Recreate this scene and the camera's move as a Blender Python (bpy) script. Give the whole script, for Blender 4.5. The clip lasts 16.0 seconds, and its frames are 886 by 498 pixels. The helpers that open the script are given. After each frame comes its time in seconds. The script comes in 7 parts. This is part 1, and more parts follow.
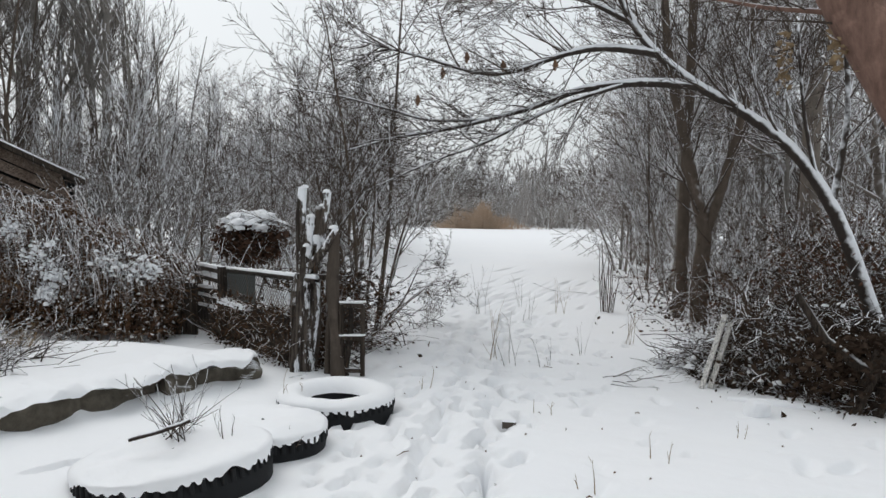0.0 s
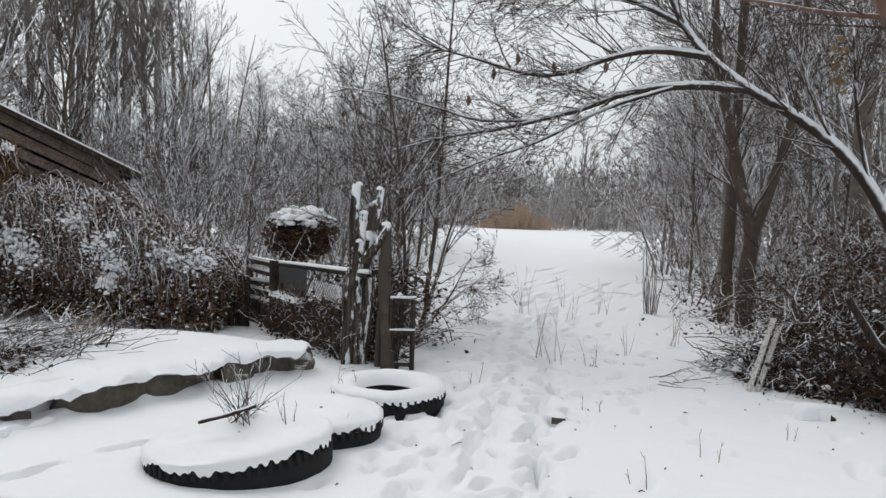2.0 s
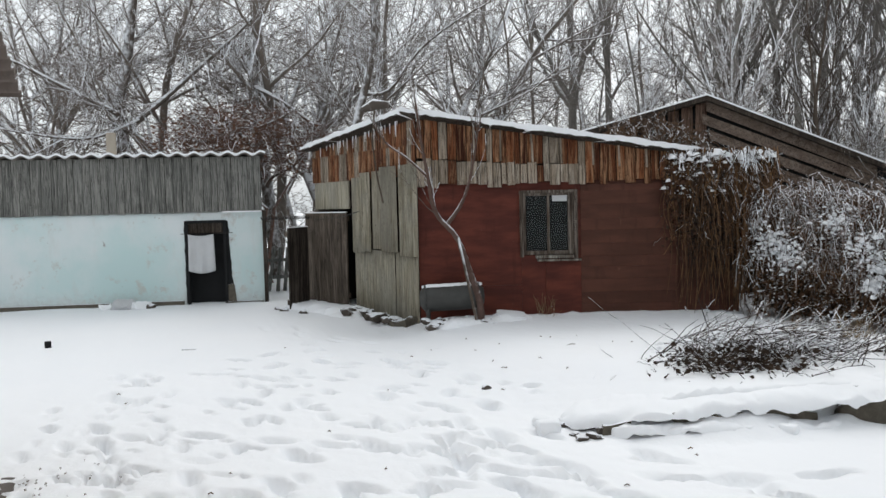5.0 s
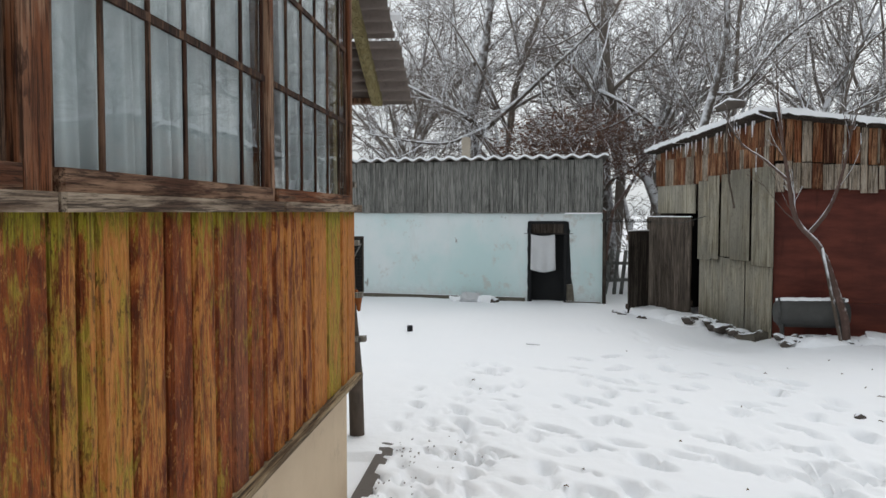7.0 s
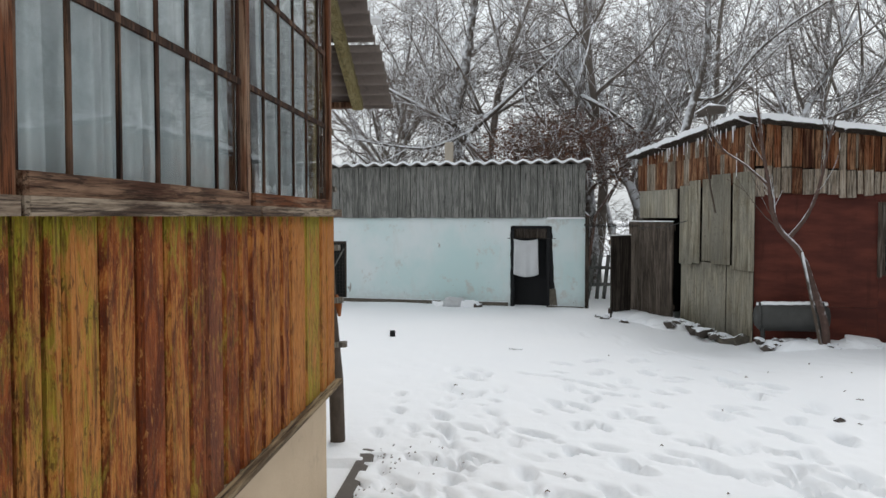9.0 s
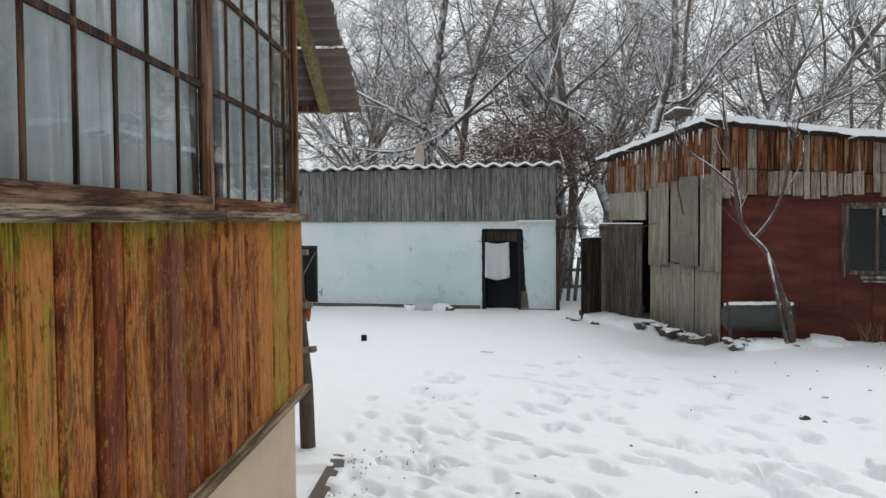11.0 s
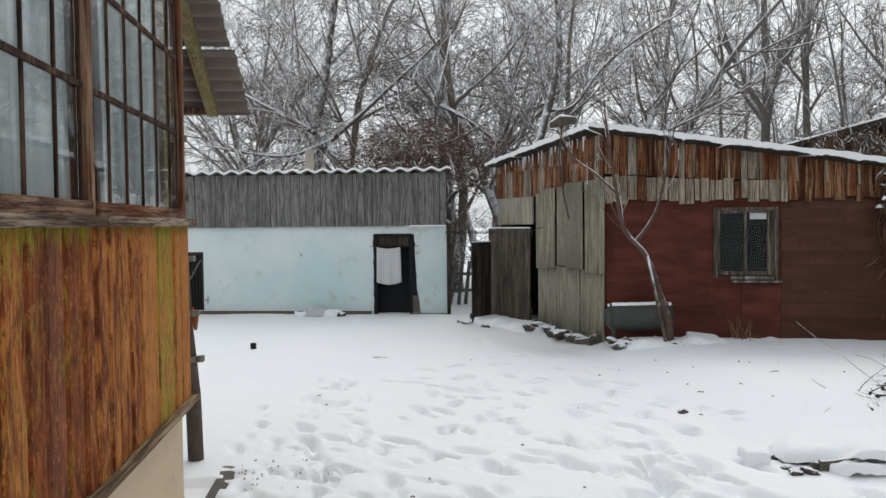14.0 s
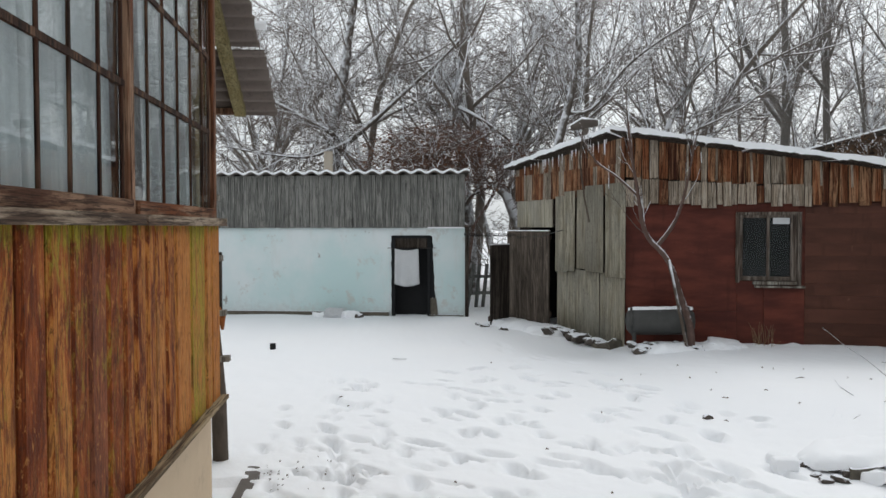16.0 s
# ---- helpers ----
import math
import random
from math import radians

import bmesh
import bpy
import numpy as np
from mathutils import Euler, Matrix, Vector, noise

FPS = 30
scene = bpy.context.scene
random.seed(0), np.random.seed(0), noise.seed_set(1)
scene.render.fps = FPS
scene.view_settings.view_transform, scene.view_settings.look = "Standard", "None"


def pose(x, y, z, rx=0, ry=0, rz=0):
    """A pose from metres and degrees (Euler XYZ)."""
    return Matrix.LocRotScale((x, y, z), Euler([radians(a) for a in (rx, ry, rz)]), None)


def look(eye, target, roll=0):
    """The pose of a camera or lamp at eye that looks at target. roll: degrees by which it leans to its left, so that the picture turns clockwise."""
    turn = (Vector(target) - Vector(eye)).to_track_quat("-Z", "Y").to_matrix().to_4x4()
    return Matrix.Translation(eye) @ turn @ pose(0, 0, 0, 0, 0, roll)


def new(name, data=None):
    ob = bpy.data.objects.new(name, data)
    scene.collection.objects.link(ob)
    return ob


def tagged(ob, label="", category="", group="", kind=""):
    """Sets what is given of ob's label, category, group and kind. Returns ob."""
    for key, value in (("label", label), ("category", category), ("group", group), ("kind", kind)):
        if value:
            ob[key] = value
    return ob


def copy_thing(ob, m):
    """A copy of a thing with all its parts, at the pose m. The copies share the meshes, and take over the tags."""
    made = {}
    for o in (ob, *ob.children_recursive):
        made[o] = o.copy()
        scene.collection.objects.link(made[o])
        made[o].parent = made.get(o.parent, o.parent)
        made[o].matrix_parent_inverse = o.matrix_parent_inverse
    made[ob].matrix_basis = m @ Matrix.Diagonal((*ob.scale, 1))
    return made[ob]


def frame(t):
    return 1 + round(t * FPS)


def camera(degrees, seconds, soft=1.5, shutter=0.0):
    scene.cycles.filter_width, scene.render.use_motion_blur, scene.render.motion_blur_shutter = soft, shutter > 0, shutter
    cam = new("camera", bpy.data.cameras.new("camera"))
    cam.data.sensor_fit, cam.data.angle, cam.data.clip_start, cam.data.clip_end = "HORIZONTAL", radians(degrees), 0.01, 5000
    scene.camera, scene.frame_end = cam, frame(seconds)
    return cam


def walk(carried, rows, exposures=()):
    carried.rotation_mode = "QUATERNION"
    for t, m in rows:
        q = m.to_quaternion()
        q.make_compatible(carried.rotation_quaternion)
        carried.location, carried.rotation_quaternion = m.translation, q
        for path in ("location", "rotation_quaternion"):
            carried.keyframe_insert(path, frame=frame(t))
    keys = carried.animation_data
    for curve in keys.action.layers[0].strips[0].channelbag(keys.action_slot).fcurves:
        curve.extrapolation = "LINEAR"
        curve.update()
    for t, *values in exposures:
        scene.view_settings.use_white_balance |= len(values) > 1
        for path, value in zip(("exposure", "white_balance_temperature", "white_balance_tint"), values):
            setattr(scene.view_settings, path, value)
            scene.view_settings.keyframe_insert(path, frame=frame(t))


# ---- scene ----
# ---------------------------------------------------------------- camera
cam = camera(58.2, 16.0)
PATH = [
    (0, (0.178, 0.656, 1.612), (-0.501, 2.534, 1.506), 0.9),
    (0.5, (0.190, 0.627, 1.612), (-0.497, 2.501, 1.506), 1.1),
    (1, (0.14, 0.52, 1.602), (-0.544, 2.397, 1.495), 1.3),
    (1.5, (0.104, 0.473, 1.595), (-0.585, 2.348, 1.486), 1.7),
    (2, (0.096, 0.473, 1.596), (-0.666, 2.319, 1.487), 1.9),
    (2.5, (0.082, 0.473, 1.605), (-0.778, 2.275, 1.49), 2.0),
    (3, (0.06, 0.478, 1.606), (-0.883, 2.238, 1.49), 2.0),
    (3.5, (0.036, 0.474, 1.606), (-1.132, 2.094, 1.483), 1.6),
    (4, (0.01, 0.437, 1.607), (-1.473, 1.772, 1.474), 0.7),
    (4.5, (-0.06, 0.345, 1.62), (-1.776, 1.363, 1.492), -0.5),
    (5, (-0.164, 0.266, 1.6), (-2.062, 0.885, 1.487), -1.4),
    (5.2, (-0.184, 0.239, 1.602), (-2.128, 0.695, 1.493), -1.5),
    (7.5, (-0.203, 0.038, 1.577), (-2.192, -0.154, 1.486), 0.2),
    (8, (-0.206, 0.052, 1.581), (-2.196, -0.126, 1.492), 0.2),
    (8.5, (-0.215, 0.069, 1.578), (-2.207, -0.086, 1.494), 0.0),
    (9, (-0.224, 0.071, 1.578), (-2.218, -0.068, 1.497), 0.0),
    (11.5, (-0.231, 0.102, 1.578), (-2.229, 0.076, 1.508), -0.5),
    (12, (-0.235, 0.109, 1.579), (-2.233, 0.133, 1.511), -0.5),
    (12.5, (-0.225, 0.117, 1.583), (-2.223, 0.159, 1.516), -0.4),
    (13, (-0.229, 0.124, 1.582), (-2.226, 0.228, 1.516), -0.4),
    (13.5, (-0.228, 0.113, 1.58), (-2.218, 0.298, 1.515), -0.6),
    (14, (-0.219, 0.082, 1.576), (-2.207, 0.285, 1.514), -0.6),
    (14.5, (-0.217, 0.042, 1.578), (-2.206, 0.241, 1.518), -0.5),
    (15, (-0.208, 0.017, 1.579), (-2.198, 0.209, 1.52), -0.5),
    (15.5, (-0.224, -0.008, 1.575), (-2.215, 0.173, 1.518), -0.3),
    (16, (-0.248, -0.009, 1.573), (-2.24, 0.162, 1.517), -0.1),
]
EXPOSURES = [(0, -0.11), (3.5, -0.12), (4.2, -0.10), (5.0, 0.06), (5.2, 0.06), (7.5, -0.06), (16, -0.06)]
walk(cam, [(t, look(eye, target, roll)) for t, eye, target, roll in PATH], EXPOSURES)

# ---------------------------------------------------------------- light
SUN_UP, SUN_ROUND = radians(52), radians(300)
world = bpy.data.worlds.new("overcast_sky")
scene.world = world
world.use_nodes = True
wn, wl = world.node_tree.nodes, world.node_tree.links
wn.clear()
sky = wn.new("ShaderNodeTexSky")
sky.sky_type, sky.sun_disc = "NISHITA", False
sky.sun_elevation, sky.sun_rotation = SUN_UP, SUN_ROUND
sky.air_density, sky.dust_density = 1.0, 4.0
sky_grey = wn.new("ShaderNodeHueSaturation")
sky_grey.inputs["Saturation"].default_value = 0.25
sky_bg = wn.new("ShaderNodeBackground")
sky_bg.inputs["Strength"].default_value = 0.05
cloud_bg = wn.new("ShaderNodeBackground")
cloud_bg.inputs["Color"].default_value = (0.83, 0.88, 0.91, 1)
cloud_bg.inputs["Strength"].default_value = 0.70
sky_sum = wn.new("ShaderNodeAddShader")
sky_out = wn.new("ShaderNodeOutputWorld")
wl.new(sky.outputs[0], sky_grey.inputs["Color"])
wl.new(sky_grey.outputs[0], sky_bg.inputs["Color"])
wl.new(sky_bg.outputs[0], sky_sum.inputs[0])
wl.new(cloud_bg.outputs[0], sky_sum.inputs[1])
wl.new(sky_sum.outputs[0], sky_out.inputs["Surface"])

sun = new("sun", bpy.data.lights.new("sun", "SUN"))
sun.data.energy, sun.data.angle, sun.data.color = 0.6, radians(50), (1.0, 0.97, 0.93)
sun.matrix_world = look((30 * math.sin(SUN_ROUND) * math.cos(SUN_UP), 30 * math.cos(SUN_ROUND) * math.cos(SUN_UP), 30 * math.sin(SUN_UP)), (0, 0, 0))


# ---------------------------------------------------------------- materials
class Mat:
    """A node material and short hands for its nodes."""

    def __init__(self, name, rough=0.8, metal=0.0):
        self.m = bpy.data.materials.new(name)
        self.m.use_nodes = True
        self.n, self.l = self.m.node_tree.nodes, self.m.node_tree.links
        self.b = self.n["Principled BSDF"]
        self.b.inputs["Roughness"].default_value = rough
        self.b.inputs["Metallic"].default_value = metal
        self.b.inputs["Specular IOR Level"].default_value = 0.16

    def put(self, sock, v):
        if isinstance(v, bpy.types.NodeSocket):
            self.l.new(v, sock)
        elif isinstance(v, tuple) and len(v) == 3 and sock.type == "RGBA":
            sock.default_value = (*v, 1)
        else:
            sock.default_value = v

    def coords(self, scale=(1, 1, 1), world_space=False, shift=True):
        if world_space:
            co = self.n.new("ShaderNodeNewGeometry").outputs["Position"]
        else:
            co = self.n.new("ShaderNodeTexCoord").outputs["Object"]
        mp = self.n.new("ShaderNodeMapping")
        mp.inputs["Scale"].default_value = scale
        self.l.new(co, mp.inputs["Vector"])
        if shift:
            info = self.n.new("ShaderNodeObjectInfo")
            mul = self.n.new("ShaderNodeMath")
            mul.operation = "MULTIPLY"
            mul.inputs[1].default_value = 57.0
            self.l.new(info.outputs["Random"], mul.inputs[0])
            self.l.new(mul.outputs[0], mp.inputs["Location"])
        return mp.outputs[0]

    def noise(self, co, scale=5.0, detail=4.0, rough=0.6, dist=0.0):
        t = self.n.new("ShaderNodeTexNoise")
        t.inputs["Scale"].default_value, t.inputs["Detail"].default_value = scale, detail
        t.inputs["Roughness"].default_value, t.inputs["Distortion"].default_value = rough, dist
        self.l.new(co, t.inputs["Vector"])
        return t.outputs[0]

    def ramp(self, fac, lo, hi, a=0.0, b=1.0):
        t = self.n.new("ShaderNodeMapRange")
        t.interpolation_type = "SMOOTHSTEP"
        for k, v in zip(("From Min", "From Max", "To Min", "To Max"), (lo, hi, a, b)):
            t.inputs[k].default_value = v
        self.l.new(fac, t.inputs["Value"])
        return t.outputs[0]

    def math(self, op, a, b=0.0):
        t = self.n.new("ShaderNodeMath")
        t.operation = op
        self.put(t.inputs[0], a), self.put(t.inputs[1], b)
        return t.outputs[0]

    def mix(self, fac, a, b, mode="MIX"):
        t = self.n.new("ShaderNodeMix")
        t.data_type, t.blend_type = "RGBA", mode
        self.put(t.inputs[0], fac), self.put(t.inputs[6], a), self.put(t.inputs[7], b)
        return t.outputs[2]

    def rand(self):
        return self.n.new("ShaderNodeObjectInfo").outputs["Random"]

    def island(self):
        return self.n.new("ShaderNodeNewGeometry").outputs["Random Per Island"]

    def up(self):
        g = self.n.new("ShaderNodeNewGeometry")
        s = self.n.new("ShaderNodeSeparateXYZ")
        self.l.new(g.outputs["Normal"], s.inputs[0])
        return s.outputs["Z"]

    def height(self):
        g = self.n.new("ShaderNodeNewGeometry")
        s = self.n.new("ShaderNodeSeparateXYZ")
        self.l.new(g.outputs["Position"], s.inputs[0])
        return s.outputs["Z"]

    def bump(self, h, strength=0.3, distance=0.02):
        t = self.n.new("ShaderNodeBump")
        t.inputs["Strength"].default_value, t.inputs["Distance"].default_value = strength, distance
        self.l.new(h, t.inputs["Height"])
        self.l.new(t.outputs[0], self.b.inputs["Normal"])

    def color(self, v):
        self.put(self.b.inputs["Base Color"], v)
        return self.m


SNOW_WHITE = (0.86, 0.88, 0.91)


def snow_material():
    s = Mat("snow", 0.65)
    co = s.coords((1, 1, 1), True, False)
    big, fine = s.noise(co, 0.6, 5), s.noise(co, 38, 4, 0.7)
    mid = s.noise(co, 5, 4, 0.6)
    clod = s.noise(co, 15, 4, 0.6)
    s.bump(s.math("ADD", s.math("ADD", s.math("MULTIPLY", fine, 0.22), mid), s.math("MULTIPLY", clod, 0.5)), 0.22, 0.03)
    return s.color(s.mix(big, (0.87, 0.89, 0.92), (0.93, 0.935, 0.945)))


def bark_material(name, dark, light, snow_from=0.35, snow_to=0.8, size=1.0, snow_gain=1.0, per_island=False):
    s = Mat(name, 0.9)
    co = s.coords((6 * size, 6 * size, 1.6 * size))
    n = s.noise(co, 3, 5, 0.7)
    patch = s.noise(s.coords((1, 1, 1)), 7 * size, 3)
    base = s.mix(n, dark, light)
    base = s.mix(s.ramp(patch, 0.5, 0.75, 0, 0.35), base, tuple(c * 1.5 for c in light))
    lie = s.math("ADD", s.up(), s.math("MULTIPLY", s.math("SUBTRACT", patch, 0.5), 0.9))
    s.bump(n, 0.6, 0.01)
    return s.color(s.mix(s.ramp(lie, snow_from, snow_to, 0, snow_gain), base, SNOW_WHITE))


def wood_material(name, cols, rough=0.85, grain=1.0, snow=False, axis=2):
    """Weathered board, grain along the local axis; each board its own tone."""
    s = Mat(name, rough)

    def along(w, l):
        v = [w, w, w]
        v[axis] = l
        return tuple(v)
    fine = s.noise(s.coords(along(95, 3.0)), 1.0, 5, 0.78)
    wide = s.noise(s.coords(along(17 * grain, 1.3 * grain)), 1.0, 5, 0.65, 0.6)
    stain = s.noise(s.coords((3, 3, 3)), 1.0, 4, 0.6)
    r = s.rand()
    tone = s.mix(r, cols[0], cols[1])
    c = s.mix(s.ramp(wide, 0.42, 0.62), tone, cols[2])
    c = s.mix(s.ramp(stain, 0.5, 0.68, 0.0, 0.6), c, cols[0])
    c = s.mix(s.ramp(fine, 0.47, 0.60, 0.0, 0.85), c, tuple(v * 0.25 for v in cols[0]))
    knot = s.noise(s.coords(along(42, 5)), 1.0, 4, 0.7, 1.2)
    c = s.mix(s.ramp(knot, 0.60, 0.68, 0.0, 0.7), c, tuple(v * 0.35 for v in cols[0]))
    if snow:
        c = s.mix(s.ramp(s.up(), 0.5, 0.8), c, SNOW_WHITE)
    s.bump(s.math("ADD", fine, s.math("MULTIPLY", wide, 0.6)), 0.6, 0.006)
    return s.color(c)


def moss_board_material():
    """Remnants of red paint on bare tan boards, ochre algae in streaks and moss under the sill."""
    s = Mat("mossy_painted_board", 0.75)
    streak = s.noise(s.coords((34, 34, 2.8)), 1.0, 6, 0.75, 0.9)
    flame = s.noise(s.coords((10, 10, 3.0)), 1.0, 6, 0.68, 1.6)
    algae = s.noise(s.coords((17, 17, 4.5), True), 1.0, 6, 0.75, 0.8)
    fine = s.noise(s.coords((150, 150, 5)), 1.0, 5, 0.75)
    chip = s.noise(s.coords((60, 60, 22)), 1.0, 5, 0.75, 0.4)
    knot = s.noise(s.coords((11, 11, 5)), 1.0, 2, 0.4, 0.3)
    info = s.n.new("ShaderNodeObjectInfo")
    sep = s.n.new("ShaderNodeSeparateColor")
    s.l.new(info.outputs["Color"], sep.inputs[0])
    bare, grown = sep.outputs[0], sep.outputs[1]
    r = s.rand()
    red = s.mix(s.ramp(flame, 0.36, 0.62), (0.105, 0.021, 0.006), (0.29, 0.074, 0.016))
    red = s.mix(s.ramp(r, 0.85, 0.95, 0, 0.4), red, (0.23, 0.100, 0.062))
    tan = s.mix(s.ramp(streak, 0.35, 0.65), (0.33, 0.100, 0.019), (0.62, 0.270, 0.068))
    wear = s.math("ADD", s.math("MULTIPLY", flame, 0.32), s.math("ADD", s.math("MULTIPLY", chip, 0.22), s.math("MULTIPLY", streak, 0.46)))
    wear = s.math("ADD", wear, s.math("MULTIPLY", s.math("SUBTRACT", bare, 0.57), 0.28))
    c = s.mix(s.ramp(wear, 0.46, 0.515), red, tan)
    ochre = s.mix(s.ramp(fine, 0.4, 0.6), (0.23, 0.150, 0.020), (0.50, 0.355, 0.048))
    film = s.math("ADD", s.math("MULTIPLY", algae, 0.72), s.math("MULTIPLY", chip, 0.28))
    film = s.math("ADD", film, s.math("MULTIPLY", s.math("SUBTRACT", grown, 0.42), 0.24))
    c = s.mix(s.ramp(film, 0.52, 0.63, 0, 0.78), c, ochre)
    top = s.ramp(s.height(), 1.36, 1.62)
    creep = s.math("ADD", film, s.math("MULTIPLY", s.math("MULTIPLY", top, top), 0.26))
    green = s.mix(s.ramp(fine, 0.42, 0.58), (0.16, 0.145, 0.012), (0.42, 0.38, 0.032))
    c = s.mix(s.ramp(creep, 0.60, 0.74, 0, 0.85), c, green)
    c = s.mix(s.ramp(streak, 0.53, 0.62, 0, 0.75), c, (0.078, 0.020, 0.008))
    c = s.mix(s.ramp(chip, 0.56, 0.63, 0, 0.7), c, (0.06, 0.018, 0.008))
    c = s.mix(s.ramp(chip, 0.36, 0.44, 0.6, 0.0), c, (0.54, 0.26, 0.075))
    c = s.mix(s.ramp(knot, 0.70, 0.76, 0, 0.6), c, (0.10, 0.030, 0.012))
    c = s.mix(s.ramp(fine, 0.52, 0.63, 0, 0.6), c, (0.05, 0.018, 0.008))
    s.bump(s.math("ADD", fine, s.math("ADD", streak, chip)), 0.8, 0.006)
    return s.color(c)


def plaster_material():
    s = Mat("pale_blue_limewash", 0.9)
    co = s.coords((1, 1, 1), True, False)
    big, fine = s.noise(co, 0.55, 5, 0.6), s.noise(co, 16, 5, 0.7)
    c = s.mix(s.ramp(big, 0.35, 0.65), (0.54, 0.69, 0.685), (0.70, 0.75, 0.755))
    low = s.ramp(s.math("ADD", s.height(), s.math("MULTIPLY", fine, 0.5)), 0.2, 0.55, 0.75, 0.0)
    c = s.mix(low, c, (0.50, 0.53, 0.52))
    c = s.mix(s.ramp(s.noise(s.coords((3, 3, 0.8), True, False), 1.6, 5, 0.65), 0.52, 0.72, 0, 0.35), c, (0.60, 0.62, 0.60))
    c = s.mix(s.ramp(s.noise(co, 1.3, 6, 0.75), 0.57, 0.64, 0, 0.6), c, (0.52, 0.50, 0.46))
    c = s.mix(s.ramp(s.noise(co, 4.3, 5, 0.7), 0.655, 0.69, 0, 0.8), c, (0.24, 0.21, 0.18))
    s.bump(fine, 0.3, 0.01)
    return s.color(c)


def render_material():
    s = Mat("buff_plinth_render", 0.9)
    co = s.coords((1, 1, 1), True, False)
    big, fine = s.noise(co, 1.8, 6, 0.65), s.noise(co, 45, 4, 0.7)
    c = s.mix(big, (0.47, 0.36, 0.245), (0.66, 0.53, 0.385))
    c = s.mix(s.ramp(s.noise(co, 4, 5, 0.7), 0.55, 0.8, 0, 0.6), c, (0.27, 0.22, 0.17))
    s.bump(s.math("ADD", fine, s.math("MULTIPLY", big, 2.0)), 0.35, 0.008)
    return s.color(c)


def sheet_paint_material(name, a, b, scale=1.0):
    """Faded red-brown painted hardboard or plywood."""
    s = Mat(name, 0.6)
    co = s.coords((1.2 * scale, 1.2 * scale, 5 * scale))
    big, fine = s.noise(co, 1.1, 5, 0.6), s.noise(s.coords((5, 5, 40)), 2, 5, 0.7)
    c = s.mix(s.ramp(big, 0.3, 0.7), a, b)
    c = s.mix(s.ramp(fine, 0.55, 0.8, 0, 0.5), c, tuple(v * 0.5 for v in a))
    c = s.mix(s.ramp(s.noise(s.coords((9, 9, 3)), 2, 5, 0.7), 0.66, 0.74, 0, 0.6), c, (0.22, 0.12, 0.085))
    c = s.mix(s.ramp(s.noise(s.coords((7, 7, 0.9)), 1.2, 5, 0.7), 0.54, 0.66, 0, 0.3), c, tuple(v * 0.5 for v in a))
    s.bump(s.math("ADD", big, s.math("MULTIPLY", fine, 0.5)), 0.35, 0.01)
    return s.color(c)


def slate_material(name, a, b, snow=True):
    s = Mat(name, 0.9)
    co = s.coords((1, 1, 1), True, False)
    n, f = s.noise(co, 2.2, 5, 0.6), s.noise(co, 30, 4, 0.7)
    c = s.mix(n, a, b)
    c = s.mix(s.ramp(f, 0.5, 0.8, 0, 0.4), c, tuple(v * 0.5 for v in a))
    if snow:
        c = s.mix(s.ramp(s.math("ADD", s.up(), s.math("MULTIPLY", n, 0.3)), 0.5, 0.8), c, SNOW_WHITE)
    s.bump(f, 0.3, 0.004)
    return s.color(c)


def siding_material():
    """Asbestos siding gone yellowish grey, with upright streaks and dark specks."""
    s = Mat("yellowish_corrugated_siding", 0.9)
    run = s.noise(s.coords((26, 26, 1.6)), 1.0, 6, 0.72, 0.4)
    blot = s.noise(s.coords((2.2, 2.2, 1.2)), 1.0, 5, 0.65)
    speck = s.noise(s.coords((60, 60, 26)), 1.0, 4, 0.75)
    c = s.mix(s.ramp(run, 0.36, 0.64), (0.21, 0.185, 0.135), (0.45, 0.415, 0.33))
    c = s.mix(s.ramp(blot, 0.42, 0.62, 0, 0.6), c, (0.27, 0.26, 0.225))
    c = s.mix(s.ramp(s.rand(), 0.3, 0.9, 0, 0.3), c, (0.20, 0.18, 0.145))
    c = s.mix(s.ramp(speck, 0.56, 0.66, 0, 0.65), c, (0.10, 0.085, 0.065))
    s.bump(s.math("ADD", run, speck), 0.4, 0.005)
    return s.color(c)


def plain_material(name, a, b, rough=0.8, scale=6.0, metal=0.0, bump=0.2, snow=False):
    s = Mat(name, rough, metal)
    n = s.noise(s.coords((1, 1, 1)), scale, 5, 0.65)
    f = s.noise(s.coords((1, 1, 1)), scale * 9, 4, 0.7)
    c = s.mix(n, a, b)
    c = s.mix(s.ramp(f, 0.55, 0.8, 0, 0.35), c, tuple(v * 0.5 for v in a))
    if snow:
        c = s.mix(s.ramp(s.math("ADD", s.up(), s.math("MULTIPLY", s.math("SUBTRACT", n, 0.5), 0.8)), 0.45, 0.75), c, SNOW_WHITE)
    s.bump(f, bump, 0.006)
    return s.color(c)


def glass_material(name="window_glass"):
    s = Mat(name, 0.04)
    s.b.inputs["Transmission Weight"].default_value = 1.0
    s.b.inputs["IOR"].default_value = 1.45
    s.b.inputs["Specular IOR Level"].default_value = 0.5
    s.bump(s.noise(s.coords((1, 1, 1)), 4, 2), 0.04, 0.01)
    n = s.noise(s.coords((1, 1, 1)), 9, 4, 0.7)
    s.put(s.b.inputs["Roughness"], s.ramp(n, 0.45, 0.8, 0.01, 0.10))
    return s.color((0.93, 0.96, 0.96))


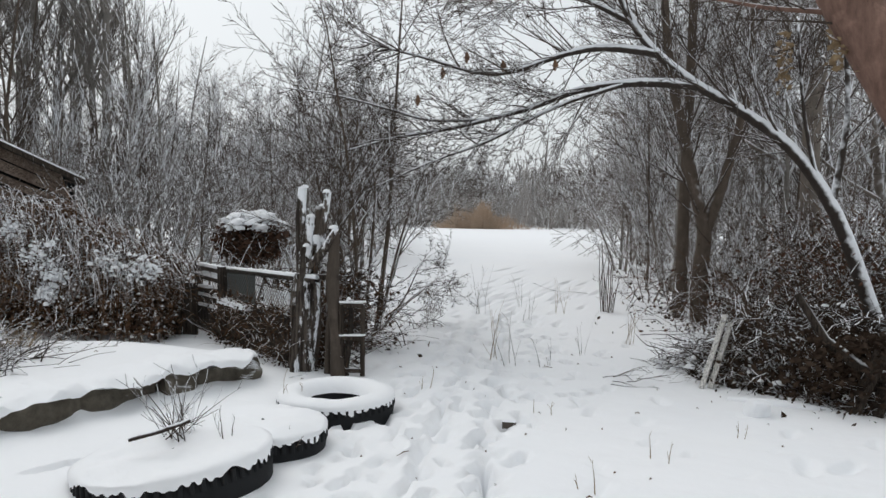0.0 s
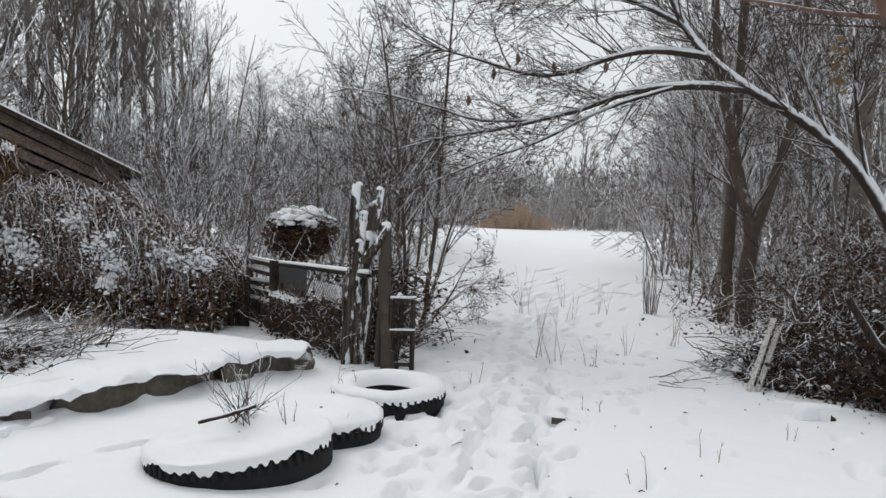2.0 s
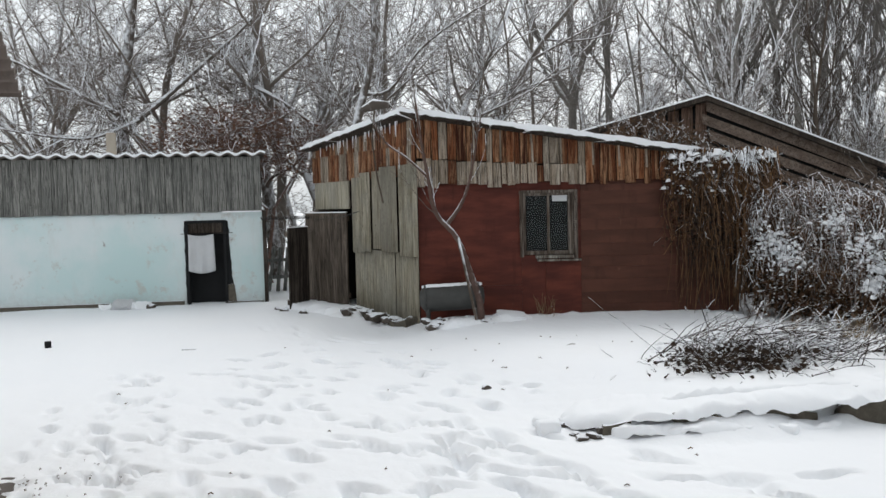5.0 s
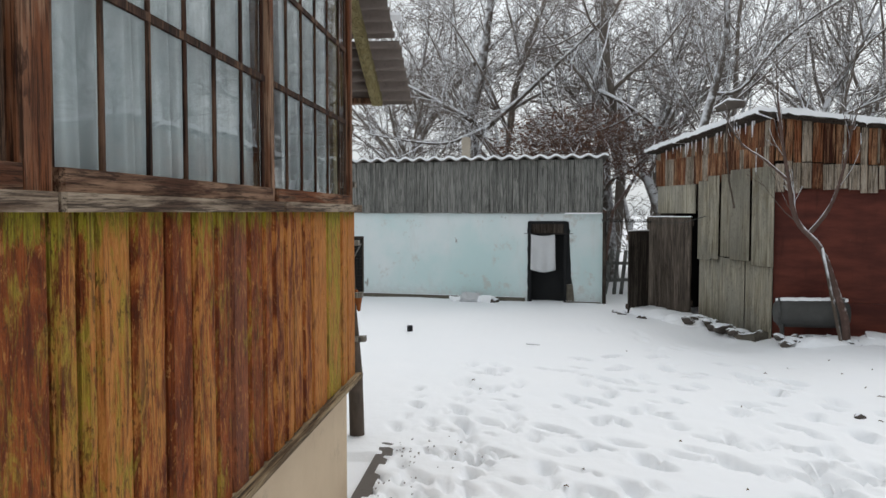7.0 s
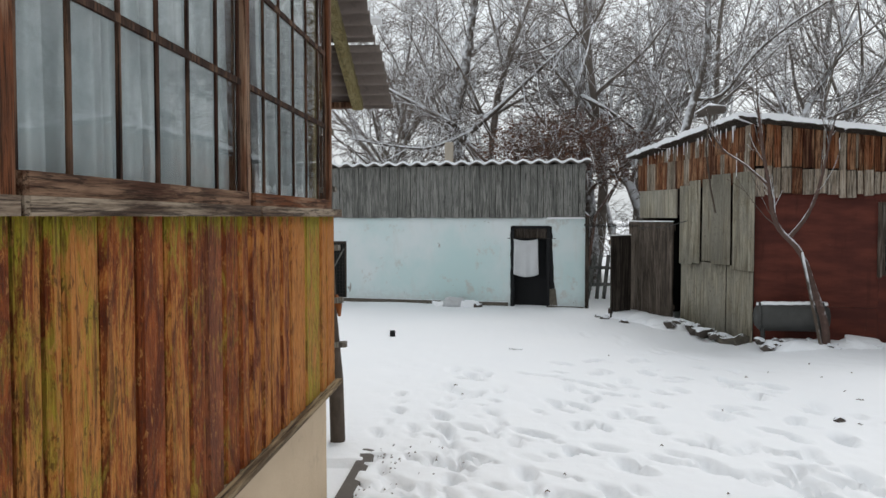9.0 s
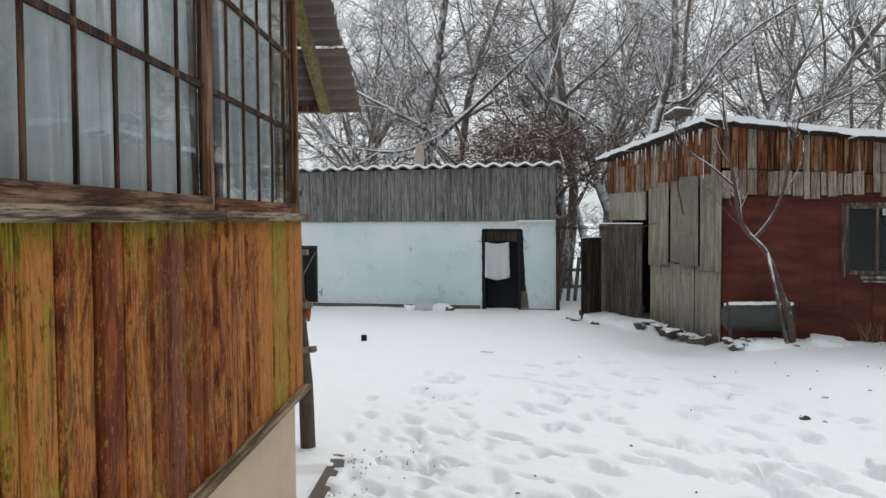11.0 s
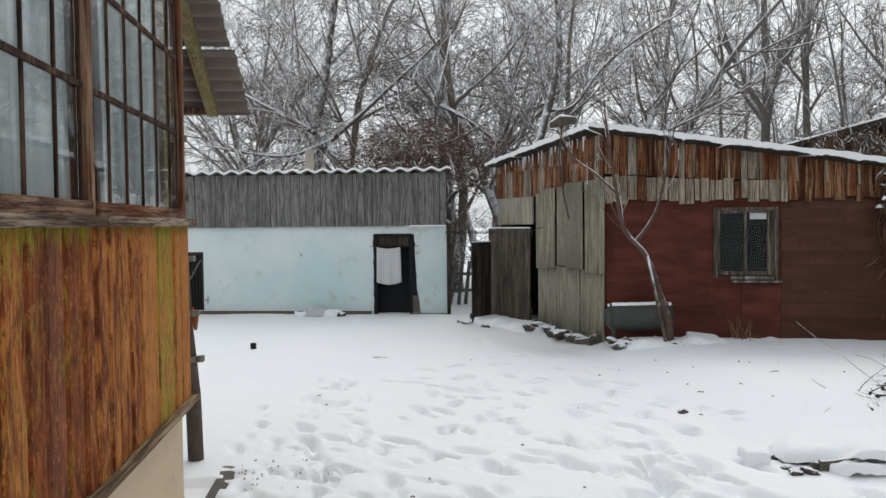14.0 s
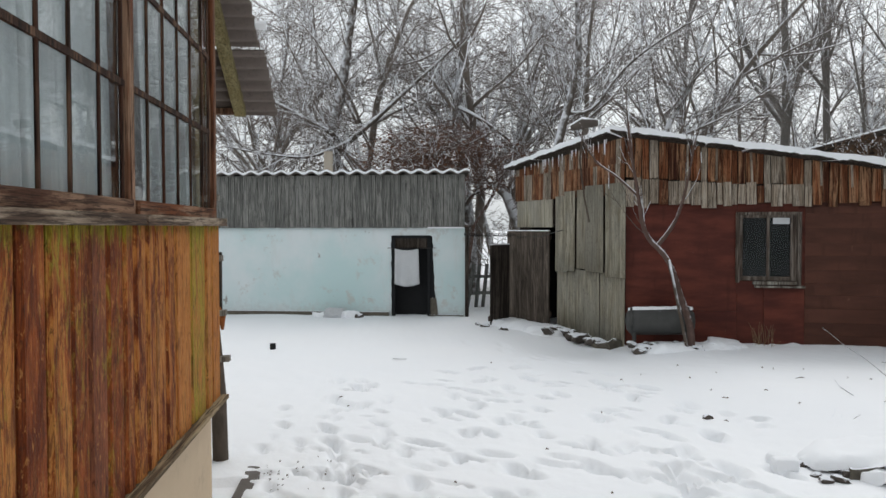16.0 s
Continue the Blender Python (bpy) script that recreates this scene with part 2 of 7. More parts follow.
SNOW = snow_material()
BARK = bark_material("grey_brown_bark", (0.040, 0.031, 0.024), (0.14, 0.11, 0.088), 0.2, 0.65)
PALE_BARK = bark_material("pale_poplar_bark", (0.098, 0.089, 0.080), (0.255, 0.236, 0.213), 0.4, 0.9)
WOODBARK = bark_material("wood_tree_bark", (0.105, 0.088, 0.075), (0.26, 0.222, 0.19), -0.1, 0.4)
RED_BARK = bark_material("red_brown_bark", (0.050, 0.030, 0.024), (0.30, 0.185, 0.145), 0.55, 0.95)
TWIG = bark_material("snowy_twig", (0.055, 0.043, 0.036), (0.165, 0.13, 0.11), -0.05, 0.5, 3)
NEARTWIG = bark_material("dark_near_twig", (0.030, 0.023, 0.019), (0.10, 0.078, 0.064), 0.0, 0.5, 3)
SNOWTWIG = bark_material("snow_laden_twig", (0.095, 0.074, 0.062), (0.24, 0.195, 0.165), -0.55, 0.15, 3)
# Dark twigs; in heaps and thickets their colour also carries the inner shade.
DARKTWIG = bark_material("dark_and_shaded_twig", (0.016, 0.012, 0.010), (0.065, 0.048, 0.040), 0.35, 0.8, 3)
HEDGETWIG = bark_material("dark_snow_lined_twig", (0.034, 0.025, 0.020), (0.15, 0.112, 0.088), -0.05, 0.5, 3)
REDTWIG = bark_material("purple_brown_twig", (0.11, 0.066, 0.052), (0.25, 0.165, 0.135), 0.1, 0.6, 3)
# Twigs of farther trees, greyed so that distance haze sits in the colour.
FAR_TWIG = bark_material("haze_grey_far_twig", (0.125, 0.110, 0.098), (0.26, 0.238, 0.22), 0.05, 0.65, 1)
# Palest twig colour, with the haze over the field painted in.
HAZETWIG = bark_material("haze_painted_brushwood", (0.27, 0.25, 0.235), (0.44, 0.415, 0.395), 0.1, 0.7, 1)
TANVINE = bark_material("tan_dry_vine", (0.13, 0.068, 0.032), (0.36, 0.21, 0.105), 0.5, 0.95, 3)
GATEBARK = bark_material("grey_gate_post_bark", (0.028, 0.022, 0.018), (0.12, 0.098, 0.080), 0.6, 0.95)
VINE = bark_material("dry_vine", (0.055, 0.029, 0.016), (0.20, 0.115, 0.063), 0.45, 0.9, 3)
DRY = bark_material("dry_straw_stalk", (0.14, 0.095, 0.055), (0.34, 0.25, 0.15), 0.55, 0.9, 3)
REED = bark_material("orange_reed", (0.33, 0.235, 0.165), (0.54, 0.425, 0.325), 0.5, 1.0, 2)
DRYLEAF = plain_material("withered_brown_leaf", (0.10, 0.057, 0.037), (0.25, 0.155, 0.10), 0.9, 9, snow=True)
# Very dark leaves that put the deep shade of heaps and hedge into colour.
DARKLEAF = plain_material("dark_and_shaded_leaf", (0.022, 0.015, 0.011), (0.065, 0.042, 0.028), 0.9, 9)
DRYSHOOT = bark_material("brown_dry_shoot", (0.10, 0.062, 0.045), (0.26, 0.175, 0.13), 0.0, 0.5, 3)
RUSSETLEAF = plain_material("russet_dead_leaf", (0.050, 0.026, 0.018), (0.145, 0.078, 0.052), 0.9, 9)
BROWNLEAF = plain_material("rusty_dead_leaf", (0.13, 0.065, 0.040), (0.27, 0.15, 0.10), 0.9, 9)
MOSSY = moss_board_material()
FRAME_COLS = ((0.060, 0.026, 0.015), (0.20, 0.068, 0.026), (0.30, 0.185, 0.12))
OLDFRAME = wood_material("weathered_brown_frame", FRAME_COLS)
OLDRAIL = wood_material("weathered_brown_rail", FRAME_COLS, axis=0)
GREYRAIL = wood_material("weathered_grey_rail", ((0.075, 0.046, 0.030), (0.15, 0.098, 0.066), (0.34, 0.27, 0.20)), axis=0)
DARKFRAME = wood_material("dark_brown_glazing_bar", ((0.018, 0.010, 0.008), (0.065, 0.026, 0.015), (0.135, 0.075, 0.046)))
GREYWOOD = wood_material("silver_grey_board", ((0.135, 0.135, 0.125), (0.225, 0.225, 0.21), (0.26, 0.255, 0.235)))
RUSTWOOD = wood_material("brown_slab_board", ((0.055, 0.017, 0.009), (0.25, 0.090, 0.038), (0.36, 0.20, 0.11)))
PALEWOOD = wood_material("bleached_board", ((0.17, 0.135, 0.10), (0.36, 0.29, 0.22), (0.44, 0.38, 0.31)))
DARKWOOD = wood_material("blackened_board", ((0.026, 0.020, 0.016), (0.055, 0.043, 0.034), (0.085, 0.069, 0.057)), snow=True)
GATEWOOD = wood_material("dark_gate_sheet", ((0.075, 0.060, 0.048), (0.125, 0.10, 0.08), (0.175, 0.142, 0.115)))
OLDUPRIGHT = wood_material("red_brown_barn_board", ((0.080, 0.050, 0.037), (0.19, 0.118, 0.085), (0.25, 0.17, 0.13)))
OLDBOARD = wood_material("brown_grey_barn_board", ((0.095, 0.068, 0.053), (0.19, 0.142, 0.112), (0.27, 0.215, 0.178)), axis=0)
PLASTER, PLINTH = plaster_material(), render_material()
REDSHEET = sheet_paint_material("oxblood_painted_sheet", (0.070, 0.019, 0.014), (0.140, 0.038, 0.024))
BROWNSHEET = sheet_paint_material("dark_brown_painted_boards", (0.065, 0.027, 0.018), (0.105, 0.042, 0.028))
SLATE = slate_material("grey_corrugated_roofing", (0.14, 0.125, 0.11), (0.22, 0.20, 0.18))
PALESLATE = siding_material()
UNDERSLATE = slate_material("stained_roofing_underside", (0.12, 0.095, 0.082), (0.22, 0.185, 0.165), False)
RUBBER = plain_material("black_tyre_rubber", (0.012, 0.013, 0.014), (0.025, 0.026, 0.028), 0.75, 12)
CONCRETE = plain_material("lichened_concrete", (0.022, 0.019, 0.016), (0.22, 0.195, 0.155), 0.95, 14, 0, 1.0, True)
STONE = plain_material("broken_stone", (0.05, 0.042, 0.036), (0.13, 0.11, 0.095), 0.9, 7, 0, 0.4, True)
# Black of tar and block; also paints the dark of unlit openings.
BLACK = plain_material("black_and_painted_dark", (0.010, 0.011, 0.012), (0.024, 0.024, 0.025), 0.8, 4)
CLOTH = plain_material("pale_grey_cloth", (0.48, 0.49, 0.50), (0.60, 0.61, 0.62), 0.9, 5)
CURTAIN = plain_material("blue_grey_curtain", (0.43, 0.485, 0.50), (0.64, 0.685, 0.69), 0.9, 2)
TANKMETAL = plain_material("dull_grey_metal", (0.040, 0.040, 0.038), (0.105, 0.105, 0.10), 0.55, 5, 0.4, 0.2)
SHEETMETAL = plain_material("grey_green_sheet_metal", (0.105, 0.115, 0.115), (0.20, 0.215, 0.21), 0.5, 4, 0.3, 0.2)
WIRE = plain_material("dark_wire", (0.03, 0.028, 0.026), (0.06, 0.055, 0.05), 0.6, 9, 0.6)
LEDGE = wood_material("lichened_brown_ledge", ((0.075, 0.048, 0.028), (0.19, 0.13, 0.07), (0.33, 0.25, 0.15)), axis=0)
MOSSBEAM = wood_material("lichened_yellow_beam", ((0.17, 0.135, 0.06), (0.22, 0.18, 0.08), (0.28, 0.24, 0.12)))
ORANGE = plain_material("orange_rag", (0.22, 0.07, 0.022), (0.38, 0.13, 0.04), 0.8, 9)
PIPE = plain_material("beige_flue_pipe", (0.36, 0.31, 0.25), (0.46, 0.41, 0.34), 0.85, 7)
APRON = plain_material("wet_dark_concrete", (0.085, 0.072, 0.062), (0.13, 0.11, 0.095), 0.5, 3, 0, 0.3)
WHITEFRAME = wood_material("peeling_white_frame", ((0.13, 0.105, 0.085), (0.20, 0.175, 0.145), (0.34, 0.32, 0.28)))
BROWNFRAME = wood_material("weathered_shed_frame", ((0.060, 0.042, 0.032), (0.13, 0.10, 0.08), (0.23, 0.20, 0.17)))
WHITEPAINT = wood_material("worn_white_paint", ((0.55, 0.53, 0.49), (0.72, 0.70, 0.66), (0.78, 0.76, 0.73)))
GLASS = glass_material()


def streaked_post_material():
    """Dark weathered wood with wind-blown snow stuck to one side."""
    s = Mat("snow_streaked_wood", 0.9)
    grain = s.noise(s.coords((40, 40, 2)), 1.0, 5, 0.75)
    patch = s.noise(s.coords((15, 15, 6.5)), 1.0, 5, 0.7)
    g = s.n.new("ShaderNodeNewGeometry")
    x = s.n.new("ShaderNodeSeparateXYZ")
    s.l.new(g.outputs["Normal"], x.inputs[0])
    side = s.math("ADD", s.math("MULTIPLY", x.outputs["X"], 0.10), s.math("MULTIPLY", x.outputs["Z"], 0.25))
    c = s.mix(s.ramp(grain, 0.42, 0.6), (0.028, 0.022, 0.018), (0.11, 0.092, 0.078))
    c = s.mix(s.ramp(s.math("ADD", patch, side), 0.59, 0.65), c, SNOW_WHITE)
    s.bump(s.math("ADD", grain, patch), 0.8, 0.012)
    return s.color(c)


STREAKED = streaked_post_material()
# Dark tint dims the shed panes; roughness softens what they mirror.
dusk = Mat("dark_tinted_shed_glass", 0.16)
dusk.b.inputs["Transmission Weight"].default_value = 1.0
dusk.b.inputs["IOR"].default_value = 1.3
DUSKGLASS = dusk.color((0.40, 0.47, 0.48))



# ---------------------------------------------------------------- mesh helpers
class Mesh:
    """Collects vertices and faces, then becomes one mesh."""

    def __init__(self):
        self.v, self.f = [], []

    def add(self, verts, faces):
        k = len(self.v)
        self.v.extend(verts)
        self.f.extend([tuple(i + k for i in f) for f in faces])

    def box(self, c, s, rz=0.0, tilt=None, chamfer=0.0):
        """A box with centre c and size s, turned rz degrees; chamfer cuts its four long upright edges."""
        x, y, z = (d / 2 for d in s)
        m = Matrix.Translation(c) @ pose(0, 0, 0, 0, 0, rz)
        if tilt:
            m = m @ pose(0, 0, 0, *tilt)
        if chamfer:
            h = min(chamfer, x * 0.9, y * 0.9)
            ring = [(-x + h, -y), (x - h, -y), (x, -y + h), (x, y - h), (x - h, y), (-x + h, y), (-x, y - h), (-x, -y + h)]
        else:
            ring = [(-x, -y), (x, -y), (x, y), (-x, y)]
        n = len(ring)
        vs = [m @ Vector((a, b, -z)) for a, b in ring] + [m @ Vector((a, b, z)) for a, b in ring]
        fs = [tuple(reversed(range(n))), tuple(range(n, 2 * n))] + [(i, (i + 1) % n, (i + 1) % n + n, i + n) for i in range(n)]
        self.add([tuple(v) for v in vs], fs)
        return self

    def beam(self, a, b, w, h):
        """A squared timber from a to b."""
        a, b = Vector(a), Vector(b)
        d = b - a
        q = d.to_track_quat("Z", "Y").to_matrix().to_4x4()
        m = Matrix.Translation((a + b) / 2) @ q
        x, y, z = w / 2, h / 2, d.length / 2
        vs = [tuple(m @ Vector(p)) for p in ((-x, -y, -z), (x, -y, -z), (x, y, -z), (-x, y, -z), (-x, -y, z), (x, -y, z), (x, y, z), (-x, y, z))]
        self.add(vs, [(3, 2, 1, 0), (4, 5, 6, 7), (0, 1, 5, 4), (1, 2, 6, 5), (2, 3, 7, 6), (3, 0, 4, 7)])
        return self

    def tube(self, pts, radii, sides=5):
        """A tapered tube along pts."""
        n = len(pts)
        vs, fs = [], []
        for i, p in enumerate(pts):
            a, b = pts[max(i - 1, 0)], pts[min(i + 1, n - 1)]
            dx, dy, dz = b[0] - a[0], b[1] - a[1], b[2] - a[2]
            ln = math.sqrt(dx * dx + dy * dy + dz * dz) or 1.0
            dx, dy, dz = dx / ln, dy / ln, dz / ln
            if abs(dz) < 0.9:
                ux, uy, uz = -dy, dx, 0.0
            else:
                ux, uy, uz = 0.0, -dz, dy
            lu = math.sqrt(ux * ux + uy * uy + uz * uz) or 1.0
            ux, uy, uz = ux / lu, uy / lu, uz / lu
            wx, wy, wz = dy * uz - dz * uy, dz * ux - dx * uz, dx * uy - dy * ux
            r = radii[i]
            for k in range(sides):
                t = 2 * math.pi * k / sides + 0.5
                c, s = r * math.cos(t), r * math.sin(t)
                vs.append((p[0] + c * ux + s * wx, p[1] + c * uy + s * wy, p[2] + c * uz + s * wz))
        for i in range(n - 1):
            for k in range(sides):
                j = (k + 1) % sides
                fs.append((i * sides + k, i * sides + j, (i + 1) * sides + j, (i + 1) * sides + k))
        fs.append(tuple(range((n - 1) * sides, n * sides)))
        self.add(vs, fs)
        return self

    def mesh(self, name, mat, smooth=False):
        me = bpy.data.meshes.new(name)
        me.from_pydata(self.v, [], self.f)
        me.materials.append(mat)
        if smooth:
            me.polygons.foreach_set("use_smooth", [True] * len(me.polygons))
        me.update()
        return me


def part(name, m, mat, parent=None, label="", smooth=False):
    """One mesh object under a thing or a part."""
    ob = new(name, m.mesh(name, mat, smooth) if isinstance(m, Mesh) else m)
    if parent:
        ob.parent = parent
        ob.matrix_parent_inverse = parent.matrix_basis.inverted() if parent.data is None else Matrix()
    return tagged(ob, label)


def thing(name, label, category, group="", kind="", at=(0, 0, 0), rz=0.0):
    """The Empty at a thing's base; its parts are built in the same local metres."""
    e = new(name)
    e.empty_display_size = 0.2
    e.matrix_basis = pose(*at, 0, 0, rz)
    return tagged(e, label, category, group, kind)


def child(name, m, mat, parent, label="", smooth=False):
    """Like part(), but the mesh is in the parent's own space."""
    ob = new(name, m.mesh(name, mat, smooth) if isinstance(m, Mesh) else m)
    ob.parent = parent
    return tagged(ob, label)


def whole(name, m, mat, label, category, group="", kind="", smooth=False, at=None):
    ob = new(name, m.mesh(name, mat, smooth) if isinstance(m, Mesh) else m)
    if at is not None:
        ob.matrix_basis = at
    return tagged(ob, label, category, group, kind)


def grow(m_thick, m_thin, rng, p, d, length, r, level, top, up=0.25, wig=0.18, kids=6, spread=55, thin_from=2, ratio=0.55, minr=0.004):
    """A branch that bends as it grows and bears smaller ones."""
    n = 7 if level == 0 else (5 if level == 1 else (4 if level == 2 else (1 if minr > 0.0053 else 2)))
    pts, rad, dirs = [tuple(p)], [r], []
    p, d = Vector(p), Vector(d).normalized()
    for i in range(n):
        d = (d + Vector((rng.gauss(0, wig), rng.gauss(0, wig), rng.gauss(0, wig) + up * (0.4 if level else 0.15)))).normalized()
        p = p + d * (length / n)
        pts.append(tuple(p))
        f = (i + 1) / n
        rad.append(max(r * (1 - 0.8 * f), minr * 0.7))
        dirs.append(d.copy())
    sides = 7 if level == 0 else (5 if level == 1 and r > 0.03 else 3)
    (m_thick if level < thin_from else m_thin).tube(pts, rad, sides)
    if level >= top:
        return
    count = max(2, int(kids * (1.0 if level == 0 else 0.75)))
    for k in range(count):
        f = rng.uniform(0.25 if level == 0 else 0.12, 1.0)
        i = min(int(f * n), n - 1)
        a = Vector(pts[i]).lerp(Vector(pts[i + 1]), f * n - i)
        side = Vector((rng.gauss(0, 1), rng.gauss(0, 1), rng.gauss(0, 1))).cross(dirs[i])
        if side.length < 0.01:
            continue
        ang = radians(rng.uniform(spread * 0.6, spread * 1.15))
        nd = dirs[i] * math.cos(ang) + side.normalized() * math.sin(ang)
        grow(m_thick, m_thin, rng, a, nd, length * ratio * rng.uniform(0.7, 1.2) * (1.15 - 0.55 * f), max(r * (1 - 0.75 * f) * 0.55, minr), level + 1, top, up, wig * 1.1, kids, spread, thin_from, ratio, minr)


def tree(name, label, seed, at, height, r, stems=1, lean=(0, 0), kids=9, top=3, spread=50, up=0.3, bark=BARK, twig=TWIG, wig=0.065, group="trees of the wood", minr=0.006, ratio=0.5, category="tree", fan=0.35, thin_from=2):
    """A bare tree: trunk and limbs, and a crown of twigs."""
    rng = random.Random(seed)
    a, b = Mesh(), Mesh()
    for s in range(stems):
        t = 2 * math.pi * s / stems + rng.uniform(0, 1)
        d = (lean[0] + (fan * math.cos(t) if stems > 1 else 0), lean[1] + (fan * math.sin(t) if stems > 1 else 0), 1)
        o = (0.12 * math.cos(t) * (stems > 1), 0.12 * math.sin(t) * (stems > 1), -0.15)
        grow(a, b, rng, o, d, height * rng.uniform(0.8, 1.0), r * rng.uniform(0.7, 1), 0, top, up, wig, kids, spread, thin_from, ratio, minr)
    e = thing(name, label, category, group, "", at)
    child("trunk", a, bark, e, smooth=True)
    child("crown", b, twig, e)
    return e


# ---------------------------------------------------------------- ground
def smooth01(t):
    t = np.clip(t, 0, 1)
    return t * t * (3 - 2 * t)


def wave_noise(x, y, seed, size):
    """Soft rolling relief from a few crossed waves."""
    r = np.random.RandomState(seed)
    out = np.zeros_like(x)
    for _ in range(9):
        a, k, ph = r.uniform(0, 6.28), r.uniform(0.5, 1.8) / size, r.uniform(0, 6.28)
        out += np.sin((x * math.cos(a) + y * math.sin(a)) * k * 6.28 + ph)
    return out / 9


KERB = [(-5.25, 2.75), (-4.95, 3.35), (-4.68, 4.2), (-4.52, 5.1), (-4.36, 5.98), (-4.05, 7.0)]


def kerb_behind(x, y):
    """How far a place lies behind the concrete kerb, negative in front of it; 0 past its ends."""
    kx = np.interp(y, [k[1] for k in KERB], [k[0] for k in KERB])
    return kx - x


def ground_height(x, y):
    h = 0.030 * wave_noise(x, y, 3, 2.4) + 0.010 * wave_noise(x, y, 5, 0.6) + 0.006 * wave_noise(x, y, 15, 0.22)
    b = kerb_behind(x, y)
    rise = smooth01((b + 0.02) / 0.14) * (1 - smooth01((b - 0.6) / 4.0) * 0.75)
    along = smooth01((y - 2.6) / 1.3) * (1 - smooth01((y - 6.95) / 0.16))
    h += 0.24 * rise * along
    bank = np.clip(1 - np.abs(b + 0.10) / 0.36, 0, 1) ** 1.5 * np.where(b < 0.1, 1, 0)
    h += bank * along * np.clip(0.05 + 0.11 * wave_noise(x * 0.2, y, 8, 0.9) + 0.05 * wave_noise(x, y, 9, 0.35) + 0.06 * smooth01((4.6 - y) / 1.2), 0, 0.16)
    far = smooth01((np.hypot(x, y) - 14) / 30)
    h *= 1 - 0.5 * far
    h -= 0.13 * np.exp(-(((x + 10.55) / 0.9) ** 2 + ((y - 2.75) / 0.75) ** 2))
    return h


TRACKS = []


def trail(seed, way, step=0.38, wide=0.13, depth=0.045, size=0.15):
    rng = random.Random(seed)
    for (x0, y0), (x1, y1) in zip(way, way[1:]):
        ln = math.hypot(x1 - x0, y1 - y0)
        a = math.atan2(y1 - y0, x1 - x0)
        for k in range(int(ln / step)):
            f = (k + rng.uniform(-0.2, 0.2)) * step / ln
            s = (1 if k % 2 else -1) * wide + rng.uniform(-0.06, 0.06)
            TRACKS.append((x0 + (x1 - x0) * f - s * math.sin(a), y0 + (y1 - y0) * f + s * math.cos(a), a + rng.uniform(-0.3, 0.3), size * rng.uniform(0.75, 1.15), depth * rng.uniform(0.6, 1.3), rng.uniform(0.28, 0.42)))


trail(1, [(-0.5, 3.0), (-1.4, 5.2), (-2.0, 7.6), (-3.0, 11.5), (-4.0, 16), (-5.5, 22)], 0.33, 0.20, 0.075)
trail(2, [(-0.9, 2.6), (-1.75, 5.0), (-2.4, 8.2), (-3.6, 12.5), (-5.2, 18)], 0.4, 0.24, 0.065)
trail(3, [(-1.2, 5.6), (-1.9, 8.8), (-2.9, 13)], 0.42, 0.15, 0.06)
trail(4, [(-2.6, 1.1), (-4.4, 0.9), (-6.4, 0.6), (-8.4, 1.0), (-10.0, 2.2)], 0.42, 0.16, 0.06, 0.14)
trail(5, [(-3.0, 0.3), (-5.0, 0.1), (-7.2, -0.3), (-8.8, -0.1)], 0.40, 0.2, 0.065, 0.14)
trail(6, [(-2.8, 2.0), (-4.6, 2.2), (-6.6, 1.6), (-9.0, 1.3)], 0.45, 0.18, 0.06, 0.145)
trail(7, [(-3.4, -0.3), (-4.6, -0.4), (-5.8, -0.55), (-7.4, -0.6)], 0.16, 0.22, 0.045, 0.10)
trail(8, [(-3.2, 3.0), (-5.0, 1.4), (-6.0, 0.2), (-6.6, -0.5)], 0.42, 0.15, 0.06, 0.14)
trail(9, [(-1.0, 3.4), (-1.5, 5.6), (-2.15, 8.4)], 0.28, 0.26, 0.04, 0.14)


def scuffs(seed, n, box, heading, size, depth):
    """Dragged footmarks strewn over a stretch of the yard."""
    rng = random.Random(seed)
    for _ in range(n):
        TRACKS.append((rng.uniform(box[0], box[1]), rng.uniform(box[2], box[3]), rng.gauss(heading, 0.35), size * rng.uniform(0.5, 1.3), depth * rng.uniform(0.35, 1.2), rng.uniform(0.2, 0.42)))


scuffs(21, 40, (-8.5, -2.4, -0.4, 2.4), 0.45, 0.14, 0.05)
scuffs(22, 60, (-6.5, -3.2, -0.62, 0.1), 0.5, 0.09, 0.045)
scuffs(23, 26, (-4.6, -2.2, 1.6, 3.4), 0.6, 0.16, 0.05)
scuffs(24, 46, (-3.4, -0.3, 4.0, 9.0), 1.8, 0.13, 0.035)
scuffs(25, 30, (-5.5, -1.6, 9.0, 16.0), 1.8, 0.16, 0.045)
scuffs(26, 24, (-0.5, 1.6, 4.2, 8.0), 1.2, 0.14, 0.03)


scuffs(31, 170, (-3.3, -0.9, 4.4, 10.5), 1.85, 0.095, 0.062)
scuffs(32, 130, (-4.8, -2.0, 10.0, 18.0), 1.85, 0.12, 0.06)
scuffs(33, 70, (-7.0, -2.6, -0.5, 2.2), 0.4, 0.11, 0.045)
scuffs(34, 50, (-9.0, -5.0, 0.5, 3.0), 0.7, 0.12, 0.05)
scuffs(35, 60, (-5.6, -3.4, -0.72, -0.1), 0.4, 0.06, 0.05)
trail(36, [(-5.2, 2.2), (-7.0, 2.6), (-9.2, 2.2), (-11.5, 1.2)], 0.40, 0.14, 0.05, 0.15)
trail(38, [(-0.75, 3.4), (-1.45, 5.4), (-2.0, 7.8), (-3.0, 11.5), (-4.2, 16)], 0.11, 0.22, 0.055, 0.085)
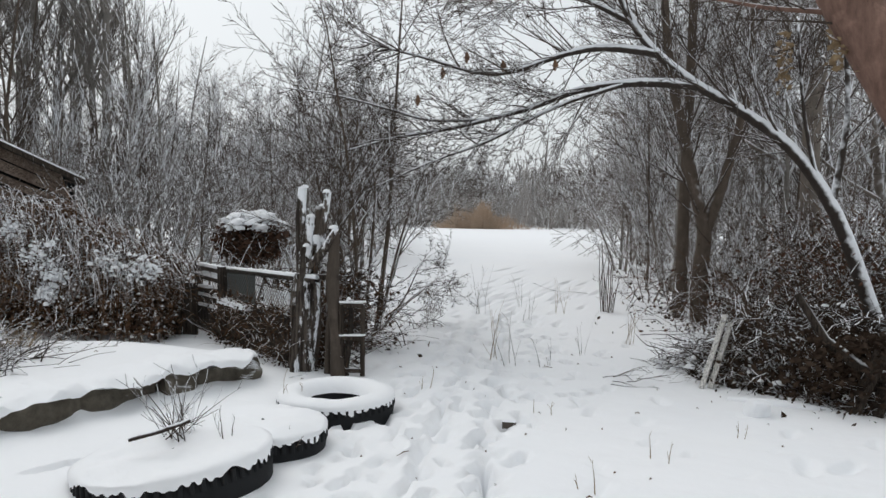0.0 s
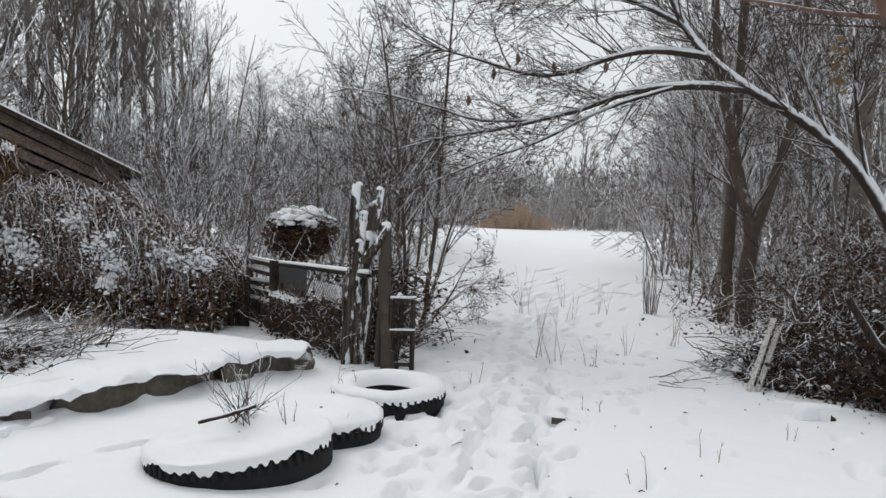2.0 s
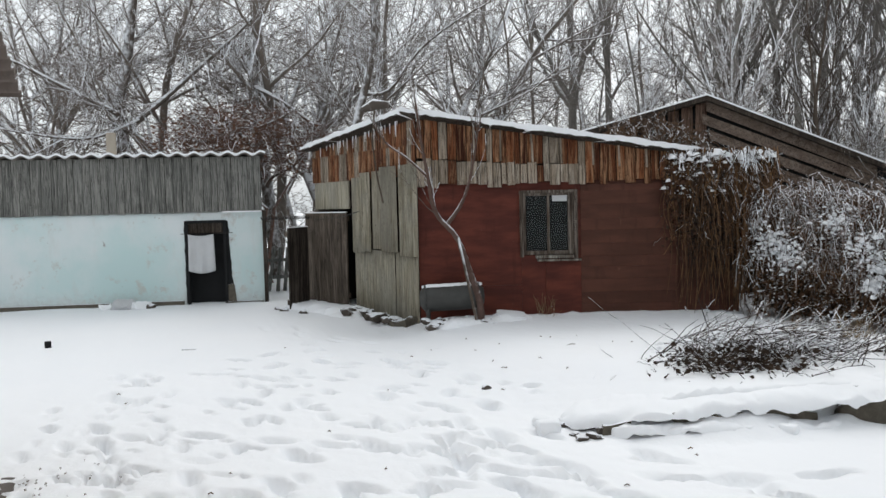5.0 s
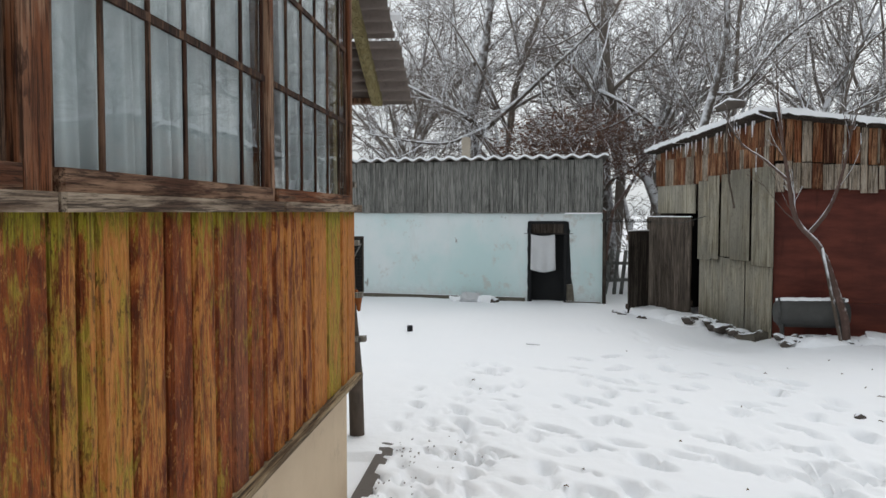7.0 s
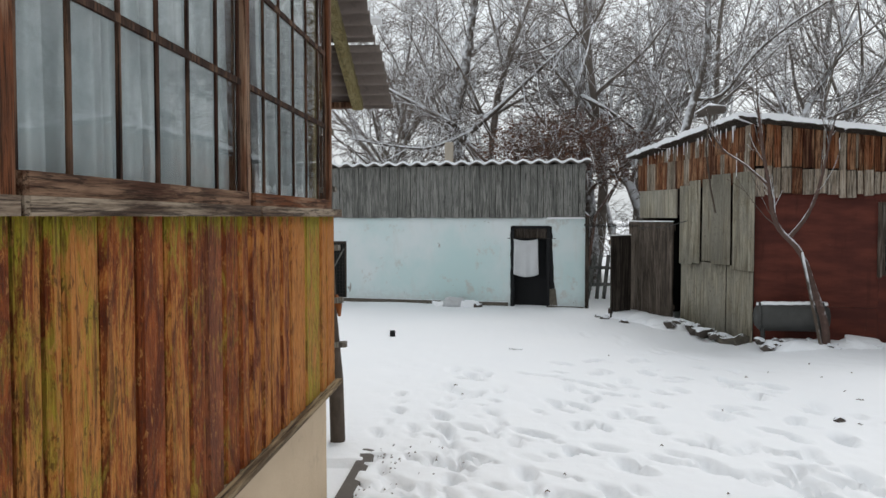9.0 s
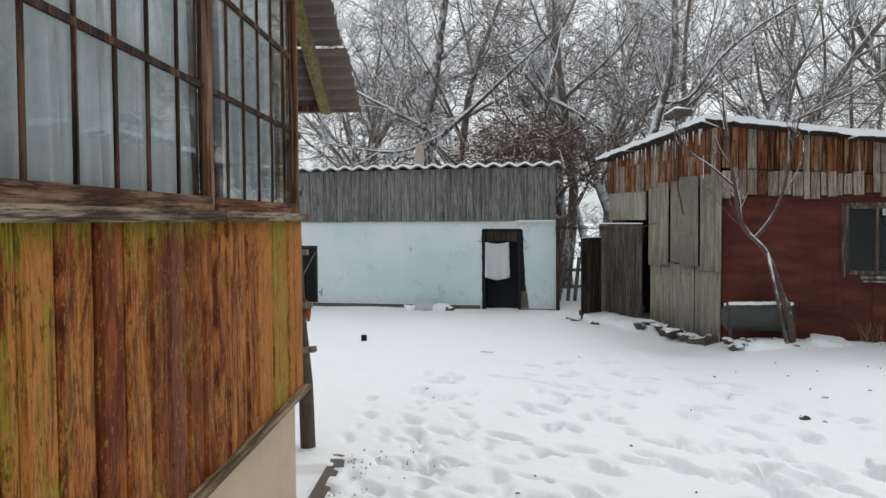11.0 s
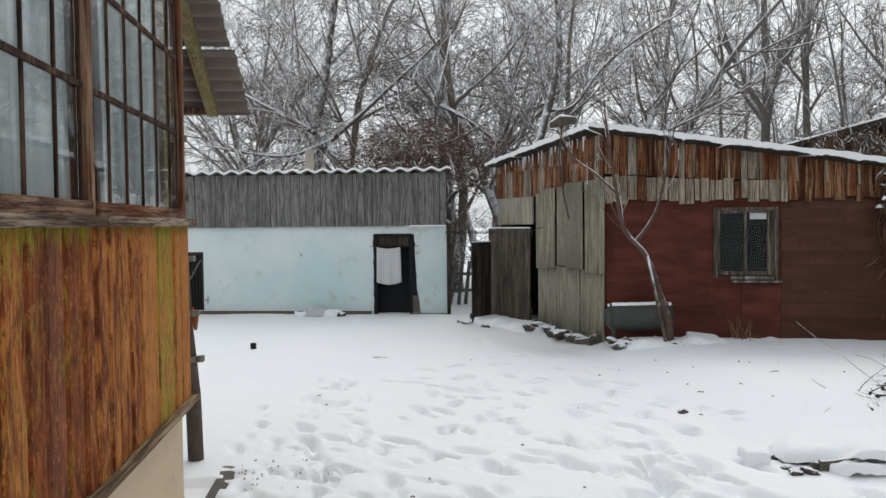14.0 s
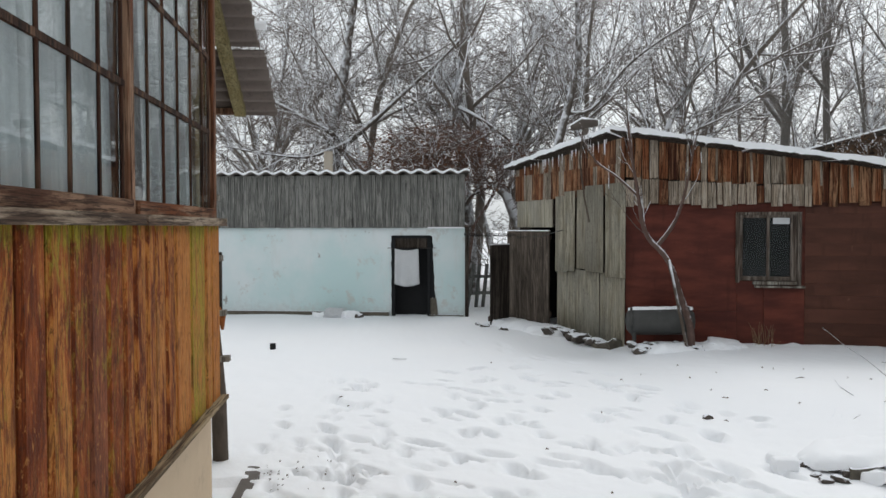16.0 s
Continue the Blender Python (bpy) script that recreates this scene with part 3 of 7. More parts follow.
trail(39, [(-1.0, 3.4), (-1.7, 5.6), (-2.25, 8.2), (-3.3, 12)], 0.15, 0.30, 0.06, 0.10)
trail(37, [(-2.2, 1.6), (-4.0, 1.5), (-6.2, 2.0)], 0.34, 0.14, 0.05, 0.14)

# long dragged steps in the open snow before the kerb
for x, y, a, half in ((-5.26, 1.43, 0.33, 0.23), (-4.9, 1.83, 0.59, 0.25), (-4.92, 2.21, 0.6, 0.23), (-4.25, 2.38, 0.38, 0.18), (-4.03, 2.9, 1.07, 0.18), (-3.58, 3.25, 0.81, 0.15), (-3.89, 2.49, 0.59, 0.22), (-4.17, 2.04, 0.29, 0.19), (-3.74, 3.74, 1.49, 0.18), (-3.62, 4.34, 1.19, 0.19), (-5.21, 1.84, 0.2, 0.15), (-5.8, 1.45, 0.71, 0.18), (-3.75, 3.73, 1.28, 0.17), (-3.6, 3.27, 0.81, 0.15)):
    TRACKS.append((x, y, a, half, 0.055, 0.2))
    TRACKS.append((x + 0.5 * half * math.cos(a), y + 0.5 * half * math.sin(a), a, half * 0.45, 0.03, 0.4))


def build_ground():
    def axis(lo, hi, step, reach_lo, reach_hi):
        mid = list(np.arange(lo, hi, step))
        out, x, s = [], hi, step
        while x < reach_hi:
            out.append(x)
            s *= 1.09
            x += s
        out.append(reach_hi)
        pre, x, s = [], lo - step, step
        while x > reach_lo:
            pre.append(x)
            s *= 1.09
            x -= s
        pre.append(reach_lo)
        return np.array(pre[::-1] + mid + out)

    xs, ys = axis(-9.0, 2.0, 0.038, -420, 420), axis(-0.82, 11.0, 0.038, -420, 620)
    x, y = np.meshgrid(xs, ys)
    z = ground_height(x, y)
    for tx, ty, a, size, depth, thin in TRACKS:
        i0, i1 = np.searchsorted(xs, (tx - 0.5, tx + 0.5))
        j0, j1 = np.searchsorted(ys, (ty - 0.5, ty + 0.5))
        dx, dy = x[j0:j1, i0:i1] - tx, y[j0:j1, i0:i1] - ty
        u, v = dx * math.cos(a) + dy * math.sin(a), -dx * math.sin(a) + dy * math.cos(a)
        q = np.sqrt((u / size) ** 2 + (v / (size * thin)) ** 2)
        z[j0:j1, i0:i1] += depth * (-1.6 * np.exp(-(q ** 6)) + 0.10 * np.exp(-((q - 1.4) / 0.3) ** 2))
    z = np.where((y < -0.765 + 0.02 * np.sin(x * 9.0) + 0.025 * np.sin(x * 23.0)) & (x > -5.3), np.minimum(z, -0.05), z)
    ny, nx = z.shape
    me = bpy.data.meshes.new("ground")
    verts = np.stack([x, y, z], -1).reshape(-1, 3)
    idx = np.arange(ny * nx).reshape(ny, nx)
    quads = np.stack([idx[:-1, :-1], idx[:-1, 1:], idx[1:, 1:], idx[1:, :-1]], -1).reshape(-1, 4)
    me.vertices.add(len(verts))
    me.vertices.foreach_set("co", verts.ravel())
    me.loops.add(quads.size)
    me.loops.foreach_set("vertex_index", quads.ravel())
    me.polygons.add(len(quads))
    me.polygons.foreach_set("loop_start", np.arange(len(quads)) * 4)
    me.polygons.foreach_set("use_smooth", np.ones(len(quads), bool))
    me.update(calc_edges=True)
    me.materials.append(SNOW)
    return tagged(new("ground", me), "trampled white snow over the yard and field", "ground", "", "structure")


build_ground()


# ---------------------------------------------------------------- sheets
def corrugated(m, origin, along, across, n_waves, amp, thick=0.008, per=8, droop=None):
    """A corrugated sheet: waves run along `along`, follow one another along `across`."""
    o, a, c = Vector(origin), Vector(along), Vector(across)
    nrm = a.cross(c).normalized()
    k = n_waves * per
    vs, fs = [], []
    for side in (1, -1):
        for i in range(k + 1):
            w = amp * math.sin(2 * math.pi * i / per)
            for e in (0, 1):
                vs.append(tuple(o + c * (i / k) + a * e + nrm * (w + side * thick / 2)))
    n1 = 2 * (k + 1)
    for i in range(k):
        b = 2 * i
        fs.append((b, b + 1, b + 3, b + 2))
        fs.append((n1 + b + 2, n1 + b + 3, n1 + b + 1, n1 + b))
        fs.append((b, b + 2, n1 + b + 2, n1 + b))
        fs.append((b + 3, b + 1, n1 + b + 1, n1 + b + 3))
    m.add(vs, fs)
    return m


# ---------------------------------------------------------------- house with the glazed veranda
WALL = -0.85
# how bare of red paint and how algae-grown each board is, from the corner on
PAINT_LEFT = ((0.75, 0.3), (0.85, 0.45), (0.7, 0.9), (0.85, 0.25), (0.5, 0.2), (0.58, 0.15), (0.5, 0.2), (0.5, 0.25), (0.35, 0.35), (0.2, 0.5), (0.12, 0.4), (0.22, 0.5), (0.45, 0.5), (0.3, 0.05), (0.45, 0.45), (0.95, 0.6), (0.6, 0.75), (0.55, 0.65), (0.15, 0.45), (0.4, 0.5))


def build_house():
    rng = random.Random(4)
    h = thing("house", "wooden house with mossy boarded glazed veranda and buff plinth", "house", at=(-4.52, WALL, 0))
    p = Mesh()
    p.box((0.0, WALL - 2.45, 0.29), (9.0, 4.86, 0.74))
    part("plinth", p, PLINTH, h, "buff rendered plinth")
    ledge = Mesh().box((-0.02, WALL + 0.028, 0.676), (9.04, 0.075, 0.020)).box((-4.545, WALL - 2.4, 0.676), (0.06, 4.8, 0.020))
    part("ledge", ledge, LEDGE, h, "weathered wooden drip ledge")
    under = Mesh().box((-0.01, WALL + 0.014, 0.649), (9.02, 0.045, 0.034)).box((-4.53, WALL - 2.4, 0.649), (0.035, 4.8, 0.034))
    part("ledge_fillet", under, GREYRAIL, h, "grey-brown fillet under the ledge")
    core = Mesh().box((0.02, WALL - 2.46, 1.13), (8.9, 4.8, 0.90))
    part("wall_core", core, DARKWOOD, h)
    # boards
    edges = [-4.52, -4.31, -4.17, -3.87, -3.6, -3.46, -3.3, -3.18, -3.04, -2.93, -2.77, -2.61, -2.47, -2.31, -2.15, -1.97, -1.81, -1.74, -1.64, -1.42, -1.27]
    while edges[-1] < 3.9:
        edges.append(edges[-1] + rng.uniform(0.1, 0.18))
    for a, b in zip(edges, edges[1:]):
        m = Mesh().box((0, 0, 0), (b - a - 0.021, 0.036, 0.895), 0, None, 0.012)
        ob = part("board", m, MOSSY, h)
        ob.location = (0, 0, 0)
        ob.matrix_parent_inverse = Matrix.Translation((4.52, -WALL, 0))
        ob.location = ((a + b) / 2, WALL + 0.004 + rng.uniform(0, 0.011), 1.135)
        ob.rotation_euler = (0, radians(rng.uniform(-0.15, 0.15)), 0)
        i = edges.index(a)
        worn, algae = PAINT_LEFT[i] if i < len(PAINT_LEFT) else (rng.random(), rng.random())
        ob.color = (worn, algae, 0, 1)
    end = Mesh()
    for k in range(30):
        end.box((-4.525, WALL - 0.08 - 0.15 * k, 1.135), (0.026, 0.143, 0.895))
    part("end_boarding", end, MOSSY, h)
    # sill
    for a, b in ((-4.56, -3.075), (-3.065, -1.625), (-1.615, 0.4), (0.4, 4.5)):
        m = Mesh().box(((a + b) / 2, WALL + 0.02, 1.598), (b - a - 0.006, 0.085, 0.038), 0, None, 0.008)
        part("lower_sill", m, GREYRAIL, h, "weathered grey-brown lower sill")
    for a, b in ((-4.44, -3.10), (-3.04, -1.68), (-1.56, 0.36), (0.44, 4.4)):
        m = Mesh().box(((a + b) / 2, WALL - 0.002, 1.642), (b - a, 0.06, 0.050), 0, None, 0.008)
        part("sill", m, OLDRAIL, h, "brown sill rail")
    for x, w in ((-4.485, 0.075), (-3.07, 0.055), (-1.62, 0.105), (0.4, 0.09), (2.4, 0.09), (4.4, 0.09)):
        part("post", Mesh().box((x, WALL - 0.004, 2.255), (w, 0.040, 1.275), 0, None, 0.008), OLDFRAME, h)
    part("top_beam", Mesh().box((0.0, WALL - 0.01, 2.94), (9.0, 0.12, 0.11)), OLDRAIL, h)
    # glazing
    bays = (
        (-4.44, -3.10, (-4.28, -4.03, -3.79, -3.555, -3.33), (2.06, 2.44)),
        (-3.04, -1.68, (-2.80, -2.56, -2.345, -2.125, -1.895), (2.06, 2.44)),
        (-1.56, 0.36, (-1.24, -0.92, -0.60, -0.28, 0.04), (2.06, 2.44)),
        (0.44, 2.36, (0.76, 1.08, 1.40, 1.72, 2.04), (2.06, 2.44)),
    )
    for a, b, xs, zs in bays:
        win = part("window", Mesh().box(((a + b) / 2, WALL - 0.012, 2.865), (b - a, 0.05, 0.05)), DARKFRAME, h)
        for x in (a + 0.016, *xs, b - 0.016):
            part("glazing_bar", Mesh().box((x, WALL - 0.008, 2.255), (0.018, 0.012, 1.18), 0, None, 0.003), DARKFRAME, win)
        for z in zs:
            part("glazing_bar", Mesh().box(((a + b) / 2, WALL - 0.006, z), (b - a, 0.012, 0.022)), DARKFRAME, win)
        cols = [a + 0.03, *xs, b - 0.03]
        rows = [1.667, *zs, 2.84]
        for i in range(len(cols) - 1):
            for j in range(len(rows) - 1):
                c = ((cols[i] + cols[i + 1]) / 2, WALL - 0.012, (rows[j] + rows[j + 1]) / 2)
                m = Mesh().box((0, 0, 0), (cols[i + 1] - cols[i] - 0.01, 0.003, rows[j + 1] - rows[j] - 0.01))
                ob = part("pane", m, GLASS, win)
                ob.matrix_parent_inverse = Matrix()
                ob.location = c
                ob.rotation_euler = (radians(rng.uniform(-0.5, 0.5)), 0, radians(rng.uniform(-0.6, 0.6)))
                ob.visible_shadow = False
    # room behind the glass
    room = Mesh().box((0.0, WALL - 4.9, 2.2), (8.9, 0.05, 1.3)).box((0.0, WALL - 2.4, 3.0), (8.9, 4.8, 0.04))
    room.box((-4.46, WALL - 2.5, 2.2), (0.05, 4.7, 1.5)).box((4.46, WALL - 2.5, 2.2), (0.05, 4.7, 1.5))
    part("inner_wall", room, OLDFRAME, h)
    # roof
    r = Mesh()
    r.add([(-4.3, WALL + 0.04, 3.02), (4.7, WALL + 0.04, 3.02), (4.7, -3.4, 4.3), (-3.2, -3.4, 4.3), (-4.3, -5.9, 3.02), (4.7, -5.9, 3.02)], [(0, 1, 2, 3), (3, 2, 5, 4), (0, 3, 4)])
    part("roof", r, SLATE, h)
    # hanging end of the roof, seen from below
    lo, hi = Vector((-5.96, -0.69, 2.36)), Vector((-4.10, -0.69, 3.29))
    e = Mesh()
    for k, (f0, f1, out) in enumerate(((0.0, 0.34, 0.0), (0.34, 0.66, -0.03), (0.66, 1.0, -0.08))):
        a, b = lo.lerp(hi, f0), lo.lerp(hi, f1)
        off = Vector((0, out, 0.022 * k))
        corrugated(e, b + off, (0, -2.6, 0), a - b, 6, 0.026, 0.008)
    part("roof_sheet", e, UNDERSLATE, h, "corrugated roofing seen from below", True)
    snow = Mesh()
    for k in range(14):
        q = lo.lerp(hi, rng.uniform(0.02, 0.98))
        snow.box((q.x, q.y - 0.01 - rng.uniform(0, 0.06), q.z + 0.035), (0.06, rng.uniform(0.04, 0.1), 0.02), rng.uniform(0, 40), (0, -26, 0))
    tagged(part("eave_snow", snow, SNOW, h), kind="stuff")
    part("rafter", Mesh().beam((-5.88, -0.93, 2.36), (-4.3, -0.91, 3.12), 0.075, 0.055), MOSSBEAM, h, "lichened yellowish rafter")
    part("purlin", Mesh().beam((-5.86, -0.94, 2.37), (-5.86, -3.2, 2.37), 0.045, 0.04), OLDFRAME, h)
    part("bracket", Mesh().beam((-4.56, -0.90, 2.42), (-4.86, -0.96, 2.22), 0.06, 0.05), MOSSBEAM, h)
    part("corner_post", Mesh().beam((-4.62, -0.99, 0.7), (-4.62, -0.99, 2.9), 0.09, 0.07), MOSSBEAM, h)
    # curtains hang inside
    for a, b, gap in ((-4.25, -3.36, 0), (-3.03, -2.36, 0), (-2.34, -1.70, 0), (-1.55, -0.6, 0), (-0.5, 0.35, 0), (0.5, 2.3, 0)):
        m = Mesh()
        n = int((b - a) / 0.012)
        vs = []
        for i in range(n + 1):
            x = a + (b - a) * i / n
            y = WALL - 0.055 + 0.014 * math.sin(x * 41 + 1.5 * math.sin(x * 13)) + 0.010 * math.sin(x * 97)
            vs += [(x, y, 1.66), (x, y - 0.02, 2.86)]
        m.add(vs, [(2 * i, 2 * i + 2, 2 * i + 3, 2 * i + 1) for i in range(n)])
        whole("curtain", m, CURTAIN, "pale blue-grey curtain hanging behind veranda glass", "curtain", "veranda curtains", smooth=True)


build_house()
whole("apron", Mesh().box((-2.35, WALL + 0.05, -0.035), (6.5, 0.10, 0.05)), APRON, "wet dark concrete strip along the plinth", "pavement", "", "structure")


def build_ladder():
    e = thing("ladder", "rough pole ladder leaning under the eave", "ladder", at=(-5.72, -1.0, 0))
    for y0, nm in ((-1.06, 0), (-1.50, 1)):
        pts = [(-5.74, y0, -0.02), (-5.64, y0 + 0.01, 0.45), (-5.46, y0 + 0.005, 0.95), (-5.30, y0 + 0.02, 1.5), (-5.08, y0 + 0.03, 2.5)]
        part("rail", Mesh().tube(pts, [0.055, 0.052, 0.05, 0.046, 0.04], 8), BARK, e, "barked pole rail", True)
    for z, x in ((0.72, -5.55), (1.03, -5.44), (1.38, -5.33), (1.75, -5.23), (2.1, -5.15)):
        part("rung", Mesh().beam((x + 0.05, -0.95, z), (x + 0.05, -1.62, z - 0.02), 0.07, 0.035), WHITEFRAME, e, "bleached split rung")
    whole("rag", Mesh().tube([(-5.42, -1.0, 1.06), (-5.40, -0.98, 1.0), (-5.42, -0.98, 0.92)], [0.010, 0.026, 0.010], 6), ORANGE, "orange rag tied on the ladder rung", "rag", smooth=True)


build_ladder()


# ---------------------------------------------------------------- white outbuilding
def build_barn():
    rng = random.Random(8)
    rz = math.degrees(math.atan2(4.57, 0.9)) - 90
    e = thing("outbuilding", "low limewashed outbuilding with grey board gable and snowy corrugated roof", "outbuilding", at=(-14.10, 1.57, 0), rz=rz)
    # local: wall along -y from 0 to -7.2, facing +x
    for y0, y1, z0, z1 in ((-0.62, 0.0, -0.25, 1.55), (-1.29, -0.62, 1.42, 1.55), (-4.42, -1.29, -0.25, 1.55), (-4.98, -4.42, 1.12, 1.55), (-4.98, -4.42, -0.25, -0.05), (-7.2, -4.98, -0.25, 1.55)):
        child("wall", Mesh().box((-0.15, (y0 + y1) / 2, (z0 + z1) / 2), (0.30, y1 - y0, z1 - z0)), PLASTER, e, "pale blue limewashed wall")
    child("side_wall", Mesh().box((-1.84, -0.72, 0.65), (3.2, 0.26, 1.8), 17.3), PLASTER, e)
    child("back_wall", Mesh().box((-3.5, -4.2, 0.65), (0.2, 6.0, 1.8)), PLASTER, e)
    child("corner_board", Mesh().box((0.02, 0.03, 0.72), (0.07, 0.06, 1.7)), DARKWOOD, e)
    b = Mesh().box((0.03, -4.0, 0.0), (0.06, 5.3, 0.13)).box((0.025, -0.33, -0.02), (0.05, 0.6, 0.09))
    child("base_band", b, CONCRETE, e, "grey cement base band")
    y = 0.0
    while y > -7.2:
        wd = rng.uniform(0.10, 0.18)
        m = Mesh().box((0, 0, 0), (0.024, wd - 0.008, 0.93 + rng.uniform(-0.015, 0.015)), 0)
        ob = child("plank", m, GREYWOOD, e)
        ob.location = (0.035 + rng.uniform(0, 0.010), y - wd / 2, 2.02)
        ob.rotation_euler = (radians(rng.uniform(-0.5, 0.5)), 0, 0)
        y -= wd
    child("backing", Mesh().box((-0.03, -3.6, 2.02), (0.08, 7.18, 0.90)).box((-1.75, -0.62, 2.02), (3.4, 0.06, 0.90), 17.3), DARKWOOD, e)
    child("snow_ledge", Mesh().box((0.06, -0.33, 1.556), (0.10, 0.64, 0.022), 0, None, 0.01), SNOW, e)
    # roof
    r = Mesh()
    corrugated(r, (0.17, 0.10, 2.515), (-3.6, -0.6, -0.10), (0, -7.4, 0), 27, 0.030, 0.012)
    child("roof", r, SLATE, e, "corrugated roofing under snow", True)
    s = Mesh()
    corrugated(s, (0.165, 0.10, 2.542), (-3.6, -0.6, -0.10), (0, -7.4, 0), 27, 0.024, 0.035)
    child("roof_snow", s, SNOW, e, smooth=True)
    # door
    # Near-black door and frame, with the shade of the recess in their colour.
    d = child("door", Mesh().box((-0.22, -0.955, 0.68), (0.04, 0.66, 1.48)), BLACK, e, "tar-black door, the shade of its recess put into the colour")
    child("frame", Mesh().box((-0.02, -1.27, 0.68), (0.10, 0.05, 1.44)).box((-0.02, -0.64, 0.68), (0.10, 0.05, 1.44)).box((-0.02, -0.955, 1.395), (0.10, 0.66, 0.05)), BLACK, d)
    tar = Mesh()
    n2 = 26
    for side, y0, sgn, spread in ((0, -1.29, -1, 0.035), (1, -0.62, 1, 0.10)):
        vs = []
        for k in range(n2 + 1):
            f = k / n2
            wd = spread * (0.35 + 0.5 * noise.noise(Vector((k * 0.5, side * 9, 2))) + (0.75 * (1 - f) if side else 0.2))
            vs += [(0.0045, y0, -0.03 + 1.44 * f), (0.0045, y0 + sgn * max(wd, 0.008), -0.03 + 1.44 * f)]
        tar.add(vs, [(2 * k, 2 * k + 1, 2 * k + 3, 2 * k + 2) for k in range(n2)])
    child("tar_smear", tar, BLACK, e, "tar smeared over the wall beside the door")
    child("lintel_board", Mesh().box((-0.03, -0.955, 1.29), (0.03, 0.58, 0.17)), DARKWOOD, d)
    child("bare_patch", Mesh().box((0.006, -0.56, 0.17), (0.02, 0.13, 0.30), 0, (6, 0, 0)), CONCRETE, e, "plaster broken away by the door")
    # wire window
    win = child("window", Mesh().box((-0.05, -4.44, 0.53), (0.08, 0.045, 1.18)).box((-0.05, -4.96, 0.53), (0.08, 0.045, 1.18)).box((-0.05, -4.70, 1.10), (0.08, 0.56, 0.045)).box((-0.05, -4.70, -0.03), (0.08, 0.56, 0.05)), DARKWOOD, e)
    # Black sheet behind the grille paints the darkness of the inside.
    child("dark_backing", Mesh().box((-0.26, -4.70, 0.53), (0.03, 0.55, 1.16)), BLACK, win)
    g = Mesh()
    for k in range(9):
        g.box((-0.04, -4.95 + 0.062 * k, 0.53), (0.008, 0.010, 1.12))
    for k in range(18):
        g.box((-0.032, -4.70, 0.0 + 0.063 * k), (0.008, 0.50, 0.010))
    child("grille", g, WIRE, win, "rusty wire grille")
    child("brace", Mesh().beam((-0.02, -4.92, 0.22), (-0.02, -4.48, 0.98), 0.03, 0.02), GREYWOOD, win)
    pp = Mesh().tube([(-0.7, -2.62, 2.55), (-0.7, -2.62, 2.98)], [0.085, 0.085], 14)
    child("flue_pipe", pp, PIPE, e, "short beige flue pipe", True)
    base = pose(-14.10, 1.57, 0, 0, 0, rz)
    # towel
    t = Mesh()
    n, mrows = 16, 14
    vs = []
    for j in range(mrows + 1):
        for i in range(n + 1):
            u, v = i / n, j / mrows
            yy = -1.24 + 0.43 * u + 0.02 * (v - 0.5) * (u - 0.3)
            xx = 0.055 + 0.014 * math.sin(u * 15 + v) * v + (0.03 if j == 0 else 0)
            zz = 1.19 - 0.62 * v - 0.05 * u * (1 - u) * 4 * v - 0.03 * math.sin(u * 3.1) * (v < 0.1)
            vs.append(tuple(base @ Vector((xx, yy, zz))))
    t.add(vs, [(j * (n + 1) + i, j * (n + 1) + i + 1, (j + 1) * (n + 1) + i + 1, (j + 1) * (n + 1) + i) for j in range(mrows) for i in range(n)])
    ob = whole("towel", t, CLOTH, "pale grey towel hung on a line before the black door", "towel", smooth=True)
    md = ob.modifiers.new("thick", "SOLIDIFY")
    md.thickness = 0.008
    w2 = Mesh().tube([tuple(base @ Vector((0.07, -1.36, 1.20))), tuple(base @ Vector((0.07, -0.9, 1.185))), tuple(base @ Vector((0.07, -0.5, 1.205)))], [0.006] * 3, 4)
    whole("clothes_line", w2, WIRE, "thin wire line across the outbuilding doorway", "wire")
    # torn sack and rubble by the wall
    for k, (dx, dy, sx, sy, sz, a, mat) in enumerate(((0.26, -2.28, 0.34, 0.30, 0.16, 10, CLOTH), (0.30, -2.02, 0.30, 0.26, 0.11, 40, SNOW), (0.34, -1.86, 0.16, 0.14, 0.08, 70, STONE), (0.28, -2.52, 0.22, 0.2, 0.07, 20, SNOW))):
        bm = bmesh.new()
        bmesh.ops.create_cube(bm, size=1)
        bmesh.ops.subdivide_edges(bm, edges=bm.edges[:], cuts=5, use_grid_fill=True)
        for v in bm.verts:
            v.co = Vector((v.co.x * sx, v.co.y * sy, v.co.z * sz)) * (1.25 - 0.9 * (v.co.length - 0.5))
            v.co += noise.noise_vector(v.co * 9 + Vector((k * 7, 0, 0))) * 0.05
        me = bpy.data.meshes.new("sack")
        bm.to_mesh(me)
        bm.free()
        me.materials.append(mat)
        kind = {CLOTH: ("sack", "crumpled pale sack dusted with snow", "sack"), SNOW: ("snow_clod", "lump of snow by the outbuilding wall", "snow"), STONE: ("rubble", "dark lump of rubble by the outbuilding", "stone")}[mat]
        whole(kind[0], me, mat, kind[1], kind[2], at=base @ pose(dx, dy, sz * 0.3, 0, 0, a))


build_barn()


# ---------------------------------------------------------------- red shed
C, R, L = Vector((-10.662, 3.342, 0)), Vector((-9.25, 7.5, 0)), Vector((-13.685, 2.44, 0))


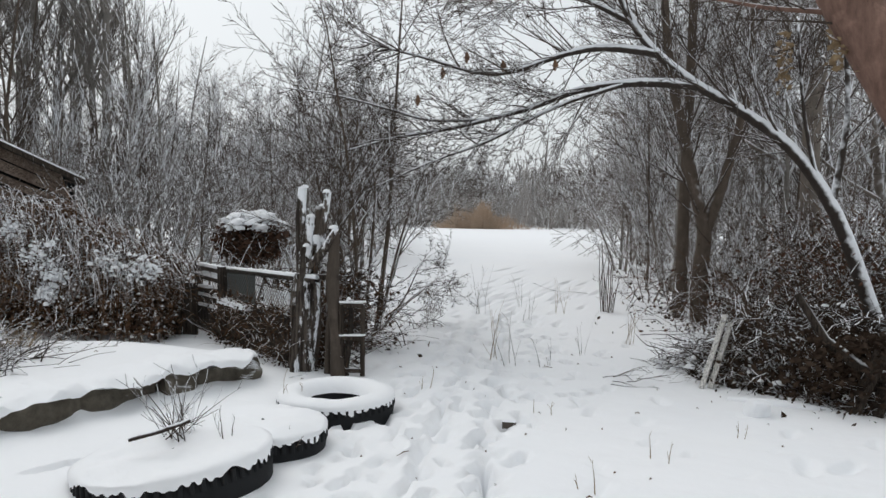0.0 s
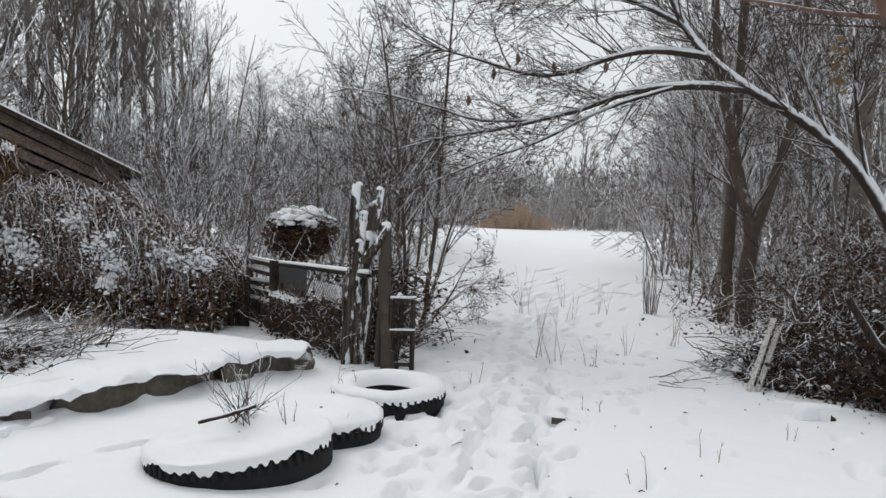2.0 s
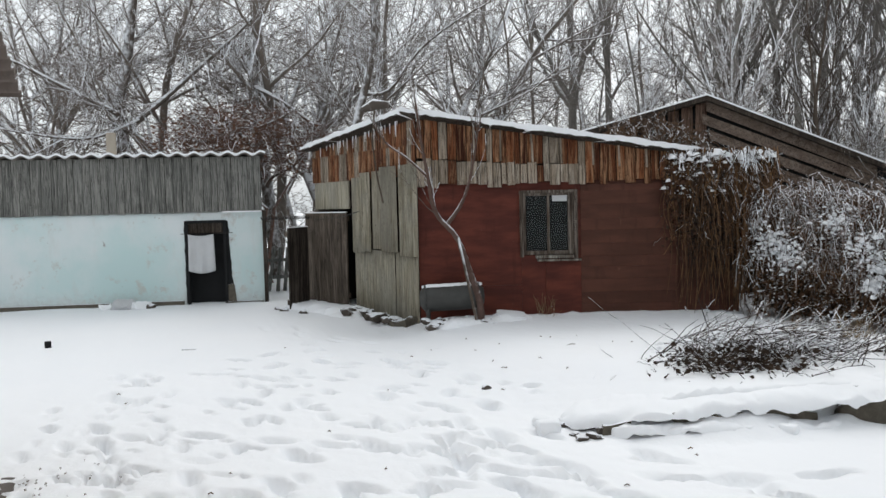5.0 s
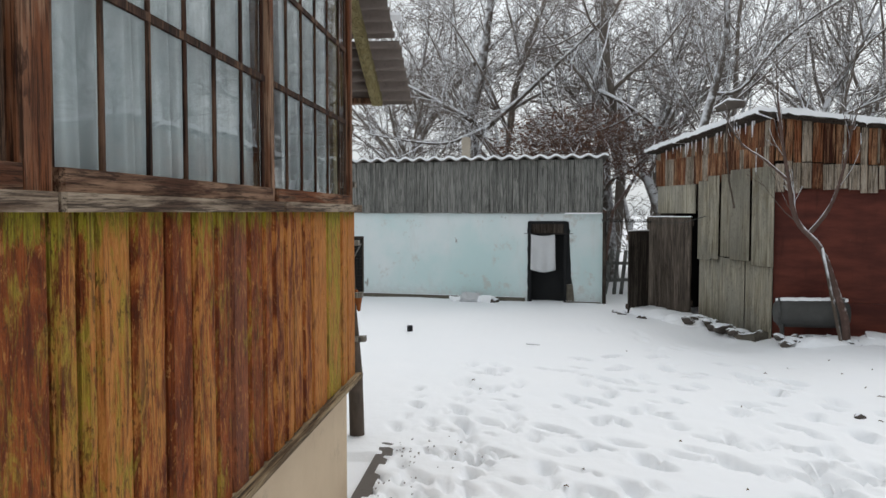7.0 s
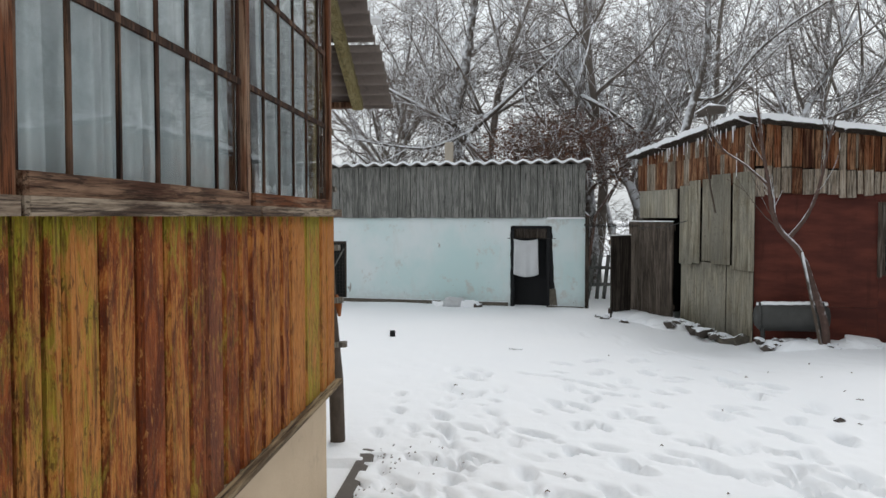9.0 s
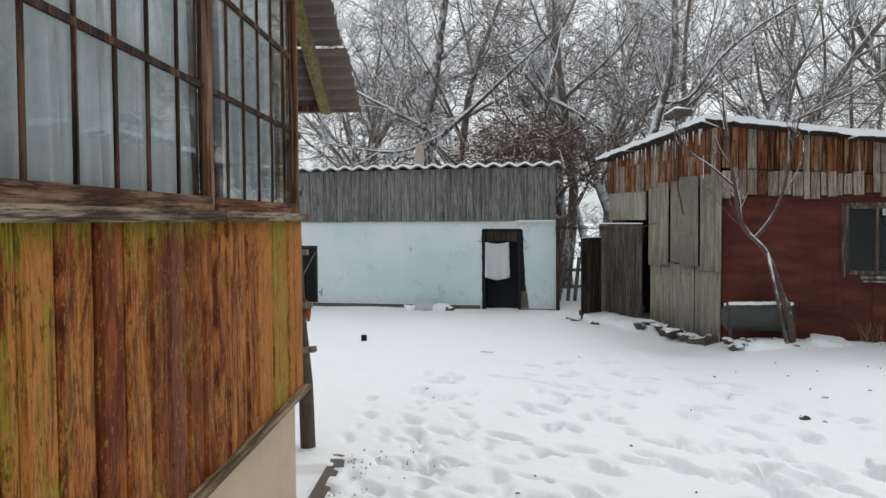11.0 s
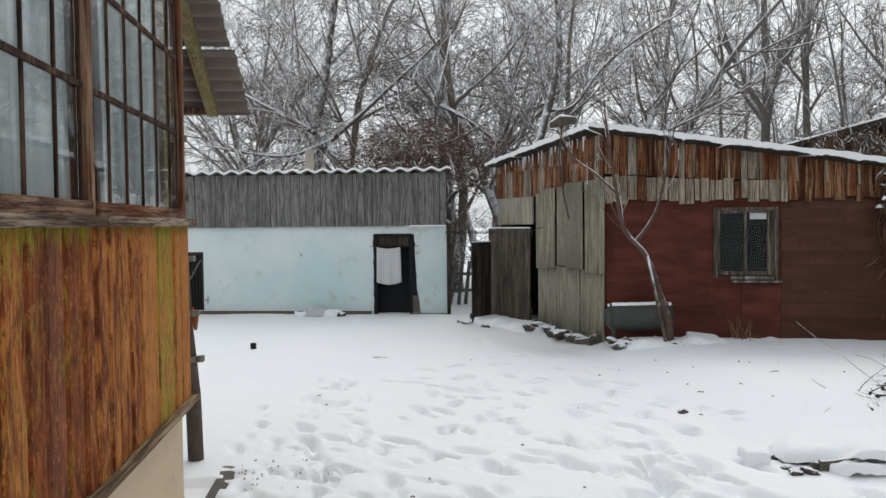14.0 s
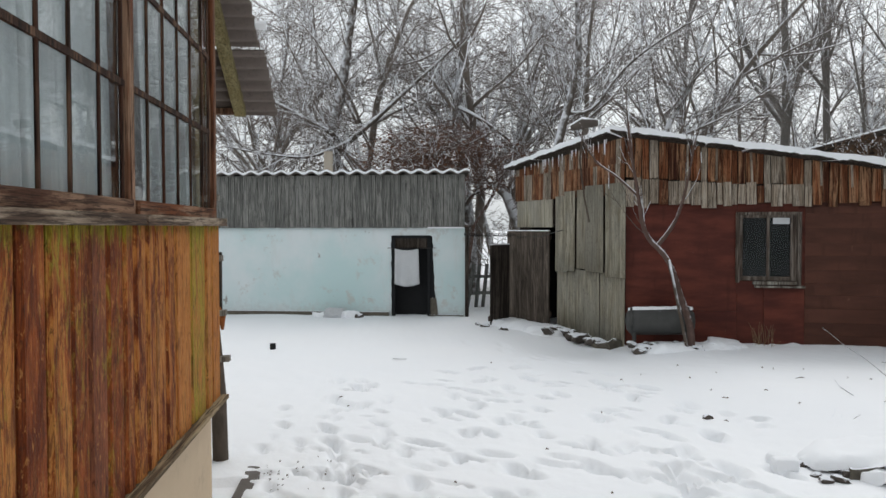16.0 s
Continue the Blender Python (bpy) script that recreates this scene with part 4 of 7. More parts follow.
def build_shed():
    rng = random.Random(21)
    fr, lf = (R - C).normalized(), (L - C).normalized()
    fn, ln = Vector((fr.y, -fr.x, 0)), Vector((-lf.y, lf.x, 0))
    F, G = (R - C).length, (L - C).length
    rzf, rzl = math.degrees(math.atan2(fr.y, fr.x)), math.degrees(math.atan2(lf.y, lf.x))
    e = thing("shed", "ramshackle red-brown shed patched with boards and corrugated sheets", "shed", at=tuple(C))

    def onf(u, z, out=0.0):
        return C + fr * u + fn * out + Vector((0, 0, z))

    def onl(u, z, out=0.0):
        return C + lf * u + ln * out + Vector((0, 0, z))

    def slab(m, on, u0, u1, z0, z1, t, out, rz):
        m.box(on((u0 + u1) / 2, (z0 + z1) / 2, out), (u1 - u0, t, z1 - z0), rz)

    def topf(u):
        return 2.80 - 0.69 * u / F

    def topl(u):
        return 2.80 - 0.26 * u / G

    # front: window opening from 1.38 to 2.20 and 0.92 to 1.77
    for u0, u1, z0, z1 in ((0, 1.408, 0.462, 1.86), (0, 1.408, -0.2, 0.458), (1.41, 2.15, -0.2, 0.865), (2.152, 2.235, -0.2, 1.86), (1.41, 2.15, 1.715, 1.86)):
        m = Mesh()
        slab(m, onf, u0, u1, z0, z1, 0.06, -0.03, rzf)
        part("red_panel", m, REDSHEET, e, "oxblood painted hardboard front")
    m = Mesh()
    slab(m, onf, 1.74, 2.22, -0.05, 0.80, 0.02, 0.012, rzf)
    part("patch_panel", m, REDSHEET, e)
    m = Mesh()
    slab(m, onf, 2.215, 3.55, -0.15, 1.86, 0.04, -0.035, rzf)
    sh = part("shutter", m, BROWNSHEET, e, "dark brown boarded shutter")
    z = -0.15
    while z < 1.80:
        hgt = rng.uniform(0.15, 0.19)
        m = Mesh()
        slab(m, onf, 2.225, 3.55, z, min(z + hgt - 0.002, 1.82), 0.02, -0.004 + rng.uniform(0, 0.003), rzf)
        part("shutter_board", m, BROWNSHEET, sh)
        z += hgt
    m = Mesh()
    slab(m, onf, 3.5, F, -0.2, 2.1, 0.05, -0.04, rzf)
    slab(m, onf, 0.0, F, 1.86, 2.05, 0.03, -0.05, rzf)
    part("end_panel", m, BROWNSHEET, e)
    m = Mesh()
    slab(m, onf, 0.02, 2.6, 2.05, 2.36, 0.02, -0.06, rzf)
    slab(m, onf, 2.6, F, 2.05, 2.10, 0.02, -0.06, rzf)
    slab(m, onf, 0.02, 1.3, 2.36, 2.56, 0.02, -0.06, rzf)
    part("frieze_backing", m, DARKWOOD, e)
    # frieze boards, two rows
    u = 0.0
    while u < F - 0.05:
        wd = rng.uniform(0.07, 0.15)
        um = u + wd / 2
        lo = 1.84 + rng.uniform(-0.02, 0.02)
        mid = 2.22 - 0.06 * um if um < 2.35 else None
        pale = um < 2.25 or rng.random() < 0.35
        if mid is None:
            spans = [(lo, topf(um) - 0.01, 0.0)]
        else:
            spans = [(lo, mid, 0.045), (mid - 0.04 + rng.uniform(-0.04, 0.05), topf(um) - 0.01, -0.010)]
        for k, (z0, z1, out) in enumerate(spans):
            if z1 - z0 < 0.08:
                continue
            ob = part("slab_board", Mesh().box((0, 0, 0), (wd - rng.uniform(0.004, 0.013), 0.02, z1 - z0 + rng.uniform(-0.05, 0.01)), 0, None, 0.004), (PALEWOOD if (mid and k == 0 and pale and rng.random() < 0.85) or rng.random() < 0.2 else RUSTWOOD), e)
            ob.matrix_parent_inverse = Matrix.Translation(-C)
            ob.location = onf(um, (z0 + z1) / 2 + rng.uniform(-0.015, 0.015), 0.016 + out + rng.uniform(0, 0.034))
            ob.rotation_euler = (0, radians(rng.uniform(-1.5, 1.5)), radians(rzf))
        u += wd
    for k in range(11):
        u = 0.25 + 0.4 * k + rng.uniform(-0.05, 0.05)
        part("rafter_end", Mesh().beam(onf(u, topf(u) + 0.005, -0.1), onf(u, topf(u) - 0.005, 0.19), 0.06, 0.05), DARKWOOD, e)
        if u < F - 0.7:
            part("batten", Mesh().beam(onf(u + 0.12, 2.24 - 0.07 * u, 0.05), onf(u + 0.12 + rng.uniform(-0.02, 0.02), topf(u) - 0.03, 0.05), 0.042, 0.025), PALEWOOD, e)
    # left wall: boards above, corrugated siding below
    u = 0.0
    while u < G - 0.03:
        wd = rng.uniform(0.08, 0.16)
        um = u + wd / 2
        for z0, z1, out in ((2.0, 2.42, 0.006), (2.40, topl(um) - 0.01, -0.008)):
            ob = part("slab_board", Mesh().box((0, 0, 0), (wd - 0.005, 0.02, z1 - z0), 0, None, 0.004), PALEWOOD if rng.random() < 0.3 else RUSTWOOD, e)
            ob.matrix_parent_inverse = Matrix.Translation(-C)
            ob.location = onl(um, (z0 + z1) / 2, 0.016 + out + rng.uniform(0, 0.012))
            ob.rotation_euler = (0, radians(rng.uniform(-1.5, 1.5)), radians(rzl))
        u += wd
    m = Mesh()
    slab(m, onl, 0.0, 1.72, -0.15, topl(0.8) - 0.05, 0.05, -0.05, rzl)
    slab(m, onl, 1.72, G, 1.60, topl(2.2) - 0.05, 0.05, -0.05, rzl)
    slab(m, onl, 2.72, G, -0.1, 1.6, 0.05, -0.05, rzl)
    part("left_backing", m, DARKWOOD, e)
    # Black sheets added inside paint the doorway's darkness and block the view through.
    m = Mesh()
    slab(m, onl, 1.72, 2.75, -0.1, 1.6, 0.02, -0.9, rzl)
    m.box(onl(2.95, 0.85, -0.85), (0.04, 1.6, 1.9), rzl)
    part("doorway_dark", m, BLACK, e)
    m = Mesh()
    slab(m, onl, 1.95, G, 1.56, 2.02, 0.02, 0.014, rzl)
    part("plain_siding", m, PALESLATE, e, "flat grey asbestos sheet")
    for u0, u1, z0, z1, out in ((-0.06, 0.42, 0.88, 2.16, 0.05), (0.40, 0.86, 0.92, 2.14, 0.095), (0.84, 1.18, 0.95, 2.10, 0.05), (1.16, 1.46, 0.90, 2.08, 0.095), (1.44, 1.80, 0.90, 2.05, 0.05), (-0.02, 0.58, -0.16, 0.93, 0.03), (0.55, 1.15, -0.10, 0.95, 0.06), (1.13, 1.78, 0.02, 0.96, 0.03)):
        m = Mesh()
        o = onl(u0, z0 + rng.uniform(-0.02, 0.02), out)
        corrugated(m, o, (rng.uniform(-0.02, 0.02), 0, z1 - z0), lf * (u1 - u0), max(4, int((u1 - u0) / 0.062)), 0.021, 0.006, 8)
        part("corrugated_sheet", m, PALESLATE, e, "yellowish corrugated siding", True)
    # window
    w = Mesh()
    for u0, u1, z0, z1 in ((1.39, 1.435, 0.845, 1.755), (2.13, 2.18, 0.80, 1.755), (1.435, 2.13, 1.715, 1.755)):
        slab(w, onf, u0, u1, z0, z1, 0.05, 0.02, rzf)
    w = part("window", w, BROWNFRAME, e, "small window in peeling brown frame")
    fm = Mesh()
    for u0, u1, z0, z1 in ((1.435, 1.475, 0.875, 1.715), (2.05, 2.128, 0.875, 1.715), (1.765, 1.80, 0.875, 1.715), (1.475, 2.05, 0.875, 0.925), (1.475, 2.05, 1.68, 1.715)):
        slab(fm, onf, u0, u1, z0, z1, 0.03, 0.005, rzf)
    part("sash", fm, BROWNFRAME, w)
    sl = Mesh()
    slab(sl, onf, 1.62, 2.22, 0.785, 0.81, 0.09, 0.05, rzf)
    slab(sl, onf, 1.60, 2.12, 0.825, 0.865, 0.07, 0.04, rzf)
    part("sill", sl, WHITEFRAME, w)
    for u0, u1 in ((1.475, 1.765), (1.80, 2.05)):
        g = Mesh()
        slab(g, onf, u0, u1, 0.925, 1.68, 0.004, 0.0, rzf)
        part("pane", g, DUSKGLASS, w).visible_shadow = False
    n1 = Mesh()
    slab(n1, onf, 1.84, 2.04, 1.60, 1.68, 0.003, 0.006, rzf)
    part("paper_strip", n1, CLOTH, w)
    # Added black sheet behind the panes stands for the unlit interior.
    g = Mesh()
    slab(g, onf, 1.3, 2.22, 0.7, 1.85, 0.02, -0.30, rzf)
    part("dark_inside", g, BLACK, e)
    # roof sheet with snow
    pts = [C - fr * 0.12 + fn * 0.22 + ln * 0.10, R + fr * 0.15 + fn * 0.22, R + fr * 0.15 + Vector((-3.4, 1.2, 0)), L + lf * 0.15 + Vector((-0.3, 1.6, 0)), L + lf * 0.18 + ln * 0.18, C + fn * 0.14 + ln * 0.20]
    hs = [2.85, 2.10, 2.0, 2.42, 2.58, 2.85]
    for nm, mat, dz0, dz1, grow_by in (("roof", DARKWOOD, -0.03, 0.0, 0.0), ("roof_snow", SNOW, 0.001, 0.052, 0.012)):
        mid = sum(pts, Vector()) / 6
        ring = [p - (mid - p).normalized() * grow_by for p in pts]
        m = Mesh()
        nn = []
        for i in range(6):
            for s in range(110):
                f = s / 110
                p = ring[i].lerp(ring[(i + 1) % 6], f)
                nn.append((p.x, p.y, hs[i] * (1 - f) + hs[(i + 1) % 6] * f))
        k = len(nn)
        low = [(a, b, c + dz0) for a, b, c in nn]
        high = [(a, b, c + dz1 + (0.03 * noise.noise(Vector((a * 3, b * 3, 1))) + 0.018 * noise.noise(Vector((a * 11, b * 11, 5))) if nm == "roof_snow" else 0)) for a, b, c in nn]
        if nm == "roof_snow":
            low = [(a, b, c - 0.010 - 0.035 * max(0, noise.noise(Vector((a * 6, b * 6, 9)))) - 0.018 * noise.noise(Vector((a * 17, b * 17, 2)))) for a, b, c in low]
        cz = sum(c for _, _, c in nn) / k
        m.add(low + high + [(mid.x, mid.y, cz + dz0), (mid.x, mid.y, cz + dz1)], [(i, (i + 1) % k, (i + 1) % k + k, i + k) for i in range(k)] + [((i + 1) % k, i, 2 * k) for i in range(k)] + [(i + k, (i + 1) % k + k, 2 * k + 1) for i in range(k)])
        part(nm, m, mat, e)
    # icicles along the left eave
    for k in range(26):
        u = rng.uniform(0.1, G)
        p = onl(u, topl(u) - 0.02, 0.14)
        l2 = rng.uniform(0.05, 0.22)
        part("icicle", Mesh().tube([tuple(p), tuple(p - Vector((0, 0, l2)))], [0.008, 0.002], 4), SNOW, e)
    # stone footing
    for k in range(6):
        u = rng.uniform(-0.1, 1.7)
        stone(onl(u, 0.0, 0.10 + rng.uniform(0, 0.22)), rng.uniform(0.06, 0.16), rng)
    for k in range(14):
        stone(onf(rng.uniform(0.1, 1.0), 0.02, 0.38 + rng.uniform(0, 0.42)), rng.uniform(0.05, 0.12), rng)
    for k in range(8):
        stone(onl(rng.uniform(1.9, 2.9), 0.0, 0.35 + rng.uniform(0, 0.7)), rng.uniform(0.05, 0.11), rng)
    # gate leaves standing open
    for a, b, z0, z1 in (((-12.62, 2.74), (-13.35, 2.20), 0.03, 1.50), ((-13.2, 2.19), (-12.81, 1.83), -0.05, 1.28)):
        wd = math.hypot(b[0] - a[0], b[1] - a[1])
        g = thing("gate_leaf", "dark weathered gate leaf standing open by the shed", "gate", "open gate leaves", at=(a[0], a[1], 0), rz=math.degrees(math.atan2(b[1] - a[1], b[0] - a[0])))
        x = 0.0
        while x < wd - 0.02:
            bw = min(0.46, wd - x)
            child("board", Mesh().box((x + bw / 2, 0, (z0 + z1) / 2), (bw - 0.005, 0.03, z1 - z0)), GATEWOOD if wd > 0.7 else DARKWOOD, g)
            x += bw
        child("top_rail", Mesh().box((wd / 2, -0.03, z1 - 0.1), (wd, 0.04, 0.08)), GATEWOOD, g)
        child("bottom_rail", Mesh().box((wd / 2, -0.03, z0 + 0.15), (wd, 0.04, 0.08)), GATEWOOD, g)
        child("snow_cap", Mesh().box((wd / 2, 0, z1 + 0.008), (wd, 0.03, 0.016)), SNOW, g)
    return onf, onl, rzf, rzl


STONE_MESHES = []


def stone(p, r, rng):
    if not STONE_MESHES:
        for k in range(6):
            bm = bmesh.new()
            bmesh.ops.create_icosphere(bm, subdivisions=2, radius=1)
            q = random.Random(90 + k)
            off = [Vector((q.gauss(0, 1), q.gauss(0, 1), q.gauss(0, 1))).normalized() for _ in range(7)]
            for v in bm.verts:
                for o in off:
                    dd = v.co.dot(o)
                    if dd > 0.62:
                        v.co -= o * (dd - 0.62)
            me = bpy.data.meshes.new("stone")
            bm.to_mesh(me)
            bm.free()
            me.materials.append(STONE)
            STONE_MESHES.append(me)
    ob = new("stone", rng.choice(STONE_MESHES))
    ob.matrix_basis = pose(p[0], p[1], p[2] - r * 0.05, rng.uniform(-15, 15), rng.uniform(-15, 15), rng.uniform(0, 360)) @ Matrix.Diagonal((r * 1.3, r, r * 0.75, 1))
    return tagged(ob, "broken stone half buried in snow", "stone", "loose stones")


ONF, ONL, RZF, RZL = build_shed()


# ---------------------------------------------------------------- old barn with the gable behind the shed
def build_old_barn():
    rng = random.Random(33)
    a, pk, b = Vector((-12.9, 6.5, 2.62)), Vector((-11.42, 8.6, 3.24)), Vector((-9.74, 10.69, 1.98))
    d = (b - a)
    d.z = 0
    d.normalize()
    n = Vector((d.y, -d.x, 0))
    back = n * -6.0
    e = thing("old_barn", "dark old board barn with a snow-edged gable roof", "barn", at=(-11.4, 8.6, 0))
    # Black sheet added behind the boards paints the dark of their gaps.
    core = Mesh()
    core.add([tuple(p - n * 0.06) for p in (Vector((a.x, a.y, 0)), Vector((b.x, b.y, 0)), b, pk, a)], [(0, 1, 2, 3, 4)])
    part("inner_wall", core, BLACK, e)
    slope = (b - pk).normalized()
    for k in range(11):
        off = 0.03 + 0.235 * k
        p0 = pk - Vector((0, 0, off + rng.uniform(0, 0.03)))
        p1 = b - Vector((0, 0, off * 0.82 + rng.uniform(0, 0.04)))
        f0 = rng.uniform(-0.12, 0.02)
        q0, q1 = p0.lerp(p1, f0), p0.lerp(p1, rng.uniform(0.9, 1.0))
        w = 0.17 + rng.uniform(-0.04, 0.03)
        lift = rng.uniform(0, 0.05)
        m = Mesh()
        vs = []
        for q in (q0, q1):
            for out in (0.0, 0.03):
                vs += [tuple(q + n * (0.01 + out + lift * 0.3)), tuple(q + n * (0.01 + out + lift) - Vector((0, 0, w)))]
        m.add(vs, [(0, 1, 5, 4), (2, 6, 7, 3), (0, 4, 6, 2), (1, 3, 7, 5), (0, 2, 3, 1), (4, 5, 7, 6)])
        part("wall_board", m, OLDBOARD, e)
    for k in range(12):
        u = k * 0.22
        p = pk - d * (0.1 + u)
        m = Mesh().beam(p + n * 0.02 - Vector((0, 0, 0.02 + 0.048 * k)), Vector((p.x, p.y, 0.3)) + n * 0.02, 0.03, 0.2)
        part("upright_board", m, OLDUPRIGHT, e)
    for nm, mat, z0, z1, out in (("roof", DARKWOOD, -0.06, 0.02, 0.25), ("roof_snow", SNOW, 0.022, 0.05, 0.24)):
        for p, q in ((a, pk), (pk, b + slope * 0.12)):
            m = Mesh()
            vs = []
            for c in (p, q):
                for o in (n * out, back):
                    vs += [tuple(c + o + Vector((0, 0, z0))), tuple(c + o + Vector((0, 0, z1)))]
            m.add(vs, [(0, 4, 5, 1), (2, 3, 7, 6), (1, 5, 7, 3), (0, 2, 6, 4), (0, 1, 3, 2), (4, 6, 7, 5)])
            part(nm, m, mat, e)


build_old_barn()


def build_roof_creeper():
    rng = random.Random(35)
    e = thing("roof_creeper", "snowy dry creeper sprawling on the old barn roof", "creeper", "", "stuff", at=(-11.5, 7.5, 2.5))

    def place(rng):
        f = rng.random()
        p = Vector((-11.9, 6.95, 2.55)).lerp(Vector((-11.05, 8.2, 2.45)), f)
        return (p.x + rng.gauss(0, 0.12), p.y + rng.gauss(0, 0.08)), p.z + rng.uniform(0, 0.42) * math.sin(math.pi * (0.15 + 0.8 * f))
    m = Mesh()
    for _ in range(420):
        (x, y), z = place(rng)
        a = rng.uniform(0, 6.28)
        grow(m, m, rng, (x, y, z), (math.cos(a), math.sin(a), 0.3), rng.uniform(0.2, 0.5), 0.008, 2, 2, -0.5, 0.4, 0, 45, 0, 0.45, 0.004)
        if _ == 200:
            part("bare_stems", m, VINE, e)
            m = Mesh()
    part("snowy_stems", m, HEDGETWIG, e)


build_roof_creeper()


# ---------------------------------------------------------------- tyres
def build_tyre(at, R, H, hollow, seed, tilt=(0, 0), label=""):
    rng = random.Random(seed)
    e = thing("tyre", label, "tyre", "old truck tyres", at=at)
    e.matrix_basis = pose(*at, tilt[0], tilt[1], 0)
    prof = [(R * 0.60, 0.02), (R * 0.58, H * 0.5), (R * 0.62, H * 0.93), (R * 0.72, H * 1.0), (R * 0.88, H * 0.99), (R * 0.955, H * 0.92), (R * 0.985, H * 0.5), (R * 0.97, 0.0), (R * 0.9, -0.05)]
    m = Mesh()
    N = 48
    vs = [(r * math.cos(2 * math.pi * i / N), r * math.sin(2 * math.pi * i / N), z) for i in range(N) for r, z in prof]
    k = len(prof)
    m.add(vs, [(i * k + j, ((i + 1) % N) * k + j, ((i + 1) % N) * k + j + 1, i * k + j + 1) for i in range(N) for j in range(k - 1)])
    child("carcass", m, RUBBER, e, smooth=True)
    lugs = int(2 * math.pi * R / 0.06)
    lm = Mesh()
    for z0, z1, w in ((H * 0.62, H * 0.985, 0.034),):
        lm.box((0, 0, (z0 + z1) / 2), (0.05, w, z1 - z0), 0, None, 0.008)
    lug = lm.mesh("tread_block", RUBBER)
    for i in range(lugs):
        t = 2 * math.pi * i / lugs
        ob = child("tread_block", lug, RUBBER, e)
        ob.matrix_basis = pose(R * 0.95 * math.cos(t), R * 0.95 * math.sin(t), 0, 0, 0, math.degrees(t))
    # snow lying on top
    m = Mesh()
    N, K = lugs * 4, 14
    vs = []
    for j in range(K + 2):
        for i in range(N):
            t = 2 * math.pi * i / N
            f = min(j / K, 1.0)
            r0 = R * 0.50 if hollow else 0.01
            r = r0 + (R * 1.0 - r0) * f
            q = Vector((r * math.cos(t) * 3.0 + seed * 7, r * math.sin(t) * 3.0, 0))
            soft = noise.noise(q) * 0.03 + noise.noise(q * 3) * 0.010
            if hollow:
                w = (r / R - 0.50) / 0.50
                z = H + 0.012 + 0.055 * math.sin(math.pi * min(max(w, 0), 1)) ** 0.5 + soft * 0.4 - 0.05 * (1 - f) ** 4
            else:
                z = H + 0.075 + soft * 1.4 - 0.055 * f ** 5 - 0.03 * (1 - f)
            if j == K:
                z = H + 0.022 + soft * 0.2
            if j == K + 1:
                r = R * 1.004
                z = H - 0.008 - (0.020 if i % 4 in (2, 3) else 0.0) * (0.5 + 1.2 * noise.noise(q * 1.3)) - 0.05 * max(0, noise.noise(q * 1.7)) + 0.035 * noise.noise(q * 4)
            vs.append((r * math.cos(t), r * math.sin(t), z))
    m.add(vs, [(j * N + i, j * N + (i + 1) % N, (j + 1) * N + (i + 1) % N, (j + 1) * N + i) for j in range(K + 1) for i in range(N)])
    child("snow_cap", m, SNOW, e, "white snow cap", True)
    return e


build_tyre((-2.84, 4.47, -0.075), 0.57, 0.20, False, 1, (2, -6), "large black truck tyre heaped with snow and dry stalks")
build_tyre((-2.73, 5.20, -0.05), 0.43, 0.18, False, 2, (1, 1), "smaller black tyre filled with snow")
build_tyre((-2.70, 6.20, -0.04), 0.46, 0.155, True, 3, (1, 0), "black tyre with open centre ringed by snow")
whole("stick", Mesh().tube([(-2.98, 4.22, 0.27), (-2.84, 4.33, 0.31), (-2.74, 4.45, 0.35)], [0.013, 0.015, 0.012], 7), DARKTWIG, "short dark stick lying on a snowy tyre", "stick", smooth=True)


def stalk_clump(at, n, h, seed, mat=DRY, lean=0.35, label="dry weed stalks standing in the snow", kids=2, r=0.005, name="weed_clump", category="weeds"):
    rng = random.Random(seed)
    m = Mesh()
    for k in range(n):
        a = rng.uniform(0, 6.28)
        d = Vector((lean * rng.uniform(0, 1) * math.cos(a), lean * rng.uniform(0, 1) * math.sin(a), 1))
        grow(m, m, rng, (rng.gauss(0, 0.05), rng.gauss(0, 0.05), -0.03), d, h * rng.uniform(0.5, 1.1), r, 1, 2 if kids else 1, 0.05, 0.08, kids, 35, 0, 0.35, r * 0.5)
    return whole(name, m, mat, label, category, "weed clumps", "stuff", at=pose(*at))


stalk_clump((-2.95, 4.60, 0.22), 26, 0.46, 5, NEARTWIG, 1.5, "dark dry stalks sprouting from a snowy tyre", 4)
stalk_clump((-2.62, 4.60, 0.24), 3, 0.22, 6, TWIG, 0.3, "dark dry stalks sprouting from a snowy tyre", 1)
stalk_clump((-3.02, 6.05, 0.0), 3, 0.33, 7)
stalk_clump((-2.45, 5.02, 0.05), 3, 0.3, 8, TWIG, 1.2, "bent twigs beside a tyre")
for k, (x, y, n, h) in enumerate(((-2.14, 8.78, 7, 0.75), (-1.92, 8.60, 5, 0.6), (-2.55, 11.8, 6, 0.5), (-2.24, 12.65, 7, 0.55), (-1.34, 9.34, 6, 0.7), (-1.55, 8.7, 5, 0.35), (-0.95, 10.4, 8, 0.6), (-3.9, 11.4, 9, 0.7), (-3.4, 12.2, 8, 0.8), (-4.2, 10.2, 9, 0.7), (-3.55, 10.6, 9, 0.6), (-3.0, 13.2, 6, 0.6))):
    stalk_clump((x, y, 0), max(3, n - 3), h, 40 + k, (DRY, TWIG, NEARTWIG)[k % 3], 0.35, kids=2, r=0.004)
for k, (x, y, h) in enumerate(((-1.2, 6.6, 0.25), (-0.6, 5.2, 0.18), (0.3, 6.6, 0.2), (-0.2, 5.9, 0.22), (-2.3, 7.1, 0.2))):
    stalk_clump((x, y, 0), 2, h, 70 + k)
m = Mesh()
